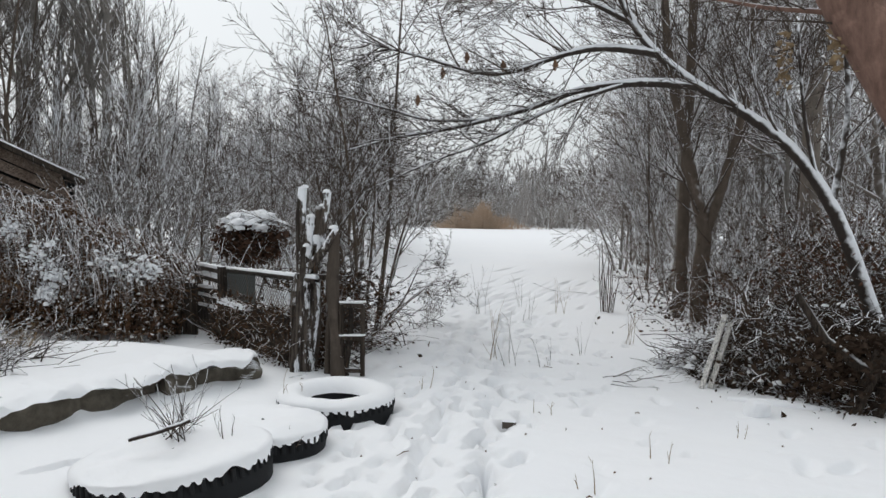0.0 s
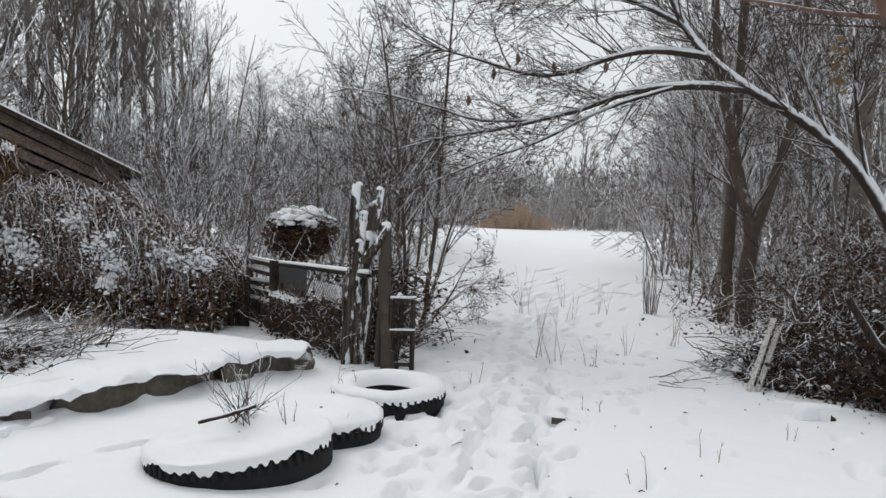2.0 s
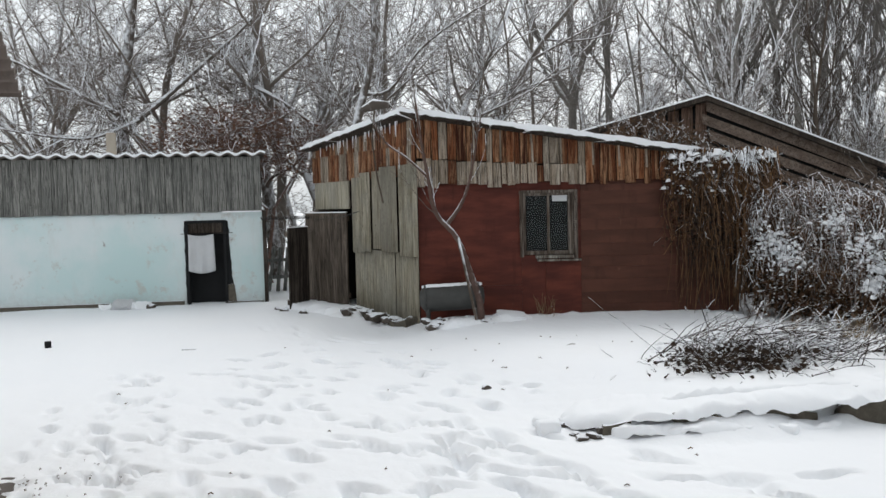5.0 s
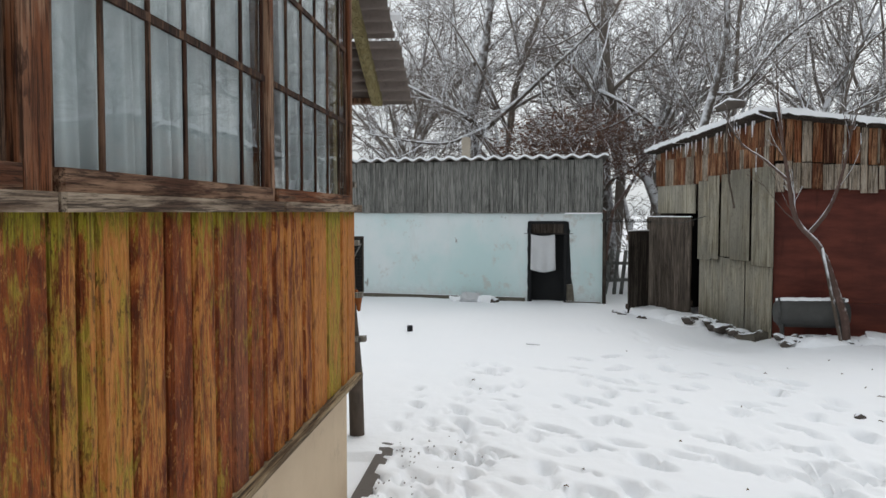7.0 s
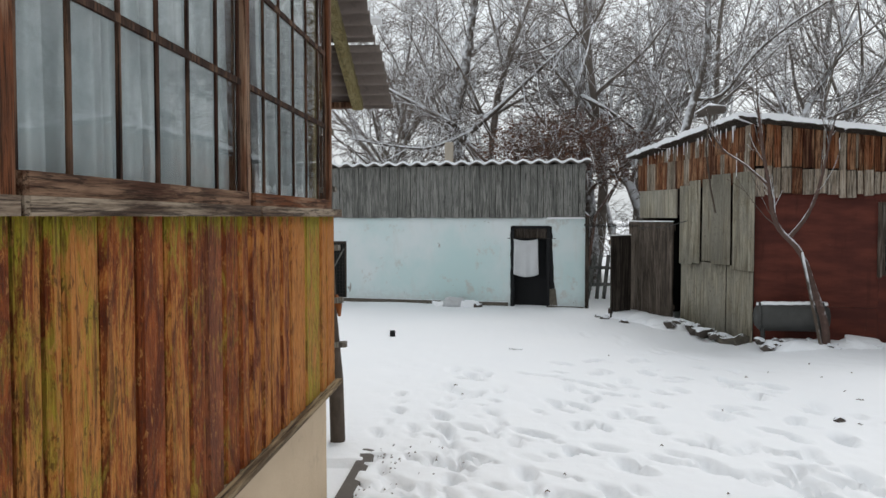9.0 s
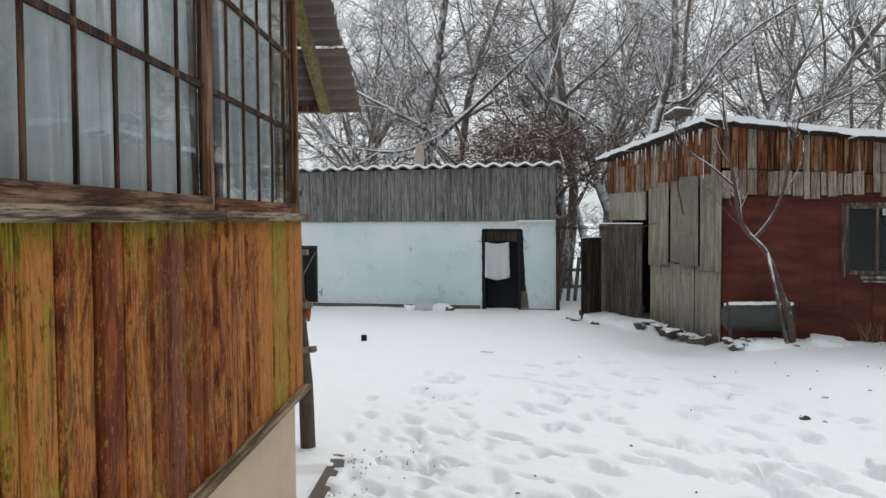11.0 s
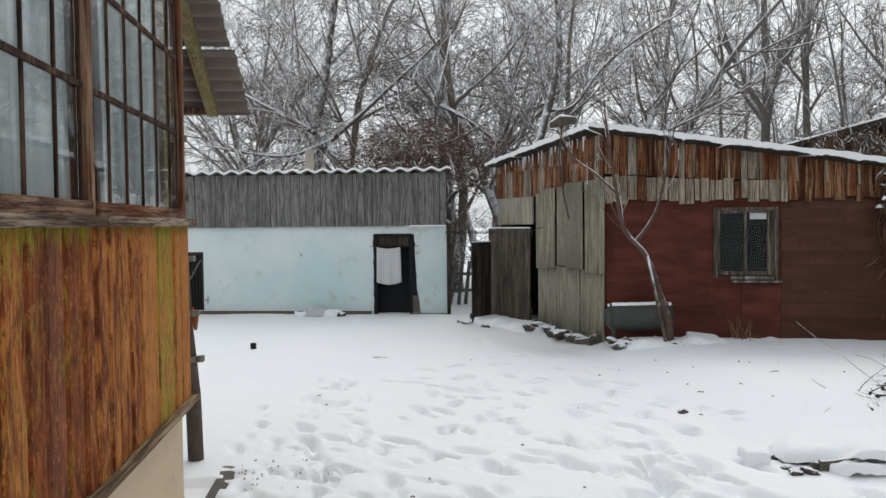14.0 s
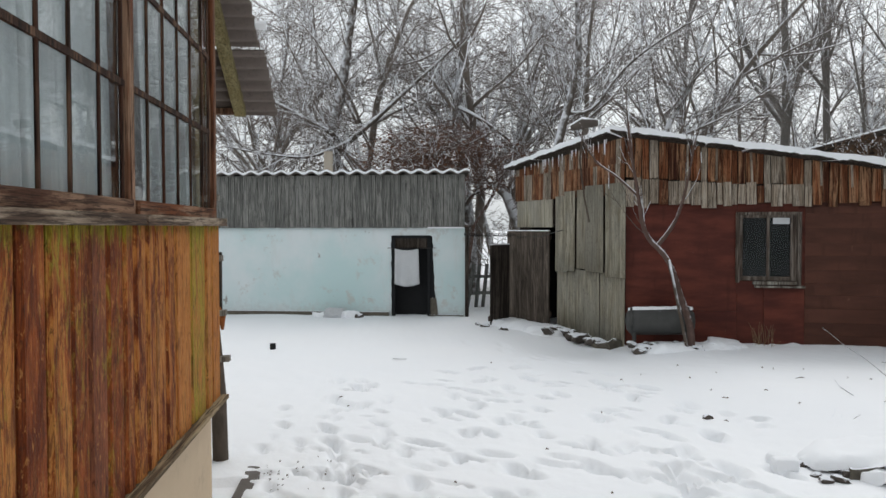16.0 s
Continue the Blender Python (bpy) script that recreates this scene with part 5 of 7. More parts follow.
rng = random.Random(3)
for k in range(7):
    p = Vector((-0.85 + rng.gauss(0, 0.18), 8.15 + rng.gauss(0, 0.1), 0.02))
    a = rng.uniform(-0.5, 0.5)
    grow(m, m, rng, p, (math.cos(a), math.sin(a), 0.2), rng.uniform(0.2, 0.5), 0.006, 1, 2, -0.1, 0.15, 4, 40, 0, 0.4, 0.003)
whole("fallen_twigs", m, NEARTWIG, "broken brown twigs lying on the snow", "twigs", "", "stuff")


# ---------------------------------------------------------------- kerb
def rough_block(c, size, rz, seed, mat=CONCRETE):
    bm = bmesh.new()
    bmesh.ops.create_cube(bm, size=1)
    bmesh.ops.subdivide_edges(bm, edges=bm.edges[:], cuts=13, use_grid_fill=True)
    for v in bm.verts:
        v.co = Vector((v.co.x * size[0], v.co.y * size[1], v.co.z * size[2])) * ((1.3 - 0.95 * (v.co.length - 0.5)) if mat == SNOW else 1)
        q = v.co * 5 + Vector((seed * 3.1, 0, 0))
        v.co += Vector((noise.noise(q), noise.noise(q + Vector((9, 0, 0))), noise.noise(q + Vector((0, 9, 0))))) * 0.3 * min(size)
        v.co += noise.noise_vector(q * 2.7) * 0.07 * min(size)
    me = bpy.data.meshes.new("kerb_block")
    bm.to_mesh(me)
    bm.free()
    me.materials.append(mat)
    return me, pose(*c, 0, 0, rz)


for k, (f0, f1, z, hh) in enumerate((((-4.05, 6.98), (-4.34, 6.03), 0.085, 0.26), ((-4.37, 5.98), (-4.60, 4.62), 0.055, 0.22), ((-4.66, 4.40), (-4.86, 3.42), 0.022, 0.18), ((-4.97, 3.18), (-5.05, 2.98), 0.008, 0.12))):
    c = ((f0[0] + f1[0]) / 2 + (0.05 if k == 0 else -0.01), (f0[1] + f1[1]) / 2, z)
    ln = math.hypot(f1[0] - f0[0], f1[1] - f0[1])
    me, mm = rough_block(c, (ln, 0.26, hh), math.degrees(math.atan2(f1[1] - f0[1], f1[0] - f0[0])), k)
    whole("kerb_block", me, CONCRETE, "lichened broken concrete kerb block capped with snow", "kerb", "kerb blocks", at=mm)


def snow_ridge(way, wide, high, z0, seed, name="snow_ridge", label="rounded bank of white snow along the kerb"):
    """A soft bank of snow along a line."""
    m = Mesh()
    pts = []
    for p, q in zip(way, way[1:]):
        for s in range(30):
            pts.append(Vector(p).lerp(Vector(q), s / 30))
    pts.append(Vector(way[-1]))
    n, K = len(pts), 12
    vs = []
    for i, p in enumerate(pts):
        a, b = pts[max(i - 1, 0)], pts[min(i + 1, n - 1)]
        d = (b - a).normalized()
        s = Vector((d.y, -d.x, 0))
        end = min(1, min(i, n - 1 - i) / 6.0) ** 0.5
        for k in range(K + 1):
            t = math.pi * k / K
            w = wide * (1 + 0.25 * noise.noise(p * 2.3 + Vector((seed, 0, 0)))) * (0.3 + 0.7 * end)
            hgt = high * (1 + 0.45 * noise.noise(p * 2.9 + Vector((0, seed, 0)))) * end
            edge = 0.05 * noise.noise(p * 6 + Vector((0, 0, seed + 0.35 * k))) + 0.016 * noise.noise(p * 19 + Vector((0, 0, seed + k)))
            vs.append(tuple(p + s * (math.cos(t) * w) + Vector((0, 0, (z0 if p.z == 0 else 0) + (hgt + 0.02) * math.sin(t) ** 0.7 + edge * (0.3 + abs(math.cos(t)))))))
    m.add(vs, [(i * (K + 1) + k, i * (K + 1) + k + 1, (i + 1) * (K + 1) + k + 1, (i + 1) * (K + 1) + k) for i in range(n - 1) for k in range(K)])
    return whole(name, m, SNOW, label, "snow", "", "structure", True)


snow_ridge([(-4.04, 7.0, 0.20), (-4.38, 6.0, 0.18), (-4.60, 5.1, 0.165), (-4.80, 4.15, 0.14), (-5.06, 3.4, 0.09), (-5.4, 2.85, 0.0)], 0.30, 0.06, 0.0, 2)
snow_ridge([tuple(ONL(2.9, -0.03, 0.55)), tuple(ONL(2.2, -0.03, 0.45)), tuple(ONL(1.6, -0.05, 0.34)), tuple(ONL(1.1, -0.10, 0.36))], 0.34, 0.09, 0.0, 5, "snow_drift", "lumpy drift of snow along the shed foot")
snow_ridge([tuple(ONF(0.25, -0.05, 0.66)), tuple(ONF(0.7, -0.03, 0.62)), tuple(ONF(1.1, -0.03, 0.45)), tuple(ONF(1.5, -0.03, 0.24))], 0.26, 0.12, 0.0, 7, "snow_drift", "lumpy drift of snow among stones before the tank")
for k, (u0, u1) in enumerate(((0.02, 0.62), (0.66, 1.02), (1.06, 1.5))):
    me, mm = rough_block(tuple(ONL((u0 + u1) / 2, -0.10, 0.16)), (u1 - u0, 0.24, 0.24), RZL, 60 + k)
    whole("footing_stone", me, CONCRETE, "rough footing stone under the corrugated wall", "stone", "shed footing", at=mm)
snow_ridge([tuple(ONF(1.4, -0.03, 0.10)), tuple(ONF(2.4, -0.03, 0.10)), tuple(ONF(3.4, -0.03, 0.12)), tuple(ONF(4.4, -0.03, 0.25))], 0.22, 0.07, 0.0, 6, "snow_drift", "lumpy drift of snow along the shed foot")
snow_ridge([(-4.46, 4.75, -0.02), (-4.58, 4.1, 0.0), (-4.74, 3.5, 0.01), (-4.95, 3.0, 0.0)], 0.13, 0.045, 0.0, 13, "snow_bank", "low bank of snow at the kerb foot")
rng = random.Random(17)
for k in range(16):
    f = rng.random()
    stone((-5.3 + 0.75 * f + rng.gauss(0, 0.07), 2.75 + 1.2 * f + rng.gauss(0, 0.08), 0.01), rng.uniform(0.025, 0.06), rng)
for k in range(6):
    f = rng.random()
    me, mm = rough_block((-5.35 + 0.8 * f + rng.gauss(0, 0.09), 2.7 + 1.2 * f + rng.gauss(0, 0.1), 0.02), (rng.uniform(0.1, 0.17), rng.uniform(0.08, 0.14), 0.08), rng.uniform(0, 180), 20 + k, SNOW)
    for p in me.polygons:
        p.use_smooth = True
    whole("snow_clod", me, SNOW, "clod of trampled snow at the end of the kerb", "snow", "snow clods", at=mm)
for k in range(7):
    stone((-5.9 + rng.gauss(0, 0.4), 3.1 + rng.gauss(0, 0.3), 0.02), rng.uniform(0.03, 0.07), rng)


for k in range(14):
    stone((-5.12 + rng.gauss(0, 0.2), 2.95 + rng.gauss(0, 0.2), 0.0), rng.uniform(0.03, 0.055), rng)
for k in range(8):
    stone(tuple(ONF(rng.uniform(0.0, 1.0), 0.06, 0.42 + rng.uniform(0, 0.3))), rng.uniform(0.05, 0.10), rng)
for k in range(5):
    stone(tuple(ONL(rng.uniform(0.0, 1.7), 0.05, 0.28 + rng.uniform(0, 0.25))), rng.uniform(0.05, 0.11), rng)


# ---------------------------------------------------------------- heaps, hedge, vines
def tangle(rng, m, n, place, length, r, flat=0.2, wig=0.3, kids=0, aim=None):
    """Loose crooked twigs; place() gives where each begins."""
    for _ in range(n):
        p, z = place(rng)
        a = rng.uniform(0, 6.28) if aim is None else rng.gauss(aim, 1.0)
        d = (math.cos(a), math.sin(a), rng.gauss(flat, 0.25))
        grow(m, m, rng, (p[0], p[1], z), d, length * rng.uniform(0.4, 1.2), r * rng.uniform(0.5, 1.2), 2 if not kids else 1, 2, -0.05, wig, kids, 45, 0, 0.45, r * 0.4)


def lumps(rng, n, place, size):
    """Small heaps of snow caught on twigs."""
    m = Mesh()
    for _ in range(n):
        (x, y), z = place(rng)
        s = size * rng.uniform(0.4, 1.3)
        sx, sy, sz = s * rng.uniform(0.5, 1.5), s * rng.uniform(0.5, 1.2), s * rng.uniform(0.3, 0.7)
        vs, fs = [], []
        for j in range(4):
            t = math.pi / 2 * j / 3.2
            for i in range(7):
                q = 2 * math.pi * i / 7
                w = rng.uniform(0.55, 1.25)
                vs.append((x + sx * math.cos(t) * math.cos(q) * w, y + sy * math.cos(t) * math.sin(q) * w, z + sz * math.sin(t) * 1.3 - (0.3 * s if j == 0 else 0)))
        for j in range(3):
            fs += [(j * 7 + i, j * 7 + (i + 1) % 7, (j + 1) * 7 + (i + 1) % 7, (j + 1) * 7 + i) for i in range(7)]
        fs.append(tuple(range(21, 28)))
        m.add(vs, fs)
    return m


def leaves(rng, n, place, size):
    m = Mesh()
    for _ in range(n):
        (x, y), z = place(rng)
        s = size * rng.uniform(0.5, 1.3)
        u = Vector((rng.gauss(0, 1), rng.gauss(0, 1), rng.gauss(0, 0.6))).normalized() * s
        v = Vector((rng.gauss(0, 1), rng.gauss(0, 1), rng.gauss(0, 1))).cross(u).normalized() * s * 0.6
        c = Vector((x, y, z))
        k = u.cross(v).normalized() * s * 0.3
        m.add([tuple(c - u), tuple(c + v + k), tuple(c + u), tuple(c - v + k)], [(0, 1, 2), (0, 2, 3)])
    return m


HEDGE = [(-9.1, 7.75, 1.6), (-8.2, 7.95, 1.65), (-7.4, 8.1, 1.55), (-6.8, 8.22, 1.2), (-6.02, 8.5, 0.85)]


def hedge_place(rng):
    f = rng.random() * 3.999
    i = int(f)
    a, b = Vector(HEDGE[i]), Vector(HEDGE[i + 1])
    p = a.lerp(b, f - i)
    t = rng.random() ** 0.7
    depth = 0.55 * math.sqrt(max(0.05, 1 - t * t)) if rng.random() < 0.5 else 0.3
    off = rng.uniform(-0.45, depth * 0.9)
    bump = 0.16 * noise.noise(Vector((p.x * 1.7, p.y, 3)))
    return (p.x + 0.2 * off, p.y - off, ), (p.z + bump) * t * (1 - 0.12 * max(off, 0))


def hedge_top(rng):
    (x, y), z = hedge_place(rng)
    return (x, y - 0.12), z + 0.03


def build_hedge():
    rng = random.Random(55)
    e = thing("hedge", "overgrown hedge of dry vines under patchy snow", "hedge", "", "stuff", at=(-7.2, 8.2, 0))
    m = Mesh()
    tangle(rng, m, 900, hedge_place, 0.55, 0.007, 0.0, 0.4)
    part("vines", m, VINE, e)
    m = Mesh()
    tangle(rng, m, 420, hedge_place, 0.5, 0.006, 0.1, 0.4)
    part("tan_vines", m, TANVINE, e)
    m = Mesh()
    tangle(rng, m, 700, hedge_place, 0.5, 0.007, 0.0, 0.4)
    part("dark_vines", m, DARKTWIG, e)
    # shoots that arch over the crest and droop with snow on their backs
    for nm, mat, n in (("arching_shoots", HEDGETWIG, 950), ("brown_shoots", DRYSHOOT, 760)):
        m = Mesh()
        for _ in range(n):
            (x, y), z = hedge_top(rng)
            if z < 0.55:
                continue
            a, l2, h2 = rng.uniform(0, 6.28), rng.uniform(0.25, 0.6), rng.uniform(0.05, 0.2)
            ux, uy = math.cos(a) * l2, math.sin(a) * l2 * 0.5 - 0.12
            m.tube([(x, y, z - 0.1), (x + ux * 0.25, y + uy * 0.25, z + h2 * 0.8), (x + ux * 0.55, y + uy * 0.55, z + h2), (x + ux * 0.85, y + uy * 0.85, z + h2 * 0.3), (x + ux, y + uy, z - rng.uniform(0.1, 0.3))], [0.0055, 0.005, 0.0048, 0.004, 0.0025], 4)
        part(nm, m, mat, e)
    m = Mesh()
    for _ in range(950):
        (x, y), z = hedge_place(rng)
        l2 = rng.uniform(0.25, 0.7)
        m.tube([(x, y - 0.1, z), (x + rng.gauss(0, 0.05), y - 0.18, z - l2 * 0.5), (x + rng.gauss(0, 0.08), y - 0.16, max(z - l2, 0.02))], [0.005, 0.005, 0.003], 3)
    part("hanging_shoots", m, VINE, e)
    part("leaves", leaves(rng, 7000, hedge_place, 0.032), DRYLEAF, e)
    part("brown_leaves", leaves(rng, 5500, hedge_place, 0.030), RUSSETLEAF, e)
    # Low, deep-set dark leaves put the shade inside the hedge into colour.
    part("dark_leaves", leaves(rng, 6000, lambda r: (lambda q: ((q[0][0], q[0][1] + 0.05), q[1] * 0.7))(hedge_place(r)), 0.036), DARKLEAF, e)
    spots = [(-8.55, 7.40, 1.05, 0.22), (-8.2, 7.42, 0.80, 0.17), (-8.35, 7.42, 0.93, 0.15), (-7.2, 7.60, 0.98, 0.18), (-7.05, 7.62, 0.75, 0.13), (-7.12, 7.60, 0.55, 0.09), (-6.1, 8.02, 0.85, 0.14), (-7.7, 7.66, 1.25, 0.2), (-8.95, 7.45, 1.3, 0.16), (-6.5, 7.92, 0.9, 0.16)]

    def patch(rng):
        x, y, z, w = rng.choice(spots)
        return (x + rng.gauss(0, w * 0.8), y + rng.gauss(0, 0.05)), z + rng.gauss(0, w * 0.55)
    part("snow_lumps", lumps(rng, 420, patch, 0.032), SNOW, e, "clots of snow", True)
    part("small_snow_lumps", lumps(rng, 300, hedge_top, 0.020), SNOW, e, "small clots of snow", True)
    part("snow_flakes", leaves(rng, 1500, patch, 0.024), SNOW, e)
    part("snow_crumbs", leaves(rng, 3600, hedge_top, 0.017), SNOW, e)
    # Plank fence behind the vines; its dark colour also carries the shade there.
    for k in range(22):
        f = k / 21 * 3.999
        i = int(f)
        p = Vector(HEDGE[i]).lerp(Vector(HEDGE[i + 1]), f - i)
        part("stake", Mesh().box((p.x, p.y + 0.22, 0.36 * p.z), (0.20, 0.03, 0.78 * p.z), rng.uniform(5, 18)), DARKWOOD, e)


build_hedge()


def vine_place(rng):
    if rng.random() < 0.72:
        u = 3.3 + 1.3 * rng.random() ** 0.55
        p = ONF(u, 0, 0.06 + rng.uniform(0, 0.26))
    else:
        p = ONF(4.5 + rng.uniform(0, 0.3), 0, rng.uniform(-0.8, 0.3))
    return (p.x, p.y), 2.16 - 0.05 * rng.random()


def vine_mid(rng):
    (x, y), z = vine_place(rng)
    return (x, y), z * (0.35 + 0.65 * rng.random() ** 0.6)


def build_vines():
    rng = random.Random(77)
    e = thing("vine_curtain", "brown dry vines hanging over the shed corner", "vine", "", "stuff", at=tuple(ONF(4.2, 0, 0.2)))
    for nm, mat, n, lab in (("hanging_stems", VINE, 720, ""), ("dark_stems", DARKTWIG, 420, "near-black hanging stems"), ("tan_stems", TANVINE, 210, "tan hanging stems")):
        m = Mesh()
        for _ in range(n):
            (x, y), z = vine_place(rng)
            ln = 0.3 + 1.8 * rng.random() ** 1.5
            kx, ky, ph = rng.gauss(0, 0.13), rng.gauss(0, 0.13), rng.uniform(0, 6)
            amp, turns = rng.uniform(0.012, 0.05), rng.uniform(4, 11)
            pts, rad = [], []
            for k in range(8):
                f = k / 7
                pts.append((x + kx * f + amp * math.sin(turns * f + ph), y + ky * f + amp * math.cos(turns * 0.8 * f + ph), max(z - ln * f + (0.1 if k == 0 else 0), 0.02)))
                rad.append(rng.uniform(0.0045, 0.008) * (1 - 0.45 * f))
            m.tube(pts, rad, 3)
        part(nm, m, mat, e, lab)
    m = Mesh()
    for _ in range(240):
        (x, y), z = vine_place(rng)
        tuft = Vector((rng.gauss(0, 0.2), rng.gauss(0, 0.2), 0))
        m.tube([(x, y, z - 0.02), (x + tuft.x * 0.5, y + tuft.y * 0.5, z + rng.uniform(0.03, 0.12)), (x + tuft.x, y + tuft.y, z + rng.uniform(-0.25, 0.02))], [0.008, 0.007, 0.004], 3)
    part("top_shoots", m, HEDGETWIG, e)
    m = Mesh()
    tangle(rng, m, 420, vine_mid, 0.35, 0.005, -0.5, 0.45)
    part("side_shoots", m, VINE, e)
    part("leaves", leaves(rng, 3200, vine_mid, 0.030), RUSSETLEAF, e)
    # Second, darker set of leaves deepens the tone of the curtain.
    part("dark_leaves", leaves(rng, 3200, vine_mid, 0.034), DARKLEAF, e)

    def top(rng):
        (x, y), z = vine_place(rng)
        return (x, y), z + 0.04 - 0.6 * rng.random() ** 2.2

    def crest(rng):
        (x, y), z = vine_place(rng)
        return (x, y), z + 0.05 - 0.10 * rng.random()
    part("snow_cap", lumps(rng, 300, crest, 0.07), SNOW, e, "thick cap of snow", True)
    part("snow_lumps", lumps(rng, 420, top, 0.04), SNOW, e, "clots of snow", True)
    part("snow_flakes", leaves(rng, 1500, top, 0.016), SNOW, e)


build_vines()


def build_brush_pile(name, c, rx, ry, high, n, seed, r, aim, label, mat=TWIG, kids=0, length=1.0, snow=60):
    rng = random.Random(seed)

    def place(rng):
        a, q = rng.uniform(0, 6.28), math.sqrt(rng.random())
        return (c[0] + rx * q * math.cos(a), c[1] + ry * q * math.sin(a)), c[2] + high * (1 - q * q) * rng.random()

    e = thing(name, label, "brush pile", "", "stuff", at=c)
    m = Mesh()
    tangle(rng, m, n, place, length, r, 0.05, 0.16 if aim else 0.3, 0, aim)
    tangle(rng, m, n // 4, place, length * 0.9, r * 1.3, 0.1, 0.16, 4, aim)
    part("branches", m, mat, e)
    if snow:
        part("snow_lumps", lumps(rng, snow, place, 0.035), SNOW, e, "clots of snow", True)
    return place


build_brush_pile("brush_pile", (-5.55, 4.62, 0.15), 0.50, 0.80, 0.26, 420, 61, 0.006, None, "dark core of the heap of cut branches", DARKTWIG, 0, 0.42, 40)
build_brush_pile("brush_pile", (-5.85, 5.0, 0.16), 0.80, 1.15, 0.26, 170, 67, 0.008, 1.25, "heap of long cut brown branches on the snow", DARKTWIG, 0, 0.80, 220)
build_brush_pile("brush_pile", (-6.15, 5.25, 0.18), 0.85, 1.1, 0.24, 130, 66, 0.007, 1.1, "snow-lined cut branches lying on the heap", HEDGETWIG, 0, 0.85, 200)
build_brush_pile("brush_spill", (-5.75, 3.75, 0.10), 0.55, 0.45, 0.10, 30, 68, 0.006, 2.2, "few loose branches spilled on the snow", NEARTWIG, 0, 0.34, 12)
# Dark leaves added to darken the middle of the pile.
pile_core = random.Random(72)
whole("pile_leaves", leaves(pile_core, 1300, lambda r: ((-5.5 + r.gauss(0, 0.2), 4.5 + r.gauss(0, 0.28)), 0.17 + 0.2 * r.random() ** 1.5), 0.032), DARKLEAF, "dark leaves added to darken the core of the cut branches", "leaves", "", "stuff")
stalk_clump((-6.25, 6.45, 0.18), 110, 0.30, 64, DRY, 1.5, "tussock of pale dry grass dusted with snow", 0, 0.004, "grass_tussock", "grass")
stalk_clump((-6.9, 6.3, 0.14), 60, 0.24, 69, DRY, 1.5, "tussock of pale dry grass dusted with snow", 0, 0.004, "grass_tussock", "grass")
stalk_clump((-5.5, 4.0, 0.13), 10, 0.22, 65, VINE, 2.5, "loose twigs beside the brush pile", 1)
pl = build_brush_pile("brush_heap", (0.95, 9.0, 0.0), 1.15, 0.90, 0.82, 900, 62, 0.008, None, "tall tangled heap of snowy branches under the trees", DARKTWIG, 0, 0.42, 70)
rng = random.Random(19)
# Near-black leaves put the heap's deep shade into colour.
whole("heap_leaves", leaves(rng, 5200, pl, 0.032), DARKLEAF, "dark leaves in the branch heap, its deep shade put into them", "leaves", "", "stuff")
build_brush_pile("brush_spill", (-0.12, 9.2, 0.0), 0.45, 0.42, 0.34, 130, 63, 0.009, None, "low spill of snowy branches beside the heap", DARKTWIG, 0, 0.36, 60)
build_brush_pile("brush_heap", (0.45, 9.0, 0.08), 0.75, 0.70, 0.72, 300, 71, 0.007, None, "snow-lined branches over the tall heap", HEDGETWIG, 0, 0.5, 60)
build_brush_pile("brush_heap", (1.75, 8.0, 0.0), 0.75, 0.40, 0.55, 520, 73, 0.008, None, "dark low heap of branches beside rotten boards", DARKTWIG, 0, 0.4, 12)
# More near-black leaves paint the dark at the foot of the heap.
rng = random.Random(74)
whole("heap_leaves", leaves(rng, 4200, lambda r: ((1.55 + r.gauss(0, 0.42), 8.0 + r.gauss(0, 0.2)), 0.62 * r.random() ** 1.2), 0.036), DARKLEAF, "dark leaves beside the rotten boards, shade put into their colour", "leaves", "", "stuff")
heap_top = random.Random(64)
for k in range(22):
    a = heap_top.uniform(0, 6.28)
    x, y, z = 0.95 + 0.6 * math.cos(a), 8.9 + 0.45 * math.sin(a), heap_top.uniform(0.35, 0.75)
    h2 = heap_top.uniform(-0.7, 0.7)
    m = Mesh()
    grow(m, m, heap_top, (x, y, z), (math.cos(2.6 * h2 + 2.5), -0.3, 0.7), heap_top.uniform(0.6, 1.15), 0.013, 1, 2, -0.55, 0.16, 5, 45, 0, 0.4, 0.005)
    whole("arched_branch", m, HEDGETWIG, "snow-lined branch arching from the heap", "branch", "loose branches")
for k, dx in enumerate((0.0, 0.075)):
    whole("white_plank", Mesh().beam((-0.03 + dx, 8.2 + 0.03 * k, 0.0), (0.15 + dx * 0.7, 8.55, 0.64 - 0.07 * k), 0.045, 0.022), WHITEPAINT, "white painted slat leaning on the branch heap", "plank")
whole("log", Mesh().tube([(0.72, 8.0, 0.92), (0.95, 7.95, 0.55), (1.2, 7.88, 0.36), (1.7, 7.7, 0.2)], [0.03, 0.04, 0.05, 0.06], 8), DARKWOOD, "dark leaning log dusted with snow", "log", smooth=True)
for k, (p, q, w2) in enumerate((((1.12, 7.72, -0.04), (1.36, 7.86, 0.50), 0.15), ((1.28, 7.70, -0.04), (1.46, 7.86, 0.46), 0.16), ((1.44, 7.66, -0.04), (1.60, 7.84, 0.40), 0.15), ((1.62, 7.60, -0.04), (1.74, 7.82, 0.62), 0.18), ((1.82, 7.56, -0.04), (1.92, 7.80, 0.56), 0.18))):
    whole("rotten_board", Mesh().beam(p, q, w2, 0.035), DARKWOOD, "dark rotten board leaning beside the branch heap", "board", "rotten boards")
m = Mesh().tube([(0.2, 7.9, -0.02), (0.6, 7.8, 0.0), (1.0, 7.75, -0.01)], [0.04, 0.05, 0.04], 8)
whole("snowy_pole", m, SNOW, "fallen pole buried under snow", "pole", smooth=True)
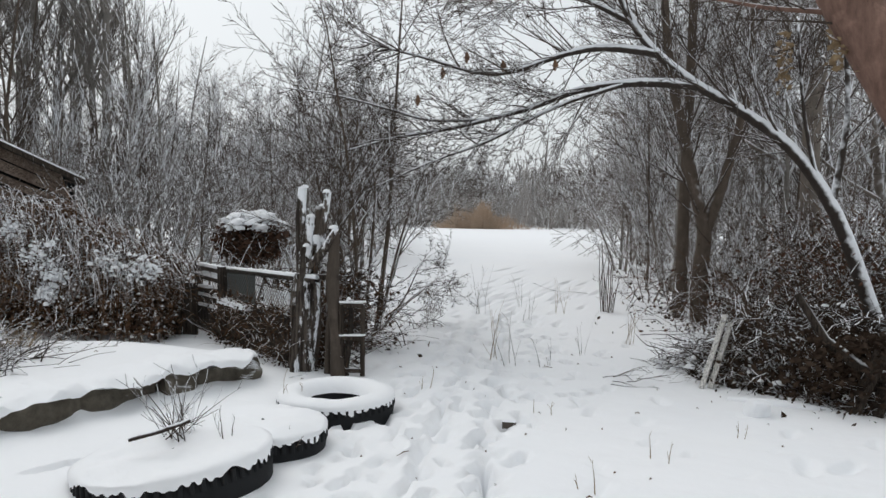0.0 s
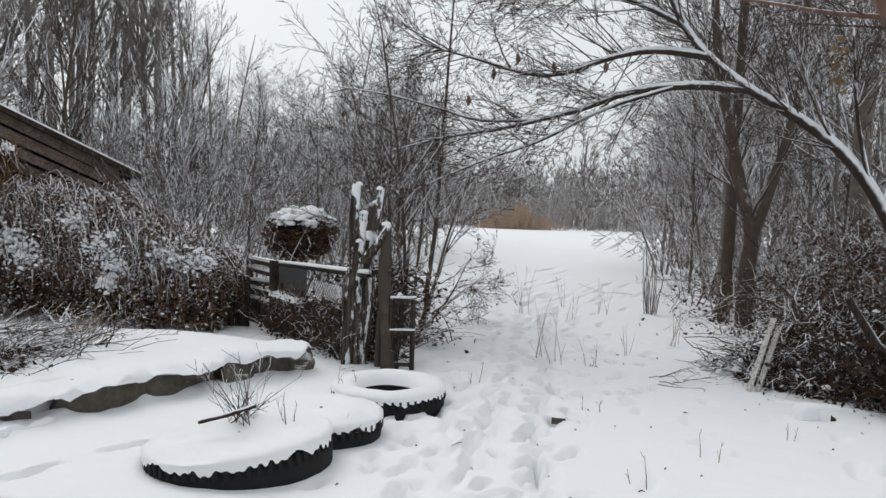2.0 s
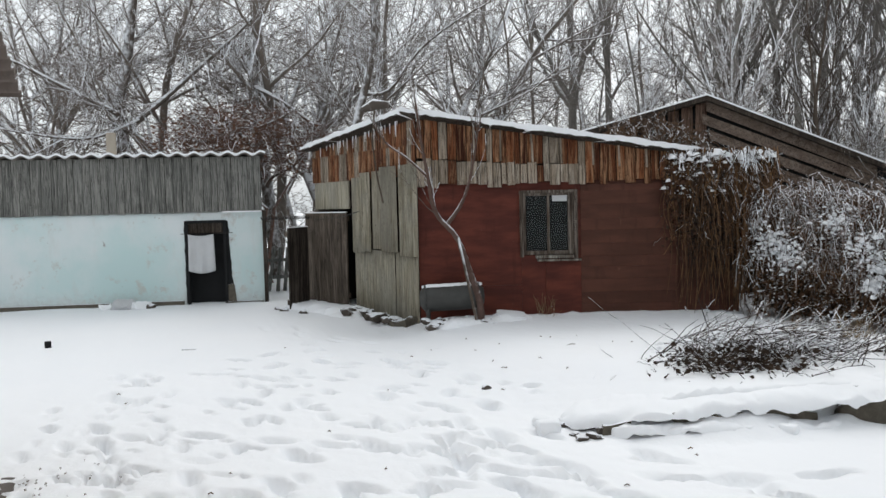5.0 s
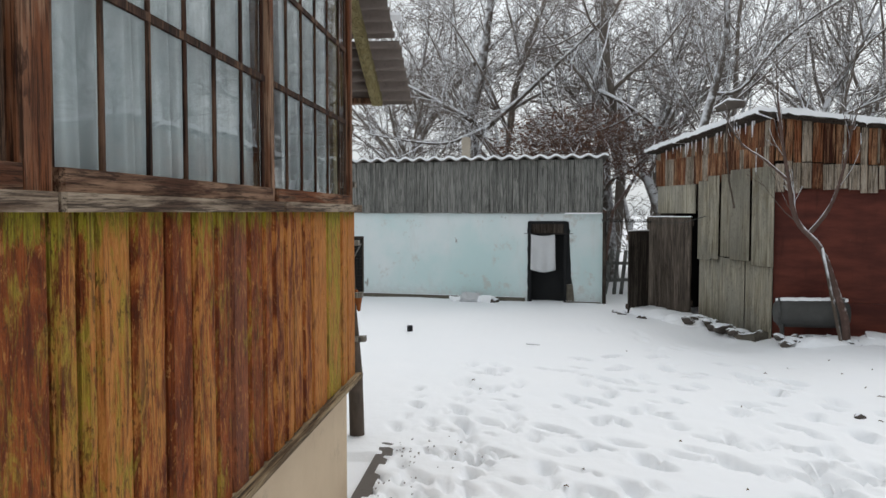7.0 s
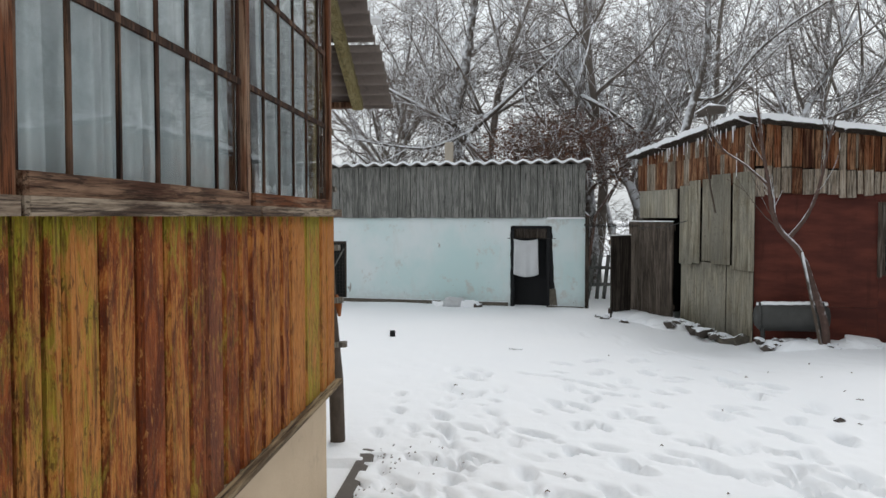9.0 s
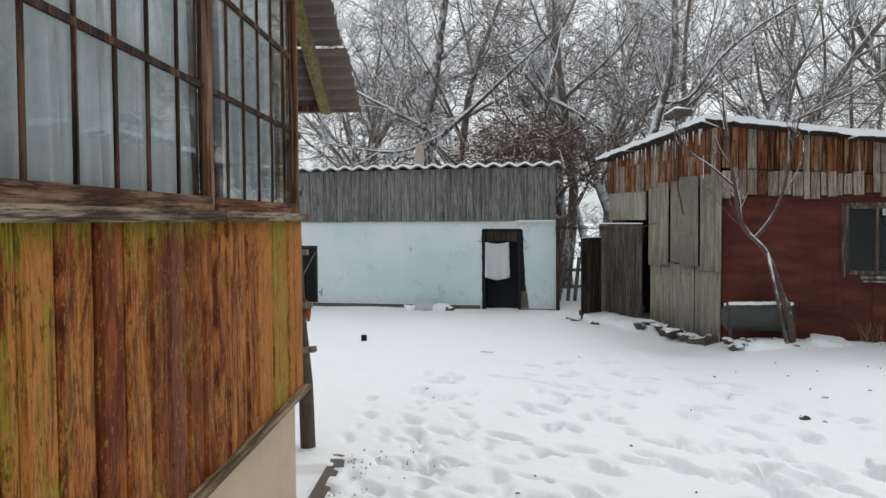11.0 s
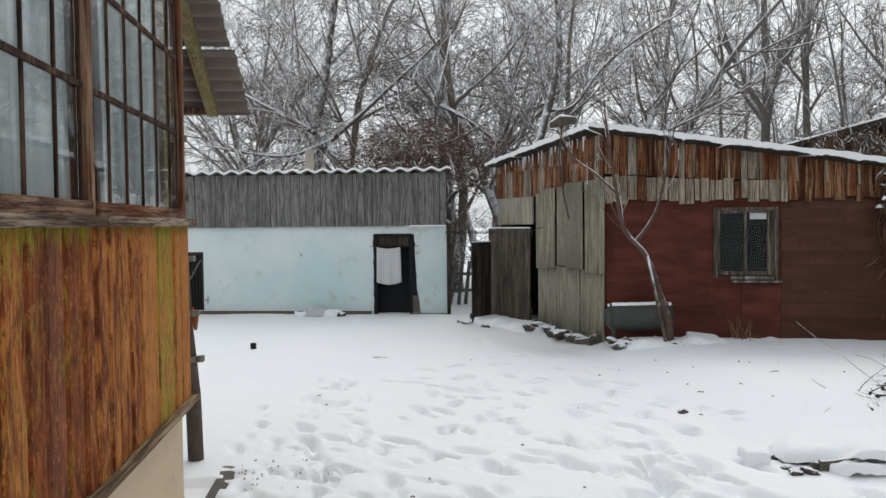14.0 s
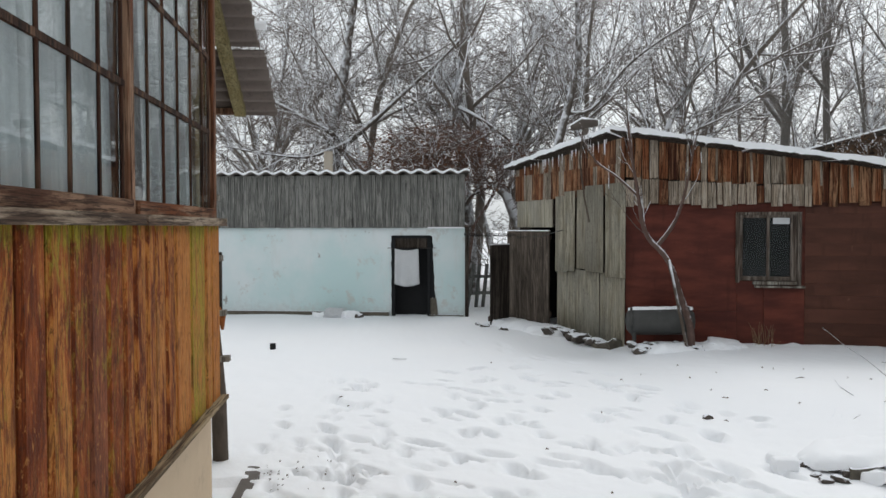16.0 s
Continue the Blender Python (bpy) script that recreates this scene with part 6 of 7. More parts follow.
me, mm = rough_block((0.42, 7.42, 0.04), (0.16, 0.13, 0.14), 30, 8, SNOW)
whole("snow_clod", me, SNOW, "small clod of snow", "snow", at=mm)
rng = random.Random(29)
me, mm = rough_block((-1.33, 6.34, 0.0), (0.10, 0.07, 0.05), 10, 12, STONE)
whole("clod", me, STONE, "dark clod of earth on the snow", "clod", at=mm)
whole("box", Mesh().box((-10.6, -1.32, 0.035), (0.08, 0.07, 0.08), 12, None, 0.012), BLACK, "small black block lying on the snow", "block")
m = Mesh()
rng = random.Random(57)
for k in range(110):
    u = rng.random()
    if u < 0.45:
        x, y = rng.uniform(-3.6, 1.0), rng.uniform(4.0, 9.5)
    elif u < 0.75:
        x, y = rng.uniform(-9.5, -2.6), rng.uniform(-0.6, 3.5)
    else:
        x, y = rng.uniform(-8.5, -5.2), rng.uniform(3.0, 6.5)
    z = float(ground_height(np.array([x]), np.array([y]))[0]) + 0.004
    a, l2 = rng.uniform(0, 6.28), rng.uniform(0.008, 0.04) * (3 if rng.random() < 0.12 else 1)
    m.tube([(x, y, z), (x + l2 * math.cos(a) * 0.5, y + l2 * math.sin(a) * 0.5, z + 0.008), (x + l2 * math.cos(a), y + l2 * math.sin(a), z)], [0.004, 0.006, 0.003], 4)
for k in range(90):
    x, y = rng.uniform(-5.8, -3.2), -0.74 + abs(rng.gauss(0, 0.22))
    z = float(ground_height(np.array([x]), np.array([y]))[0]) + 0.002
    s2 = rng.uniform(0.004, 0.010)
    m.tube([(x - s2, y, z), (x, y + s2 * 0.4, z + s2 * 0.3), (x + s2 * 1.2, y, z)], [s2 * 0.3, s2 * 0.8, s2 * 0.3], 5)
whole("litter", m, VINE, "crumbs of bark and twig strewn on the snow", "litter", "", "stuff")
for k, (x, y, a) in enumerate(((-9.6, 0.2, 10), (-3.6, 7.0, 30))):
    whole("twig", Mesh().tube([(x, y, 0.02), (x + 0.1, y + 0.15, 0.03)], [0.008, 0.006], 4), TWIG, "short twig on the snow", "twig")


# ---------------------------------------------------------------- fence and gate posts
def build_fence():
    rng = random.Random(71)
    a, b = Vector((-3.78, 7.47, 0)), Vector((-5.47, 8.63, 0))
    d = (b - a).normalized()
    n = Vector((d.y, -d.x, 0))
    n = n if n.y < 0 else -n
    rz = math.degrees(math.atan2(d.y, d.x))
    e = thing("fence", "patched fence of rails, sheet metal and wire netting under snow", "fence", at=tuple(a))
    L2 = (b - a).length
    part("post", Mesh().box((b.x + 0.05, b.y - 0.08, 0.40), (0.12, 0.10, 0.94), rz, (0, 1.5, 0), 0.015), DARKWOOD, e)
    part("post", Mesh().box((b.x + 0.9 * d.x, b.y + 0.9 * d.y, 0.42), (0.08, 0.08, 0.9), rz, None, 0.015), DARKWOOD, e)
    part("top_rail", Mesh().tube([tuple(a + Vector((0, 0, 0.90)) - d * 0.4), tuple(a.lerp(b, 0.5) + Vector((0, 0, 0.86))), tuple(b + Vector((0, 0, 0.82)))], [0.03, 0.03, 0.028], 6), DARKWOOD, e, "", True)
    part("rail_snow", Mesh().tube([tuple(a + Vector((0, 0, 0.935)) - d * 0.4), tuple(a.lerp(b, 0.5) + Vector((0, 0, 0.888))), tuple(b + Vector((0, 0, 0.848)))], [0.022] * 3, 6), SNOW, e, "", True)
    for k in range(5):
        p, q = b + d * 0.08 + Vector((0, 0, 0.32 + 0.12 * k)), b + d * 0.95 + Vector((0, 0, 0.30 + 0.12 * k + rng.uniform(-0.03, 0.03)))
        part("rail", Mesh().beam(p, q, 0.07, 0.05), DARKWOOD, e)
        part("rail_snow", Mesh().beam(p + Vector((0, 0, 0.045)), q + Vector((0, 0, 0.045)), 0.07, 0.03), SNOW, e)
    s0, s1 = b - d * 0.10, b - d * 0.95
    c = (s0 + s1) / 2
    part("sheet_panel", Mesh().box((c.x, c.y, 0.66), ((s1 - s0).length, 0.015, 0.34), rz), SHEETMETAL, e, "dented grey-green metal sheet")
    part("ledge_snow", Mesh().box((c.x + n.x * 0.06, c.y + n.y * 0.06, 0.48), ((s1 - s0).length, 0.14, 0.06), rz, None, 0.03), SNOW, e)
    part("snow_board", Mesh().box(((a.x + s1.x) / 2, (a.y + s1.y) / 2 + 0.02, 0.64), (0.62, 0.02, 0.17), rz), SNOW, e, "snow packed on the netting")
    for u in range(-7, 13):
        p = b - d * (0.02 + 0.145 * u)
        part("paling", Mesh().box((p.x, p.y, 0.25), (0.13, 0.022, 0.52 + rng.uniform(-0.05, 0.05)), rz, (0, rng.uniform(-3, 3), 0)), DARKWOOD, e)
    net = Mesh()
    for k in range(34):
        for sgn in (1, -1):
            p = a.lerp(b, k / 33) + n * 0.05
            q = p + d * 0.42 * sgn
            t0 = (p - a).dot(d)
            if 0 <= t0 + 0.42 * sgn <= L2:
                net.tube([tuple(p + Vector((0, 0, 0.45))), tuple(q + Vector((0, 0, 0.87)))], [0.003] * 2, 3)
    part("netting", net, WIRE, e, "rusty wire netting")
    tw = Mesh()

    def place(rng):
        p = a.lerp(b, rng.random()) + n * rng.uniform(0.02, 0.2)
        return (p.x, p.y), rng.uniform(0, 0.6)
    tangle(rng, tw, 260, place, 0.3, 0.005, 0.6, 0.3)
    tagged(part("dry_growth", tw, VINE, e), kind="stuff")
    tagged(part("dead_leaves", leaves(rng, 700, place, 0.028), DARKLEAF, e), kind="stuff")
    # posts at the gateway
    for k, (x, y, h, r, lx, ly, mat) in enumerate(((-3.80, 7.44, 1.78, 0.064, 0.10, 0.0, STREAKED), (-3.69, 7.40, 1.50, 0.075, 0.06, 0.03, STREAKED), (-3.70, 7.50, 1.74, 0.062, 0.20, 0.0, STREAKED), (-3.74, 7.35, 1.22, 0.060, 0.1, 0.02, STREAKED), (-3.61, 7.44, 1.30, 0.055, 0.03, 0.0, STREAKED), (-3.77, 7.50, 1.40, 0.060, 0.16, 0.0, GATEBARK), (-3.66, 7.52, 1.60, 0.050, 0.10, 0.0, GATEBARK), (-3.86, 7.46, 0.95, 0.05, 0.09, 0.0, STREAKED), (-3.30, 7.37, 1.40, 0.078, -0.05, 0.0, GATEBARK), (-3.42, 7.42, 0.95, 0.045, 0.05, 0.0, GATEBARK), (-3.20, 7.40, 0.72, 0.04, 0.0, 0.0, DARKWOOD))):
        g = thing("gate_post", "rough dark gate post streaked with snow", "post", "gateway posts", at=(x, y, 0))
        pts, rad = [], []
        for i in range(7):
            f = i / 6
            pts.append((lx * f + 0.02 * math.sin(5 * f + k), ly * f + 0.02 * math.cos(4 * f + k), -0.05 + (h + 0.05) * f))
            rad.append(r * 0.88 * (1 - 0.3 * f) * (1 + 0.22 * math.sin(9 * f + k)))
        child("pole", Mesh().tube(pts, rad, 9), mat, g, smooth=True)
        sn = Mesh()
        sn.tube([(lx, ly, h - 0.01), (lx, ly, h + 0.015), (lx, ly, h + 0.025)], [r * 0.66, r * 0.5, 0.01], 7)
        child("snow", sn, SNOW, g, "clinging snow", True)
    whole("forked_bough", Mesh().tube([(-3.58, 7.33, 1.02), (-3.42, 7.33, 1.2), (-3.30, 7.34, 1.40)], [0.045, 0.042, 0.032], 7), STREAKED, "snowy bough leaning between the gate posts", "branch", smooth=True)
    whole("gate_rail", Mesh().beam((-3.74, 7.40, 0.92), (-3.28, 7.36, 0.93), 0.05, 0.05), DARKWOOD, "short dark rail between the gate posts", "rail")
    w = thing("wicket", "narrow wire-mesh wicket in a wooden frame", "gate", at=(-3.17, 7.40, 0))
    w0, w1 = Vector((-3.25, 7.36, 0)), Vector((-3.06, 7.42, 0))
    for p in (w0, w1):
        part("stile", Mesh().beam(p + Vector((0, 0, 0.0)), p + Vector((0, 0, 0.68)), 0.035, 0.035), DARKWOOD, w)
    for z in (0.05, 0.36, 0.67):
        part("rail", Mesh().beam(w0 + Vector((0, 0, z)), w1 + Vector((0, 0, z)), 0.035, 0.04), DARKWOOD, w)
    for z in (0.385, 0.70):
        part("snow", Mesh().beam(w0 + Vector((-0.02, -0.01, z)), w1 + Vector((0.03, -0.01, z + 0.01)), 0.045, 0.016), SNOW, w)
    gm = Mesh()
    for k in range(12):
        z = 0.05 + 0.052 * k
        gm.tube([tuple(w0 + Vector((0, 0, z))), tuple(w1 + Vector((0, 0, min(z + 0.12, 0.67))))], [0.004] * 2, 3)
        gm.tube([tuple(w1 + Vector((0, 0, z))), tuple(w0 + Vector((0, 0, min(z + 0.12, 0.67))))], [0.004] * 2, 3)
    part("mesh", gm, WIRE, w)


build_fence()


def build_paling_gap():
    e = thing("picket_fence", "leaning grey picket fence between the outbuildings", "fence", at=(-15.6, 2.4, 0))
    rng = random.Random(12)
    for k in range(16):
        y = 1.3 + 0.14 * k
        part("picket", Mesh().box((-15.7, y, 0.42), (0.02, 0.07, 0.85), 0, (rng.uniform(-9, 2), 0, 0)), GREYWOOD, e)
    part("rail", Mesh().box((-15.67, 2.4, 0.6), (0.03, 2.4, 0.06)), GREYWOOD, e)
    part("rail", Mesh().box((-15.67, 2.4, 0.28), (0.03, 2.4, 0.06)), GREYWOOD, e)
    s = Mesh()
    pts = []
    for k in range(181):
        t = k / 180
        p = Vector((-13.65, 1.50, 1.43)).lerp(Vector((-13.0, 2.70, 1.44)), t)
        pts.append((p.x + 0.03 * math.cos(t * 45 * 6.28 / 1.0), p.y, p.z + 0.03 * math.sin(t * 45 * 6.28)))
    s.tube(pts, [0.006] * 181, 3)
    whole("coil_spring", s, WIRE, "stretched dark wire coil hung between the buildings", "wire")
    w = Mesh().tube([(-13.2, 2.3, 1.40), (-12.6, 2.62, 1.42), (-12.1, 2.83, 1.52)], [0.006] * 3, 4)
    whole("tie_wire", w, TANKMETAL, "pale wire tied from gate to shed", "wire")


build_paling_gap()


# ---------------------------------------------------------------- by the shed front
def build_tank():
    a, b = ONF(0.04, 0.34, 0.36), ONF(0.84, 0.37, 0.36)
    e = thing("metal_tank", "dark grey metal tank lying on stones with snow on top", "tank", at=(*((a + b) / 2)[:2], 0))
    d = (b - a).normalized()
    pts = [a - d * 0.035, a - d * 0.025, a + d * 0.02, a + d * 0.08, b - d * 0.08, b - d * 0.02, b + d * 0.025, b + d * 0.035]
    part("barrel", Mesh().tube([tuple(p) for p in pts], [0.02, 0.10, 0.155, 0.175, 0.175, 0.155, 0.10, 0.02], 20), TANKMETAL, e, smooth=True)
    for f in (0.06, 0.94):
        p = a.lerp(b, f)
        part("band", Mesh().tube([tuple(p - d * 0.014), tuple(p + d * 0.014)], [0.186, 0.186], 20), TANKMETAL, e)
    cap = Mesh()
    vs, n, k2 = [], 24, 8
    for i in range(n + 1):
        c = a.lerp(b, i / n)
        for k in range(k2 + 1):
            t = math.pi * (0.33 + 0.34 * k / k2) + 0.22 * noise.noise(Vector((i * 0.4, k * 0.2, 3)))
            edge = min(k, k2 - k, i, n - i)
            r = 0.172 + 0.016 * min(edge, 2) / 2 + 0.010 * noise.noise(Vector((i * 0.6, k * 0.6, 1)))
            side = Vector((d.y, -d.x, 0))
            vs.append(tuple(c + side * (r * math.cos(t)) + Vector((0, 0, r * math.sin(t)))))
    cap.add(vs, [(i * (k2 + 1) + k, i * (k2 + 1) + k + 1, (i + 1) * (k2 + 1) + k + 1, (i + 1) * (k2 + 1) + k) for i in range(n) for k in range(k2)])
    part("snow_cap", cap, SNOW, e, "", True)
    for f in (0.10, 0.92):
        p = a.lerp(b, f)
        part("leg", Mesh().box((p.x, p.y, 0.09), (0.05, 0.24, 0.26), RZF, None, 0.01), TANKMETAL, e)


build_tank()
stalk_clump(tuple(ONF(1.70, 0.0, 0.15)), 12, 0.36, 91, DRY, 0.5)
whole("snow_slab", Mesh().box(tuple(ONF(1.22, 0.06, 0.35)), (0.38, 0.4, 0.12), RZF, (4, 6, 0), 0.05), SNOW, "slab of snow slid from the roof", "snow")


def limb(m, rng, pts, r0, r1, sides=8, twigs=None, n=0, tl=0.8, tr=0.010, top=2, kids=5, up=0.1, spread=50, start=0.1, down=0.0, tip=0.0035):
    """A limb along given places, with twigs growing from it."""
    vp = [Vector(p) for p in pts]
    fine = []
    for i in range(len(vp) - 1):
        p0, p1, p2, p3 = vp[max(i - 1, 0)], vp[i], vp[i + 1], vp[min(i + 2, len(vp) - 1)]
        for s in range(4):
            t = s / 4
            fine.append(0.5 * ((2 * p1) + (p2 - p0) * t + (2 * p0 - 5 * p1 + 4 * p2 - p3) * t * t + (3 * p1 - p0 - 3 * p2 + p3) * t ** 3))
    fine.append(vp[-1])
    k = len(fine) - 1
    m.tube([tuple(p) for p in fine], [r0 + (r1 - r0) * i / k for i in range(k + 1)], sides)
    for _ in range(n):
        f = rng.uniform(start, 1.0)
        i = min(int(f * k), k - 1)
        p = fine[i].lerp(fine[i + 1], f * k - i)
        d = (fine[i + 1] - fine[i]).normalized()
        side = Vector((rng.gauss(0, 1), rng.gauss(0, 1), rng.gauss(0.1 - down, 0.8))).cross(d)
        ang = radians(rng.uniform(spread * 0.5, spread * 1.2))
        nd = d * math.cos(ang) + side.normalized() * math.sin(ang)
        grow(twigs, twigs, rng, p, nd, tl * rng.uniform(0.5, 1.3) * (1.2 - 0.5 * f), tr * rng.uniform(0.6, 1.3), 3 - top, 3 if top else 3, up, 0.075, kids, 42, 0, 0.55, tip)


def build_young_tree():
    rng = random.Random(15)
    e = thing("young_tree", "crooked young bare fruit tree before the shed", "tree", at=(-9.94, 3.81, 0))
    t, c = Mesh(), Mesh()
    limb(t, rng, [(-9.91, 3.95, -0.05), (-9.90, 3.93, 0.30), (-9.95, 3.82, 0.7), (-9.97, 3.66, 1.15), (-10.06, 3.45, 1.42), (-10.07, 3.36, 1.65), (-10.1, 3.32, 1.98), (-10.13, 3.25, 2.42), (-10.14, 3.19, 2.95)], 0.050, 0.013, 8, c, 14, 0.75, 0.009, 1, 2, 0.5, 30, 0.5, tip=0.005)
    limb(t, rng, [(-10.03, 3.55, 1.33), (-9.96, 3.74, 1.62), (-9.92, 3.87, 2.04), (-9.88, 3.98, 2.7)], 0.030, 0.009, 6, c, 8, 0.6, 0.008, 1, 2, 0.5, 30, 0.4, tip=0.005)
    limb(t, rng, [(-10.1, 3.33, 1.95), (-10.18, 3.05, 2.22), (-10.24, 2.8, 2.42), (-10.3, 2.6, 2.8)], 0.02, 0.006, 6, c, 5, 0.45, 0.007, 1, 2, 0.45, 32, 0.4)
    part("trunk", t, bark_material("young_bark", (0.050, 0.030, 0.024), (0.165, 0.110, 0.092), 0.25, 0.7, 2), e, "", True)
    part("crown", c, TWIG, e)
    whole("prop", Mesh().tube([(-9.70, 3.84, -0.05), (-9.84, 3.76, 0.55), (-9.95, 3.67, 1.16)], [0.022, 0.02, 0.017], 7), BARK, "thin pole propping the young tree", "pole", smooth=True)


build_young_tree()
b0 = ONL(0.62, 2.98, 0.28)
whole("hanging_rope", Mesh().tube([tuple(b0), tuple(b0 + Vector((0, -0.05, -0.5))), tuple(b0 + Vector((0.05, 0.0, -1.0))), tuple(b0 + Vector((0.1, 0.06, -1.35)))], [0.012] * 4, 5), BARK, "dark cable hanging from the shed roof", "cable")
whole("roof_bundle", Mesh().tube([tuple(b0 + Vector((-0.1, -0.14, -0.02))), tuple(b0 + Vector((0, 0, 0.04))), tuple(b0 + Vector((0.12, 0.16, 0.02)))], [0.05, 0.085, 0.05], 8), STONE, "snowy bundle on the shed eave", "bundle", smooth=True)


# ---------------------------------------------------------------- trees near the gate and along the right of the field
def build_leaning_tree():
    rng = random.Random(101)
    e = thing("leaning_tree", "tree leaning over the path with snow along its boughs", "tree", at=(1.78, 9.75, 0))
    t, c = Mesh(), Mesh()
    Y = 9.78
    limb(t, rng, [(1.80, Y, -0.1), (1.58, Y, 0.57), (1.19, Y, 1.6), (0.74, Y, 2.28), (0.17, Y, 2.73), (-0.24, Y, 2.99), (-0.74, Y, 3.43), (-1.05, Y, 3.94), (-1.3, Y, 4.7)], 0.088, 0.035, 10, c, 40, 1.2, 0.013, 3, 4, 0.2, 55, 0.35)
    limb(t, rng, [(-0.22, Y, 2.97), (-0.8, 9.75, 3.02), (-1.46, 9.7, 2.96), (-2.07, 9.58, 2.74), (-2.87, 9.34, 2.52), (-3.5, 9.15, 2.40), (-4.1, 8.95, 2.22)], 0.06, 0.010, 8, c, 44, 1.0, 0.010, 3, 4, 0.03, 50, 0.2)
    limb(t, rng, [(-0.66, Y, 3.34), (-1.2, 9.74, 3.42), (-1.65, 9.67, 3.36), (-2.4, 9.4, 3.12), (-3.25, 9.19, 3.33), (-3.9, 9.0, 3.5)], 0.055, 0.009, 8, c, 46, 1.1, 0.010, 3, 4, 0.12, 50, 0.15)
    limb(t, rng, [(-2.55, 9.45, 2.62), (-3.1, 9.2, 2.60), (-3.55, 9.1, 2.72), (-4.1, 8.8, 2.86), (-4.61, 8.51, 2.92)], 0.024, 0.006, 6, c, 16, 0.7, 0.007, 2, 5, 0.1, 50, 0.1)
    limb(t, rng, [(-1.0, 9.72, 3.0), (-1.7, 9.5, 2.75), (-2.4, 9.2, 2.35), (-3.0, 8.95, 2.1), (-3.7, 8.7, 1.75)], 0.03, 0.007, 6, c, 26, 0.9, 0.008, 3, 4, -0.02, 45, 0.2)
    limb(t, rng, [(-0.95, Y, 3.7), (-1.6, 9.6, 4.0), (-2.4, 9.4, 4.15), (-3.3, 9.2, 4.1)], 0.04, 0.010, 7, c, 40, 1.1, 0.010, 3, 4, 0.1, 50, 0.15)
    limb(t, rng, [(1.15, Y, 1.7), (1.25, 9.7, 2.6), (1.2, 9.65, 3.6), (1.3, 9.6, 4.6)], 0.04, 0.012, 7, c, 26, 0.9, 0.010, 3, 4, 0.3, 40, 0.2)
    limb(t, rng, [(1.05, Y, 1.75), (0.85, 9.7, 2.6), (0.75, 9.65, 3.6)], 0.03, 0.010, 7, c, 16, 0.8, 0.008, 3, 4, 0.3, 40, 0.2)
    part("trunk", t, bark_material("snow_laden_bark", (0.018, 0.014, 0.012), (0.075, 0.062, 0.053), -0.1, 0.22), e, "", True)
    part("crown", c, NEARTWIG, e)
    dl = Mesh()
    for x, y, z in ((-3.25, 9.2, 2.82), (-2.7, 9.3, 3.30), (-2.95, 9.2, 3.12), (-1.75, 9.6, 3.22), (-2.3, 9.4, 3.2)):
        dl.v.extend([]), dl.tube([(x, y, z + 0.07), (x + 0.01, y, z), (x, y, z - 0.06)], [0.008, 0.035, 0.01], 5)
    part("withered_leaves", dl, DRYLEAF, e)
    tagged(part("seed_bunch", leaves(rng, 70, lambda r: ((0.62 + r.gauss(0, 0.035), 9.4 + r.gauss(0, 0.04)), 3.05 + r.gauss(0, 0.14)), 0.045), DRY, e), kind="stuff")


build_leaning_tree()


LARGE = [(2.75, 7.65, -0.1), (2.5, 7.68, 0.6), (2.05, 7.72, 1.4), (1.76, 7.76, 1.92), (1.49, 7.79, 2.42), (1.24, 7.8, 2.87), (0.99, 7.82, 3.35), (0.6, 7.85, 4.2), (0.4, 7.9, 5.2)]


def build_twin_tree():
    rng = random.Random(102)
    e = thing("twin_tree", "forked grey tree trunk rising beside the field", "tree", at=(-0.28, 12.5, 0))
    t, c = Mesh(), Mesh()
    limb(t, rng, [(-0.22, 12.5, -0.1), (-0.22, 12.5, 0.7), (-0.18, 12.5, 1.35), (-0.34, 12.5, 1.95), (-0.48, 12.5, 2.62), (-0.70, 12.5, 3.6), (-0.82, 12.5, 4.7), (-0.9, 12.4, 7.0)], 0.125, 0.04, 10, c, 42, 1.6, 0.015, 3, 5, 0.2, 50, 0.3)
    limb(t, rng, [(-0.18, 12.5, 1.25), (0.02, 12.5, 1.9), (0.24, 12.5, 2.8), (0.36, 12.5, 3.5), (0.4, 12.5, 6.0)], 0.085, 0.035, 9, c, 34, 1.5, 0.014, 3, 5, 0.2, 50, 0.3)
    limb(t, rng, [(-0.52, 13.1, -0.1), (-0.49, 13.1, 2.0), (-0.46, 13.1, 3.9), (-0.42, 13.1, 7.5)], 0.10, 0.05, 10, c, 34, 1.6, 0.015, 3, 5, 0.2, 50, 0.4)
    part("trunk", t, BARK, e, "", True)
    part("crown", c, NEARTWIG, e)
    e2 = thing("large_tree", "massive red-brown tree trunk leaning overhead", "tree", at=(2.7, 7.65, 0))
    t, c = Mesh(), Mesh()
    limb(t, rng, LARGE, 0.24, 0.21, 14, c, 10, 1.0, 0.012, 2, 4, 0.1, 60, 0.45)
    limb(t, rng, [(1.30, 7.85, 3.1), (0.9, 7.85, 3.22), (0.4, 7.85, 3.30), (-0.1, 7.85, 3.42), (-0.8, 7.9, 3.55)], 0.03, 0.008, 7, c, 14, 0.6, 0.008, 2, 4, 0.1, 50, 0.2)
    part("trunk", t, RED_BARK, e2, "", True)
    part("crown", c, NEARTWIG, e2)
    tagged(part("bark_strip", leaves(rng, 60, lambda r: ((0.95 + r.gauss(0, 0.05), 7.8 + r.gauss(0, 0.05)), 3.0 + r.gauss(0, 0.15)), 0.05), DRY, e2), kind="stuff")


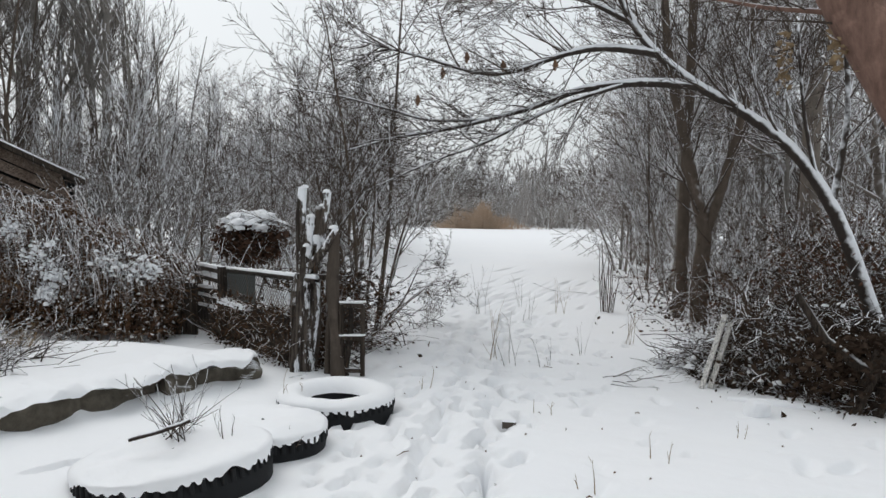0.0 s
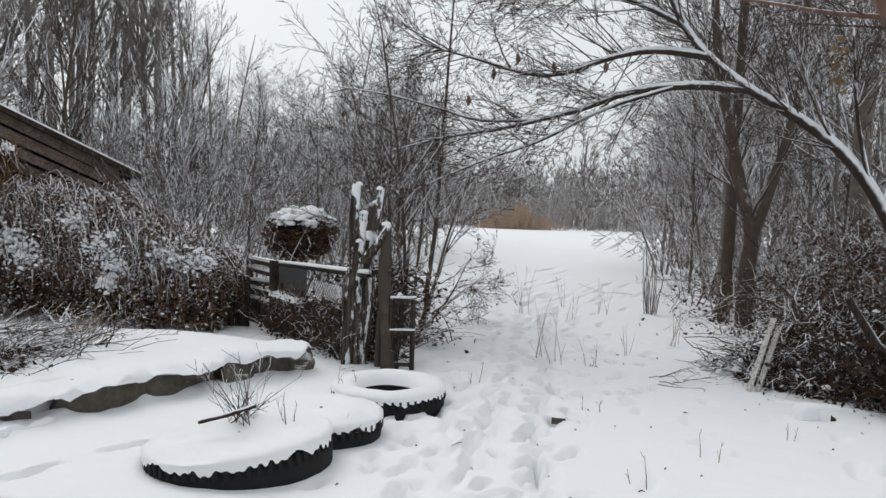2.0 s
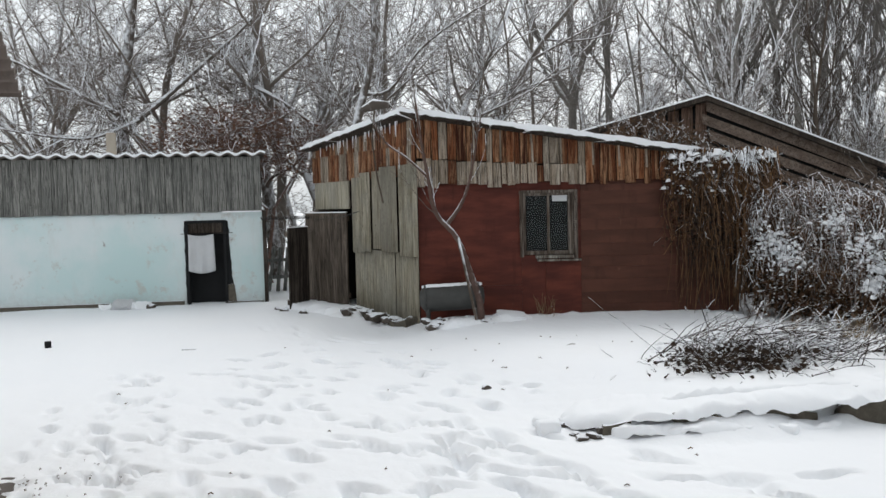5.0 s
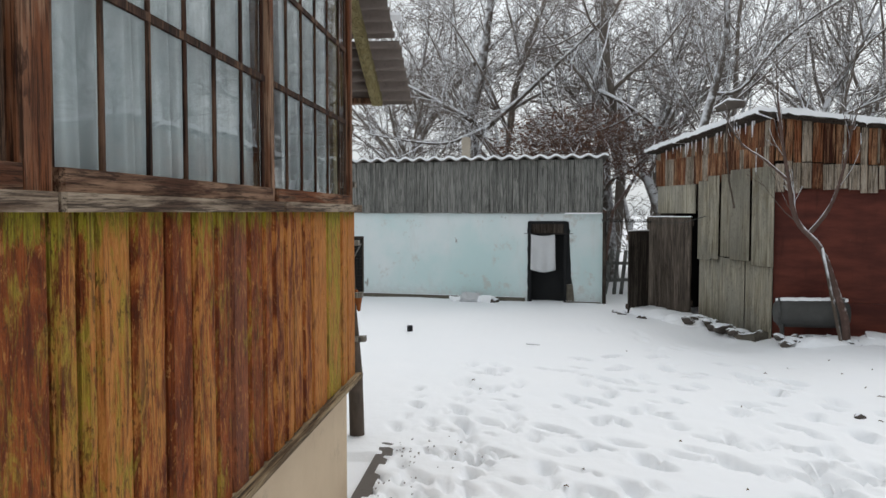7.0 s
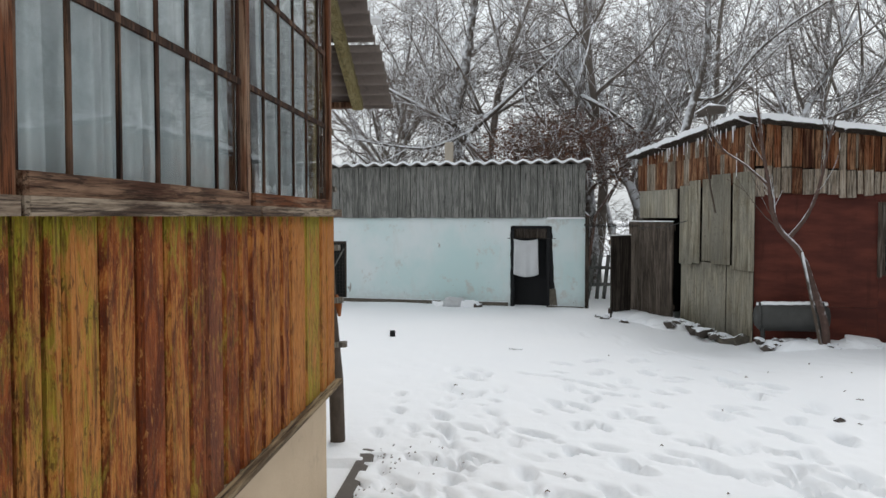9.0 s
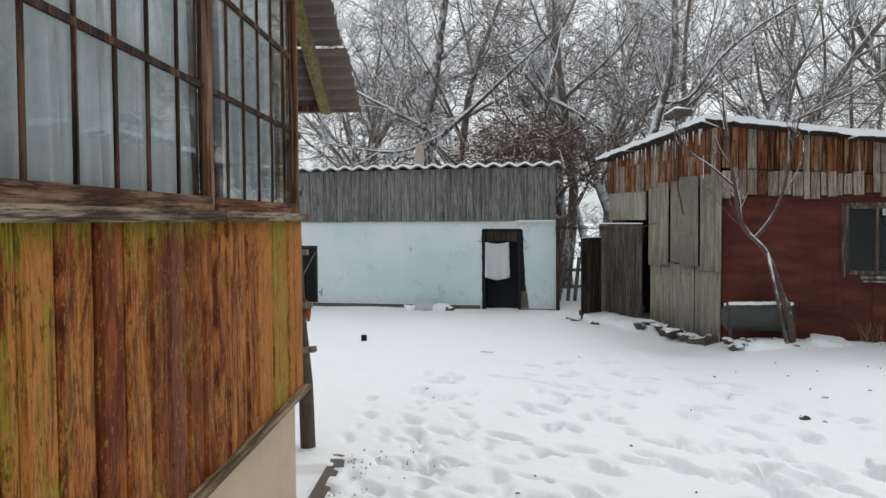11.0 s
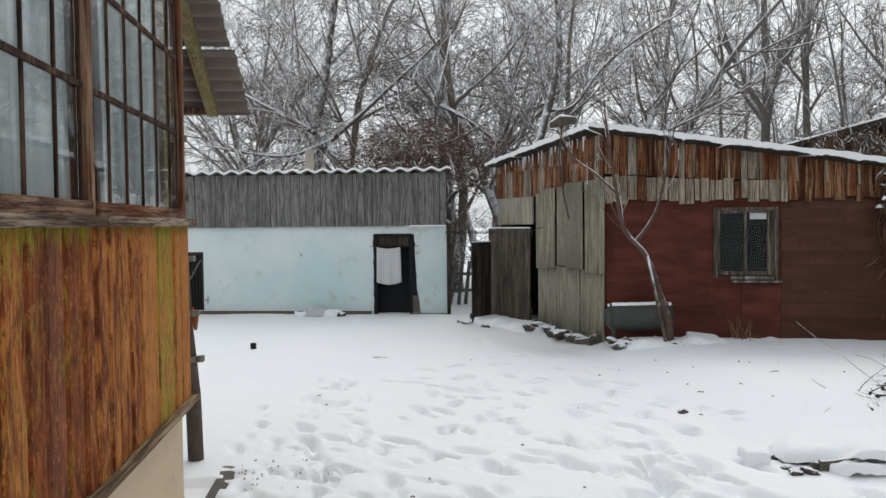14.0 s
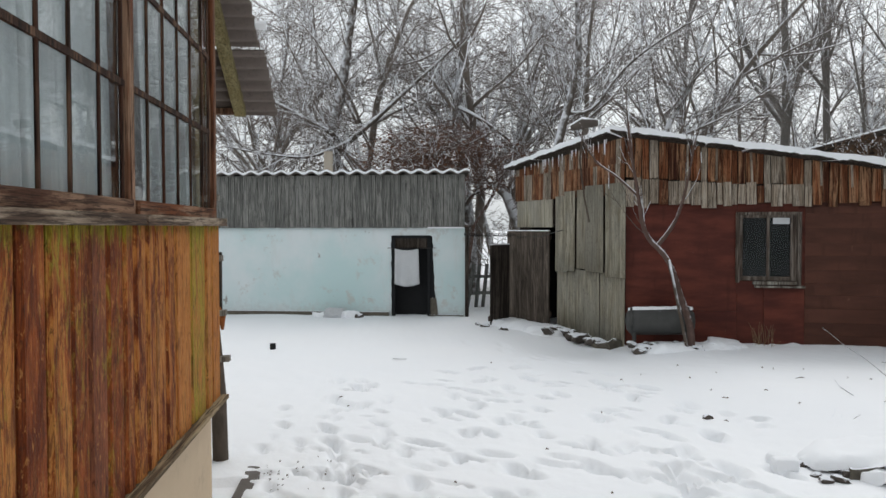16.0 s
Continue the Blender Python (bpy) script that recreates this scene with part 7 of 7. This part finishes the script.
build_twin_tree()
tree("gate_shrub", "slender bare shrub with arching stems behind the gate", 201, (-4.15, 9.7, 0), 3.6, 0.03, 7, kids=8, top=3, spread=48, up=0.12, bark=BARK, twig=NEARTWIG, wig=0.12, group="", minr=0.004, category="shrub", fan=0.28)
for seed, at, hh, rr in ((211, (-3.87, 8.95, 0), 4.6, 0.036), (212, (-4.02, 9.85, 0), 5.2, 0.040), (213, (-4.4, 9.6, 0), 4.8, 0.034)):
    tree("slender_tree", "slender dark young tree behind the gate posts", seed, at, hh, rr, kids=16, top=2, spread=55, up=0.16, bark=BARK, twig=NEARTWIG, wig=0.05, group="slender trees by the gate", minr=0.004, ratio=0.34, thin_from=1)
e = tree("arching_shrub", "low shrub with drooping arched twigs", 202, (-4.25, 9.9, 0), 1.6, 0.020, 6, kids=7, top=3, spread=55, up=-0.10, bark=BARK, twig=NEARTWIG, wig=0.10, group="", minr=0.004, category="shrub", fan=0.9)
rng = random.Random(6)
e = thing("dead_stems", "cluster of dead upright stems at the field edge", "stems", "", "stuff", at=(-1.62, 13.3, 0))
for k in range(15):
    x, y, h = rng.gauss(0, 0.13), rng.gauss(0, 0.10), rng.uniform(0.35, 1.15)
    child("stem", Mesh().tube([(x * 0.6, y, -0.05), (x + rng.gauss(0, 0.02), y, h * 0.5), (x + rng.gauss(0, 0.06), y, h)], [0.008, 0.007, 0.004], 5), (TWIG, NEARTWIG)[k % 2], e)



def build_round_bush():
    rng = random.Random(88)
    e = thing("round_bush", "rounded bush with a thick cap of snow", "bush", "", "stuff", at=(-6.15, 10.25, 0))
    def ball(rng):
        v = Vector((rng.gauss(0, 1), rng.gauss(0, 1), rng.gauss(0, 1))).normalized() * rng.random() ** 0.4
        return (-6.15 + 0.56 * v.x, 10.25 + 0.5 * v.y), 1.10 + 0.37 * v.z
    def cap(rng):
        v = Vector((rng.gauss(0, 1), rng.gauss(0, 1), abs(rng.gauss(0, 1)) + 0.8)).normalized()
        return (-6.15 + 0.50 * v.x, 10.25 + 0.46 * v.y), 1.12 + 0.36 * v.z
    m = Mesh()
    tangle(rng, m, 340, ball, 0.3, 0.006, 0.2, 0.3)
    for k in range(7):
        m.tube([(-6.15 + rng.gauss(0, 0.1), 10.25, -0.05), (-6.15 + rng.gauss(0, 0.12), 10.25, 0.6), (-6.15 + rng.gauss(0, 0.2), 10.25, 1.1)], [0.02, 0.018, 0.012], 5)
    part("twigs", m, TWIG, e)
    part("leaves", leaves(rng, 1500, ball, 0.038), RUSSETLEAF, e)
    part("dark_leaves", leaves(rng, 900, ball, 0.04), DARKLEAF, e)
    part("snow_cap", lumps(rng, 80, cap, 0.085), SNOW, e, "thick snow cap", True)
    part("snow_flakes", leaves(rng, 700, cap, 0.04), SNOW, e)


build_round_bush()


def undergrowth(seed, c, rx, ry, high, n, label, nl=1500):
    """A low dark thicket of dead stems and leaves, dense shade painted in."""
    rng = random.Random(seed)
    e = thing("undergrowth", label, "undergrowth", "dead undergrowth", "stuff", at=(c[0], c[1], 0))

    def place(rng):
        return (c[0] + rng.gauss(0, rx * 0.5), c[1] + rng.gauss(0, ry * 0.5)), high * rng.random() ** 1.4
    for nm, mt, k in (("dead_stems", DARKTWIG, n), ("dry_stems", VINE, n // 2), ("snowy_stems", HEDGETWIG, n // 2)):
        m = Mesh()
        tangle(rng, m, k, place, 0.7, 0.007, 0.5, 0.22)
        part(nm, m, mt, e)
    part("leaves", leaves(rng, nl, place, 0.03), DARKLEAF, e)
    part("brown_leaves", leaves(rng, nl // 2, place, 0.03), RUSSETLEAF, e)


undergrowth(131, (1.6, 10.5), 1.1, 0.8, 1.3, 320, "dark dead undergrowth behind the branch heap", 3000)
undergrowth(132, (0.7, 11.8), 1.4, 0.9, 0.8, 220, "dead undergrowth round the tree trunks")
undergrowth(133, (1.7, 12.9), 1.3, 1.2, 1.6, 320, "dark dead undergrowth under the large trees", 3000)
undergrowth(134, (-4.2, 8.75), 0.8, 0.35, 0.85, 300, "dark dead growth behind the fence", 1800)
undergrowth(135, (-3.6, 7.75), 0.25, 0.25, 0.7, 60, "dark dead growth between the gate posts", 500)
undergrowth(136, (-0.1, 13.6), 1.0, 1.0, 0.7, 120, "dead undergrowth at the field edge", 500)
rng = random.Random(141)
e = thing("broad_tree", "straight grey-brown tree trunk behind the branch heap", "tree", at=(1.34, 14.1, 0))
t, c = Mesh(), Mesh()
BT = (1.34, 14.1)
limb(t, rng, [(BT[0], BT[1], -0.1), (BT[0] - 0.02, BT[1], 1.2), (BT[0] - 0.05, BT[1], 3.0), (BT[0] + 0.1, BT[1], 5.0), (BT[0] + 0.15, BT[1], 9.0)], 0.17, 0.09, 12, c, 30, 2.0, 0.016, 3, 5, 0.15, 55, 0.35)
part("trunk", t, bark_material("broad_trunk_bark", (0.07, 0.06, 0.052), (0.24, 0.205, 0.175), 0.5, 0.9), e, "", True)
part("crown", c, TWIG, e)


def build_sprawling_trees():
    """Two old trees behind the outbuilding with long snow-lined boughs."""
    rng = random.Random(120)
    bark = bark_material("snow_lined_bough", (0.055, 0.045, 0.038), (0.15, 0.125, 0.105), -0.1, 0.3)
    e = thing("sprawling_tree", "old tree with long snow-lined boughs behind the outbuilding", "tree", "old yard trees", at=(-18.9, 0.2, 0))
    t, c = Mesh(), Mesh()
    limb(t, rng, [(-18.9, 0.0, -0.1), (-18.75, -0.6, 1.8), (-18.62, -0.96, 3.4), (-18.64, -0.74, 4.7), (-18.65, -0.55, 6.1), (-18.6, -0.3, 7.6)], 0.17, 0.07, 9, c, 26, 1.8, 0.018, 3, 5, 0.1, 60, 0.45, tip=0.0056)
    limb(t, rng, [(-18.3, 2.3, 6.2), (-18.12, 1.5, 5.33), (-18.15, 0.87, 4.76), (-18.16, 0.18, 4.12), (-18.15, -0.36, 3.65), (-18.4, -0.8, 3.3)], 0.03, 0.075, 7, c, 26, 1.3, 0.014, 3, 5, 0.05, 60, 0.05, tip=0.0056)
    limb(t, rng, [(-18.5, -0.8, 3.55), (-18.11, -1.07, 3.72), (-18.01, -2.06, 4.24), (-17.9, -2.9, 4.67), (-17.7, -3.9, 4.9)], 0.07, 0.02, 7, c, 28, 1.3, 0.013, 3, 5, 0.0, 60, 0.1, tip=0.0056)
    limb(t, rng, [(-18.3, -0.4, 3.6), (-17.93, -0.86, 3.32), (-17.88, -1.49, 3.1), (-17.8, -2.3, 3.15), (-17.6, -3.2, 3.3)], 0.055, 0.015, 7, c, 24, 1.1, 0.012, 3, 5, -0.03, 60, 0.1, tip=0.0056)
    part("trunk", t, bark, e, "", True)
    part("crown", c, SNOWTWIG, e)
    e = thing("sprawling_tree", "old tree with long snow-lined boughs between the buildings", "tree", "old yard trees", at=(-18.57, 2.3, 0))
    t, c = Mesh(), Mesh()
    limb(t, rng, [(-18.57, 2.3, -0.1), (-18.57, 2.16, 1.67), (-18.58, 2.04, 2.83), (-18.59, 1.89, 4.22), (-18.58, 2.02, 5.44), (-18.56, 2.2, 7.5)], 0.16, 0.07, 9, c, 22, 1.6, 0.016, 3, 5, 0.1, 60, 0.5, tip=0.0056)
    limb(t, rng, [(-18.5, 1.95, 4.3), (-17.9, 2.2, 4.05), (-17.8, 2.67, 3.73), (-17.75, 3.05, 3.41), (-17.71, 3.3, 2.95), (-17.6, 3.5, 2.5)], 0.06, 0.012, 7, c, 24, 1.0, 0.011, 3, 5, -0.03, 60, 0.1, tip=0.0056)
    limb(t, rng, [(-17.8, 2.66, 3.74), (-17.65, 2.3, 3.5), (-17.69, 1.86, 3.33), (-17.73, 1.2, 3.12), (-17.7, 0.6, 3.0)], 0.035, 0.010, 6, c, 18, 0.9, 0.010, 3, 5, -0.03, 60, 0.1, tip=0.0056)
    limb(t, rng, [(-18.5, 2.1, 2.1), (-17.87, 2.2, 2.3), (-17.81, 2.63, 2.53), (-17.75, 3.03, 2.93), (-17.6, 3.6, 3.5)], 0.05, 0.012, 6, c, 18, 1.0, 0.010, 3, 5, 0.05, 60, 0.2, tip=0.0056)
    part("trunk", t, bark, e, "", True)
    part("crown", c, SNOWTWIG, e)
    e = thing("sprawling_tree", "old tree with crooked snow-lined boughs behind the shed", "tree", "old yard trees", at=(-16.4, 3.5, 0))
    t, c = Mesh(), Mesh()
    limb(t, rng, [(-16.4, 3.4, -0.1), (-16.35, 3.5, 1.6), (-16.3, 3.71, 3.12), (-16.24, 3.96, 4.15), (-16.2, 4.13, 5.04), (-16.22, 4.08, 6.6)], 0.12, 0.05, 9, c, 24, 1.4, 0.014, 3, 5, 0.1, 60, 0.5, tip=0.0056)
    limb(t, rng, [(-16.28, 3.85, 3.9), (-16.14, 4.39, 3.95), (-15.97, 4.99, 4.73), (-15.74, 5.72, 5.31), (-15.6, 6.6, 5.8)], 0.05, 0.015, 7, c, 24, 1.2, 0.012, 3, 5, 0.05, 60, 0.1, tip=0.0056)
    part("trunk", t, bark, e, "", True)
    part("crown", c, SNOWTWIG, e)


build_sprawling_trees()


# ---------------------------------------------------------------- the wood
def spot(yaw, dist):
    a = radians(yaw)
    return (-dist * math.sin(a), dist * math.cos(a) + 0.3)


def build_wood():
    rng = random.Random(404)
    tall = [
        tree("poplar_tree", "tall bare grey poplar in the wood", 301, (*spot(52, 24), 0), 12.5, 0.20, 1, kids=13, top=3, spread=42, up=0.35, wig=0.035, bark=PALE_BARK, twig=FAR_TWIG, minr=0.0085, ratio=0.42),
        tree("poplar_tree", "tall bare grey poplar in the wood", 302, (*spot(41.5, 21), 0), 12.0, 0.17, 1, kids=13, top=3, spread=38, up=0.4, wig=0.03, bark=PALE_BARK, twig=FAR_TWIG, minr=0.0085, ratio=0.42),
        tree("bare_tree", "bare spreading tree with fine snowy twigs", 303, (*spot(84, 20.5), 0), 9.5, 0.20, 1, lean=(0.1, 0.1), kids=14, top=3, spread=55, up=0.15, bark=WOODBARK, twig=SNOWTWIG, minr=0.0065, ratio=0.5, wig=0.09),
        tree("bare_tree", "bare spreading tree with fine snowy twigs", 304, (*spot(81.5, 21.5), 0), 8.5, 0.14, 2, kids=12, top=3, spread=50, up=0.2, bark=WOODBARK, twig=SNOWTWIG, minr=0.0065, ratio=0.5, wig=0.09),
        tree("bare_tree", "bare many-stemmed tree with fine snowy twigs", 305, (*spot(33, 20), 0), 6.0, 0.09, 4, kids=9, top=3, spread=42, up=0.28, bark=WOODBARK, twig=SNOWTWIG, minr=0.007, ratio=0.5),
    ]
    low = [
        tree("thicket_shrub", "dense bare thicket shrub", 311, (*spot(46, 14.5), 0), 2.6, 0.026, 6, kids=6, top=3, spread=62, up=0.08, wig=0.13, bark=WOODBARK, twig=SNOWTWIG, minr=0.0055, category="shrub", group="shrubs of the wood", fan=0.6),
        tree("thicket_shrub", "dense bare thicket shrub", 312, (*spot(38, 15), 0), 3.4, 0.03, 5, kids=6, top=3, spread=56, up=0.14, wig=0.11, bark=WOODBARK, twig=TWIG, minr=0.006, category="shrub", group="shrubs of the wood", fan=0.45),
    ]
    thin = [
        tree("sapling", "slender dark sapling standing in the wood", 331, (*spot(47, 17), 0), 7.5, 0.055, 1, kids=22, top=2, spread=40, up=0.3, wig=0.03, bark=BARK, twig=NEARTWIG, minr=0.006, ratio=0.24, group="saplings of the wood", thin_from=1),
        tree("sapling", "slender grey sapling standing in the wood", 332, (*spot(58, 22), 0), 8.5, 0.075, 1, kids=20, top=2, spread=46, up=0.25, wig=0.035, bark=PALE_BARK, twig=SNOWTWIG, minr=0.007, ratio=0.27, group="saplings of the wood", thin_from=1),
        tree("young_tree_clump", "clump of thin upright dark stems", 333, (*spot(40, 18), 0), 5.5, 0.035, 5, kids=12, top=2, spread=38, up=0.22, wig=0.06, bark=BARK, twig=NEARTWIG, minr=0.006, ratio=0.3, group="saplings of the wood", fan=0.16, thin_from=1),
    ]
    far = [
        tree("distant_tree", "bare tree far beyond the field, haze put into its grey", 321, (*spot(12, 72), 0), 11, 0.22, 1, kids=7, top=3, spread=38, up=0.35, bark=FAR_TWIG, twig=FAR_TWIG, minr=0.03, group="distant trees", ratio=0.42),
        tree("distant_tree", "bare tree far beyond the field, haze put into its grey", 322, (*spot(17, 70), 0), 6, 0.12, 5, kids=6, top=3, spread=42, up=0.3, bark=FAR_TWIG, twig=FAR_TWIG, minr=0.03, group="distant trees", fan=0.4),
    ]

    tops = {}
    for src in tall + low + far + thin:
        tops[src.name] = max(v.co.z for ch in src.children for v in ch.data.vertices)

    def skyline(yaw):
        """How many degrees the crowns rise over the eye, by compass angle."""
        return float(np.interp(yaw, (-12, 6, 9, 11, 18, 21, 24, 26, 29, 30.5, 35, 38, 40, 44), (30, 30, 12, 5.2, 5.5, 6.5, 10, 12.6, 12.4, 10.3, 10.2, 12.5, 18, 30)))

    def limited(src, yaw, dist, s):
        high = 1.6 + dist * math.tan(radians(skyline(yaw) * rng.uniform(0.86, 1.0)))
        return min(s, high / tops[src.name])

    for src, yaw, dist in ((tall[4], 33, 20),):
        src.matrix_basis = src.matrix_basis @ Matrix.Diagonal((*[limited(src, yaw, dist, 1.0)] * 3, 1))

    def put(src, yaw, dist, s, sz=None):
        x, y = spot(yaw, dist)
        s = limited(src, yaw, dist, s)
        copy_thing(src, pose(x, y, 0, 0, 0, rng.uniform(0, 360)) @ Matrix.Diagonal((s, s, sz or s, 1)))

    # behind the sheds
    for yaw, dist, k, s in ((93, 21, 2, 0.95), (87, 23, 4, 1.2), (79, 19, 2, 1.05), (76, 26, 0, 1.05), (74, 20, 3, 1.0), (71.5, 23, 2, 1.1), (69, 28, 1, 1.1), (66, 32, 3, 1.15), (63.5, 29, 3, 1.1), (63, 25, 0, 1.0), (60, 27, 1, 1.1), (57, 27, 4, 1.1), (53.6, 22, 0, 1.3), (97, 24, 3, 1.1), (101, 22, 2, 1.0), (106, 25, 0, 1.0), (55.5, 31, 3, 1.2), (49.5, 24, 0, 1.2), (46.5, 27, 1, 1.25), (51.5, 33, 2, 1.2), ):
        put(tall[k], yaw, dist, s * rng.uniform(0.92, 1.08))
    for yaw in range(58, 108, 8):
        put(low[rng.randrange(2)], yaw + rng.uniform(-2, 2), rng.uniform(18.5, 24), rng.uniform(1.0, 1.5))
    # behind the hedge, left of the field
    for yaw, dist, k, s in ((53, 19, 4, 1.0), (48, 21, 1, 1.0), (47, 33, 1, 1.1), (45, 24, 0, 0.95), (43.5, 18, 4, 0.95), (39.5, 26, 1, 0.9), (38, 20, 4, 0.9), (36, 27, 3, 0.75), (34, 31, 4, 1.0), (31, 26, 4, 0.95), (29.5, 20, 4, 0.75), (28, 31, 3, 0.8), (26, 26, 4, 0.9), (25, 36, 3, 0.9), (24.0, 30, 4, 1.0), (41, 36, 0, 1.0), (37, 40, 3, 1.0), (32, 42, 3, 0.95), (44, 42, 1, 1.1), (27, 45, 3, 1.0), (23, 42, 4, 1.1)):
        put(tall[k], yaw, dist, s * rng.uniform(0.95, 1.05))
    for yaw, dist, k in ((42.5, 23, 1), (44.2, 29, 0), (46.2, 22, 1)):
        put(tall[k], yaw, dist, rng.uniform(0.9, 1.15))
    for yaw, dist, s in ((55, 16, 0.9), (51, 15.5, 1.0), (49, 18, 1.1), (47, 13.5, 0.8), (44, 15.5, 1.0), (42, 18, 1.1), (41, 14, 0.8), (37, 17, 1.0), (35, 15.5, 0.8), (33, 18, 1.0), (31, 16.5, 0.8), (29, 19, 0.9), (27.5, 22, 1.0), (25.5, 26, 1.0), (30, 24, 1.1), (35, 23, 1.2), (40, 23, 1.2), (45, 28, 1.3), (50, 23, 1.2), (24, 34, 1.2), (26, 31, 1.2), (34, 28, 1.3), (38, 30, 1.4)):
        put(low[rng.randrange(2)], yaw, dist, s)
    # right of the field
    for yaw, dist, k, s in ((3.5, 17, 4, 0.9), (0.5, 20, 3, 0.9), (-2.5, 19, 0, 0.95), (-5, 19, 1, 1.0), (-8, 16, 3, 1.0), (-4.2, 24, 0, 1.0), (2, 22, 2, 0.95), (5, 25, 4, 1.1), (-1, 28, 1, 1.0), (6.2, 33, 3, 1.0), (-9.5, 22, 0, 1.0), (-7, 29, 2, 1.0), (4, 38, 0, 0.9), (-12, 17, 3, 1.0), (1, 34, 3, 1.0), (7.5, 44, 4, 1.1)):
        put(tall[k], yaw, dist, s)
    for yaw, dist, s in ((4.5, 14.6, 0.6), (2.5, 13.6, 0.5), (-2.2, 14.2, 0.5), (-4.5, 12.5, 0.5), (-7, 12, 0.55), (-3, 16.5, 1.0), (1.5, 18.5, 1.0), (5.2, 20, 0.95), (-6, 20, 1.2), (3.2, 26, 1.2), (6.6, 28, 1.1), (-1, 22, 1.1), (-10, 14, 1.0), (7, 36, 1.2), (-3.5, 11.4, 0.4), (-6.2, 10.9, 0.45), (-9, 11.5, 0.6), (0.2, 14.6, 0.5), (-2.2, 18.5, 1.1), (-8, 17, 1.2)):
        put(low[rng.randrange(2)], yaw, dist, s)
    # beyond the field
    for k in range(36):
        yaw = 4 + 24 * (k + rng.random()) / 36
        put(far[rng.randrange(2) if k % 3 else 1], yaw, rng.uniform(66, 96), rng.uniform(0.7, 1.05))
    for k in range(12):
        put(low[1], 5 + 21 * (k + rng.random()) / 12, rng.uniform(58, 66), rng.uniform(0.7, 1.1))
    for k in range(13):
        put(low[1], 6 + 19 * (k + rng.random()) / 13, rng.uniform(68, 84), rng.uniform(1.2, 1.9))
    # saplings between the larger trees
    for k in range(30):
        put(thin[rng.randrange(3)], 23 + 33 * (k + rng.random()) / 30, rng.uniform(15.5, 27), rng.uniform(0.75, 1.25))
    for k in range(11):
        put(thin[1], 57 + 50 * (k + rng.random()) / 11, rng.uniform(24, 34), rng.uniform(0.8, 1.2))
    for k in range(22):
        put(thin[rng.randrange(3)], -9 + 16 * (k + rng.random()) / 22, rng.uniform(14.5, 27), rng.uniform(0.6, 1.2))
    # dense low growth that closes the view under the crowns
    for k in range(30):
        put(low[k % 2], 24 + 32 * (k + rng.random()) / 30, rng.uniform(19, 34), rng.uniform(1.0, 1.6))
    for k in range(16):
        put(low[k % 2], 58 + 48 * (k + rng.random()) / 16, rng.uniform(20, 30), rng.uniform(0.7, 1.0))
    for k in range(12):
        put(low[k % 2], -10 + 17 * (k + rng.random()) / 12, rng.uniform(17, 30), rng.uniform(1.1, 1.7))
    # grey brushwood along the far edge of the field, haze put into its colour
    m = Mesh()
    for k in range(1900):
        a, d2 = radians(rng.uniform(3, 29)), rng.uniform(64, 84)
        x, y = -d2 * math.sin(a), d2 * math.cos(a)
        h = rng.uniform(1.2, 4.6) * (0.75 + 0.3 * math.sin(a * 61) + 0.2 * math.sin(a * 143))
        lx, ly = rng.gauss(0, 0.14) * h, rng.gauss(0, 0.1) * h
        m.tube([(x, y, -0.1), (x + lx * 0.4, y + ly * 0.4, h * 0.5), (x + lx, y + ly, h)], [0.035, 0.028, 0.012], 3)
        for j in range(5):
            f = rng.uniform(0.3, 0.95)
            u = rng.gauss(0, 0.35) * h
            m.tube([(x + lx * f, y + ly * f, h * f), (x + lx * f + u * 0.6, y + ly * f, h * f + rng.uniform(0.25, 0.9))], [0.02, 0.010], 3)
    whole("far_brushwood", m, HAZETWIG, "brushwood along the far field edge, haze put into its pale grey", "brushwood", "", "stuff")
    # rusty growth behind the outbuilding
    e = thing("leafy_shrub", "tangled shrub still hung with rusty dead leaves", "shrub", at=(-17.6, 1.6, 0))

    def cloud(rng):
        v = Vector((rng.gauss(0, 1), rng.gauss(0, 1), rng.gauss(0, 1))).normalized() * rng.random() ** 0.45
        return (-17.6 + 0.9 * v.x, 1.5 + 2.1 * v.y), 3.0 + 0.85 * v.z - 0.12 * v.y * v.y
    m = Mesh()
    tangle(rng, m, 1500, cloud, 0.8, 0.009, 0.1, 0.25)
    for k in range(8):
        m.tube([(-17.6, 1.4 + 0.1 * k, -0.1), (-17.6 + rng.gauss(0, 0.2), 1.5 + rng.gauss(0, 0.5), 1.6), (-17.6 + rng.gauss(0, 0.4), 1.5 + rng.gauss(0, 1.2), 3.1)], [0.05, 0.04, 0.015], 6)
    tagged(part("twig_mass", m, REDTWIG, e), kind="stuff")
    part("leaves", leaves(rng, 1800, cloud, 0.038), BROWNLEAF, e)
    # reeds at the far end
    m = Mesh()
    for k in range(1100):
        x, y = rng.gauss(0, 1.5), rng.uniform(-1.2, 1.2)
        h = rng.uniform(0.35, 1.75) * math.exp(-(x / 2.9) ** 2) * (1 + 0.3 * math.sin(x * 3.1)) + 0.1
        m.tube([(x, y, -0.05), (x + rng.gauss(0, 0.12), y, h * 0.6), (x + rng.gauss(0, 0.25), y, h)], [0.022, 0.02, 0.012], 3)
    whole("reeds", m, REED, "orange-brown dry reeds at the end of the field", "reeds", "", "stuff", at=pose(*spot(17.2, 61), 0, 0, 0, 15))


build_wood()
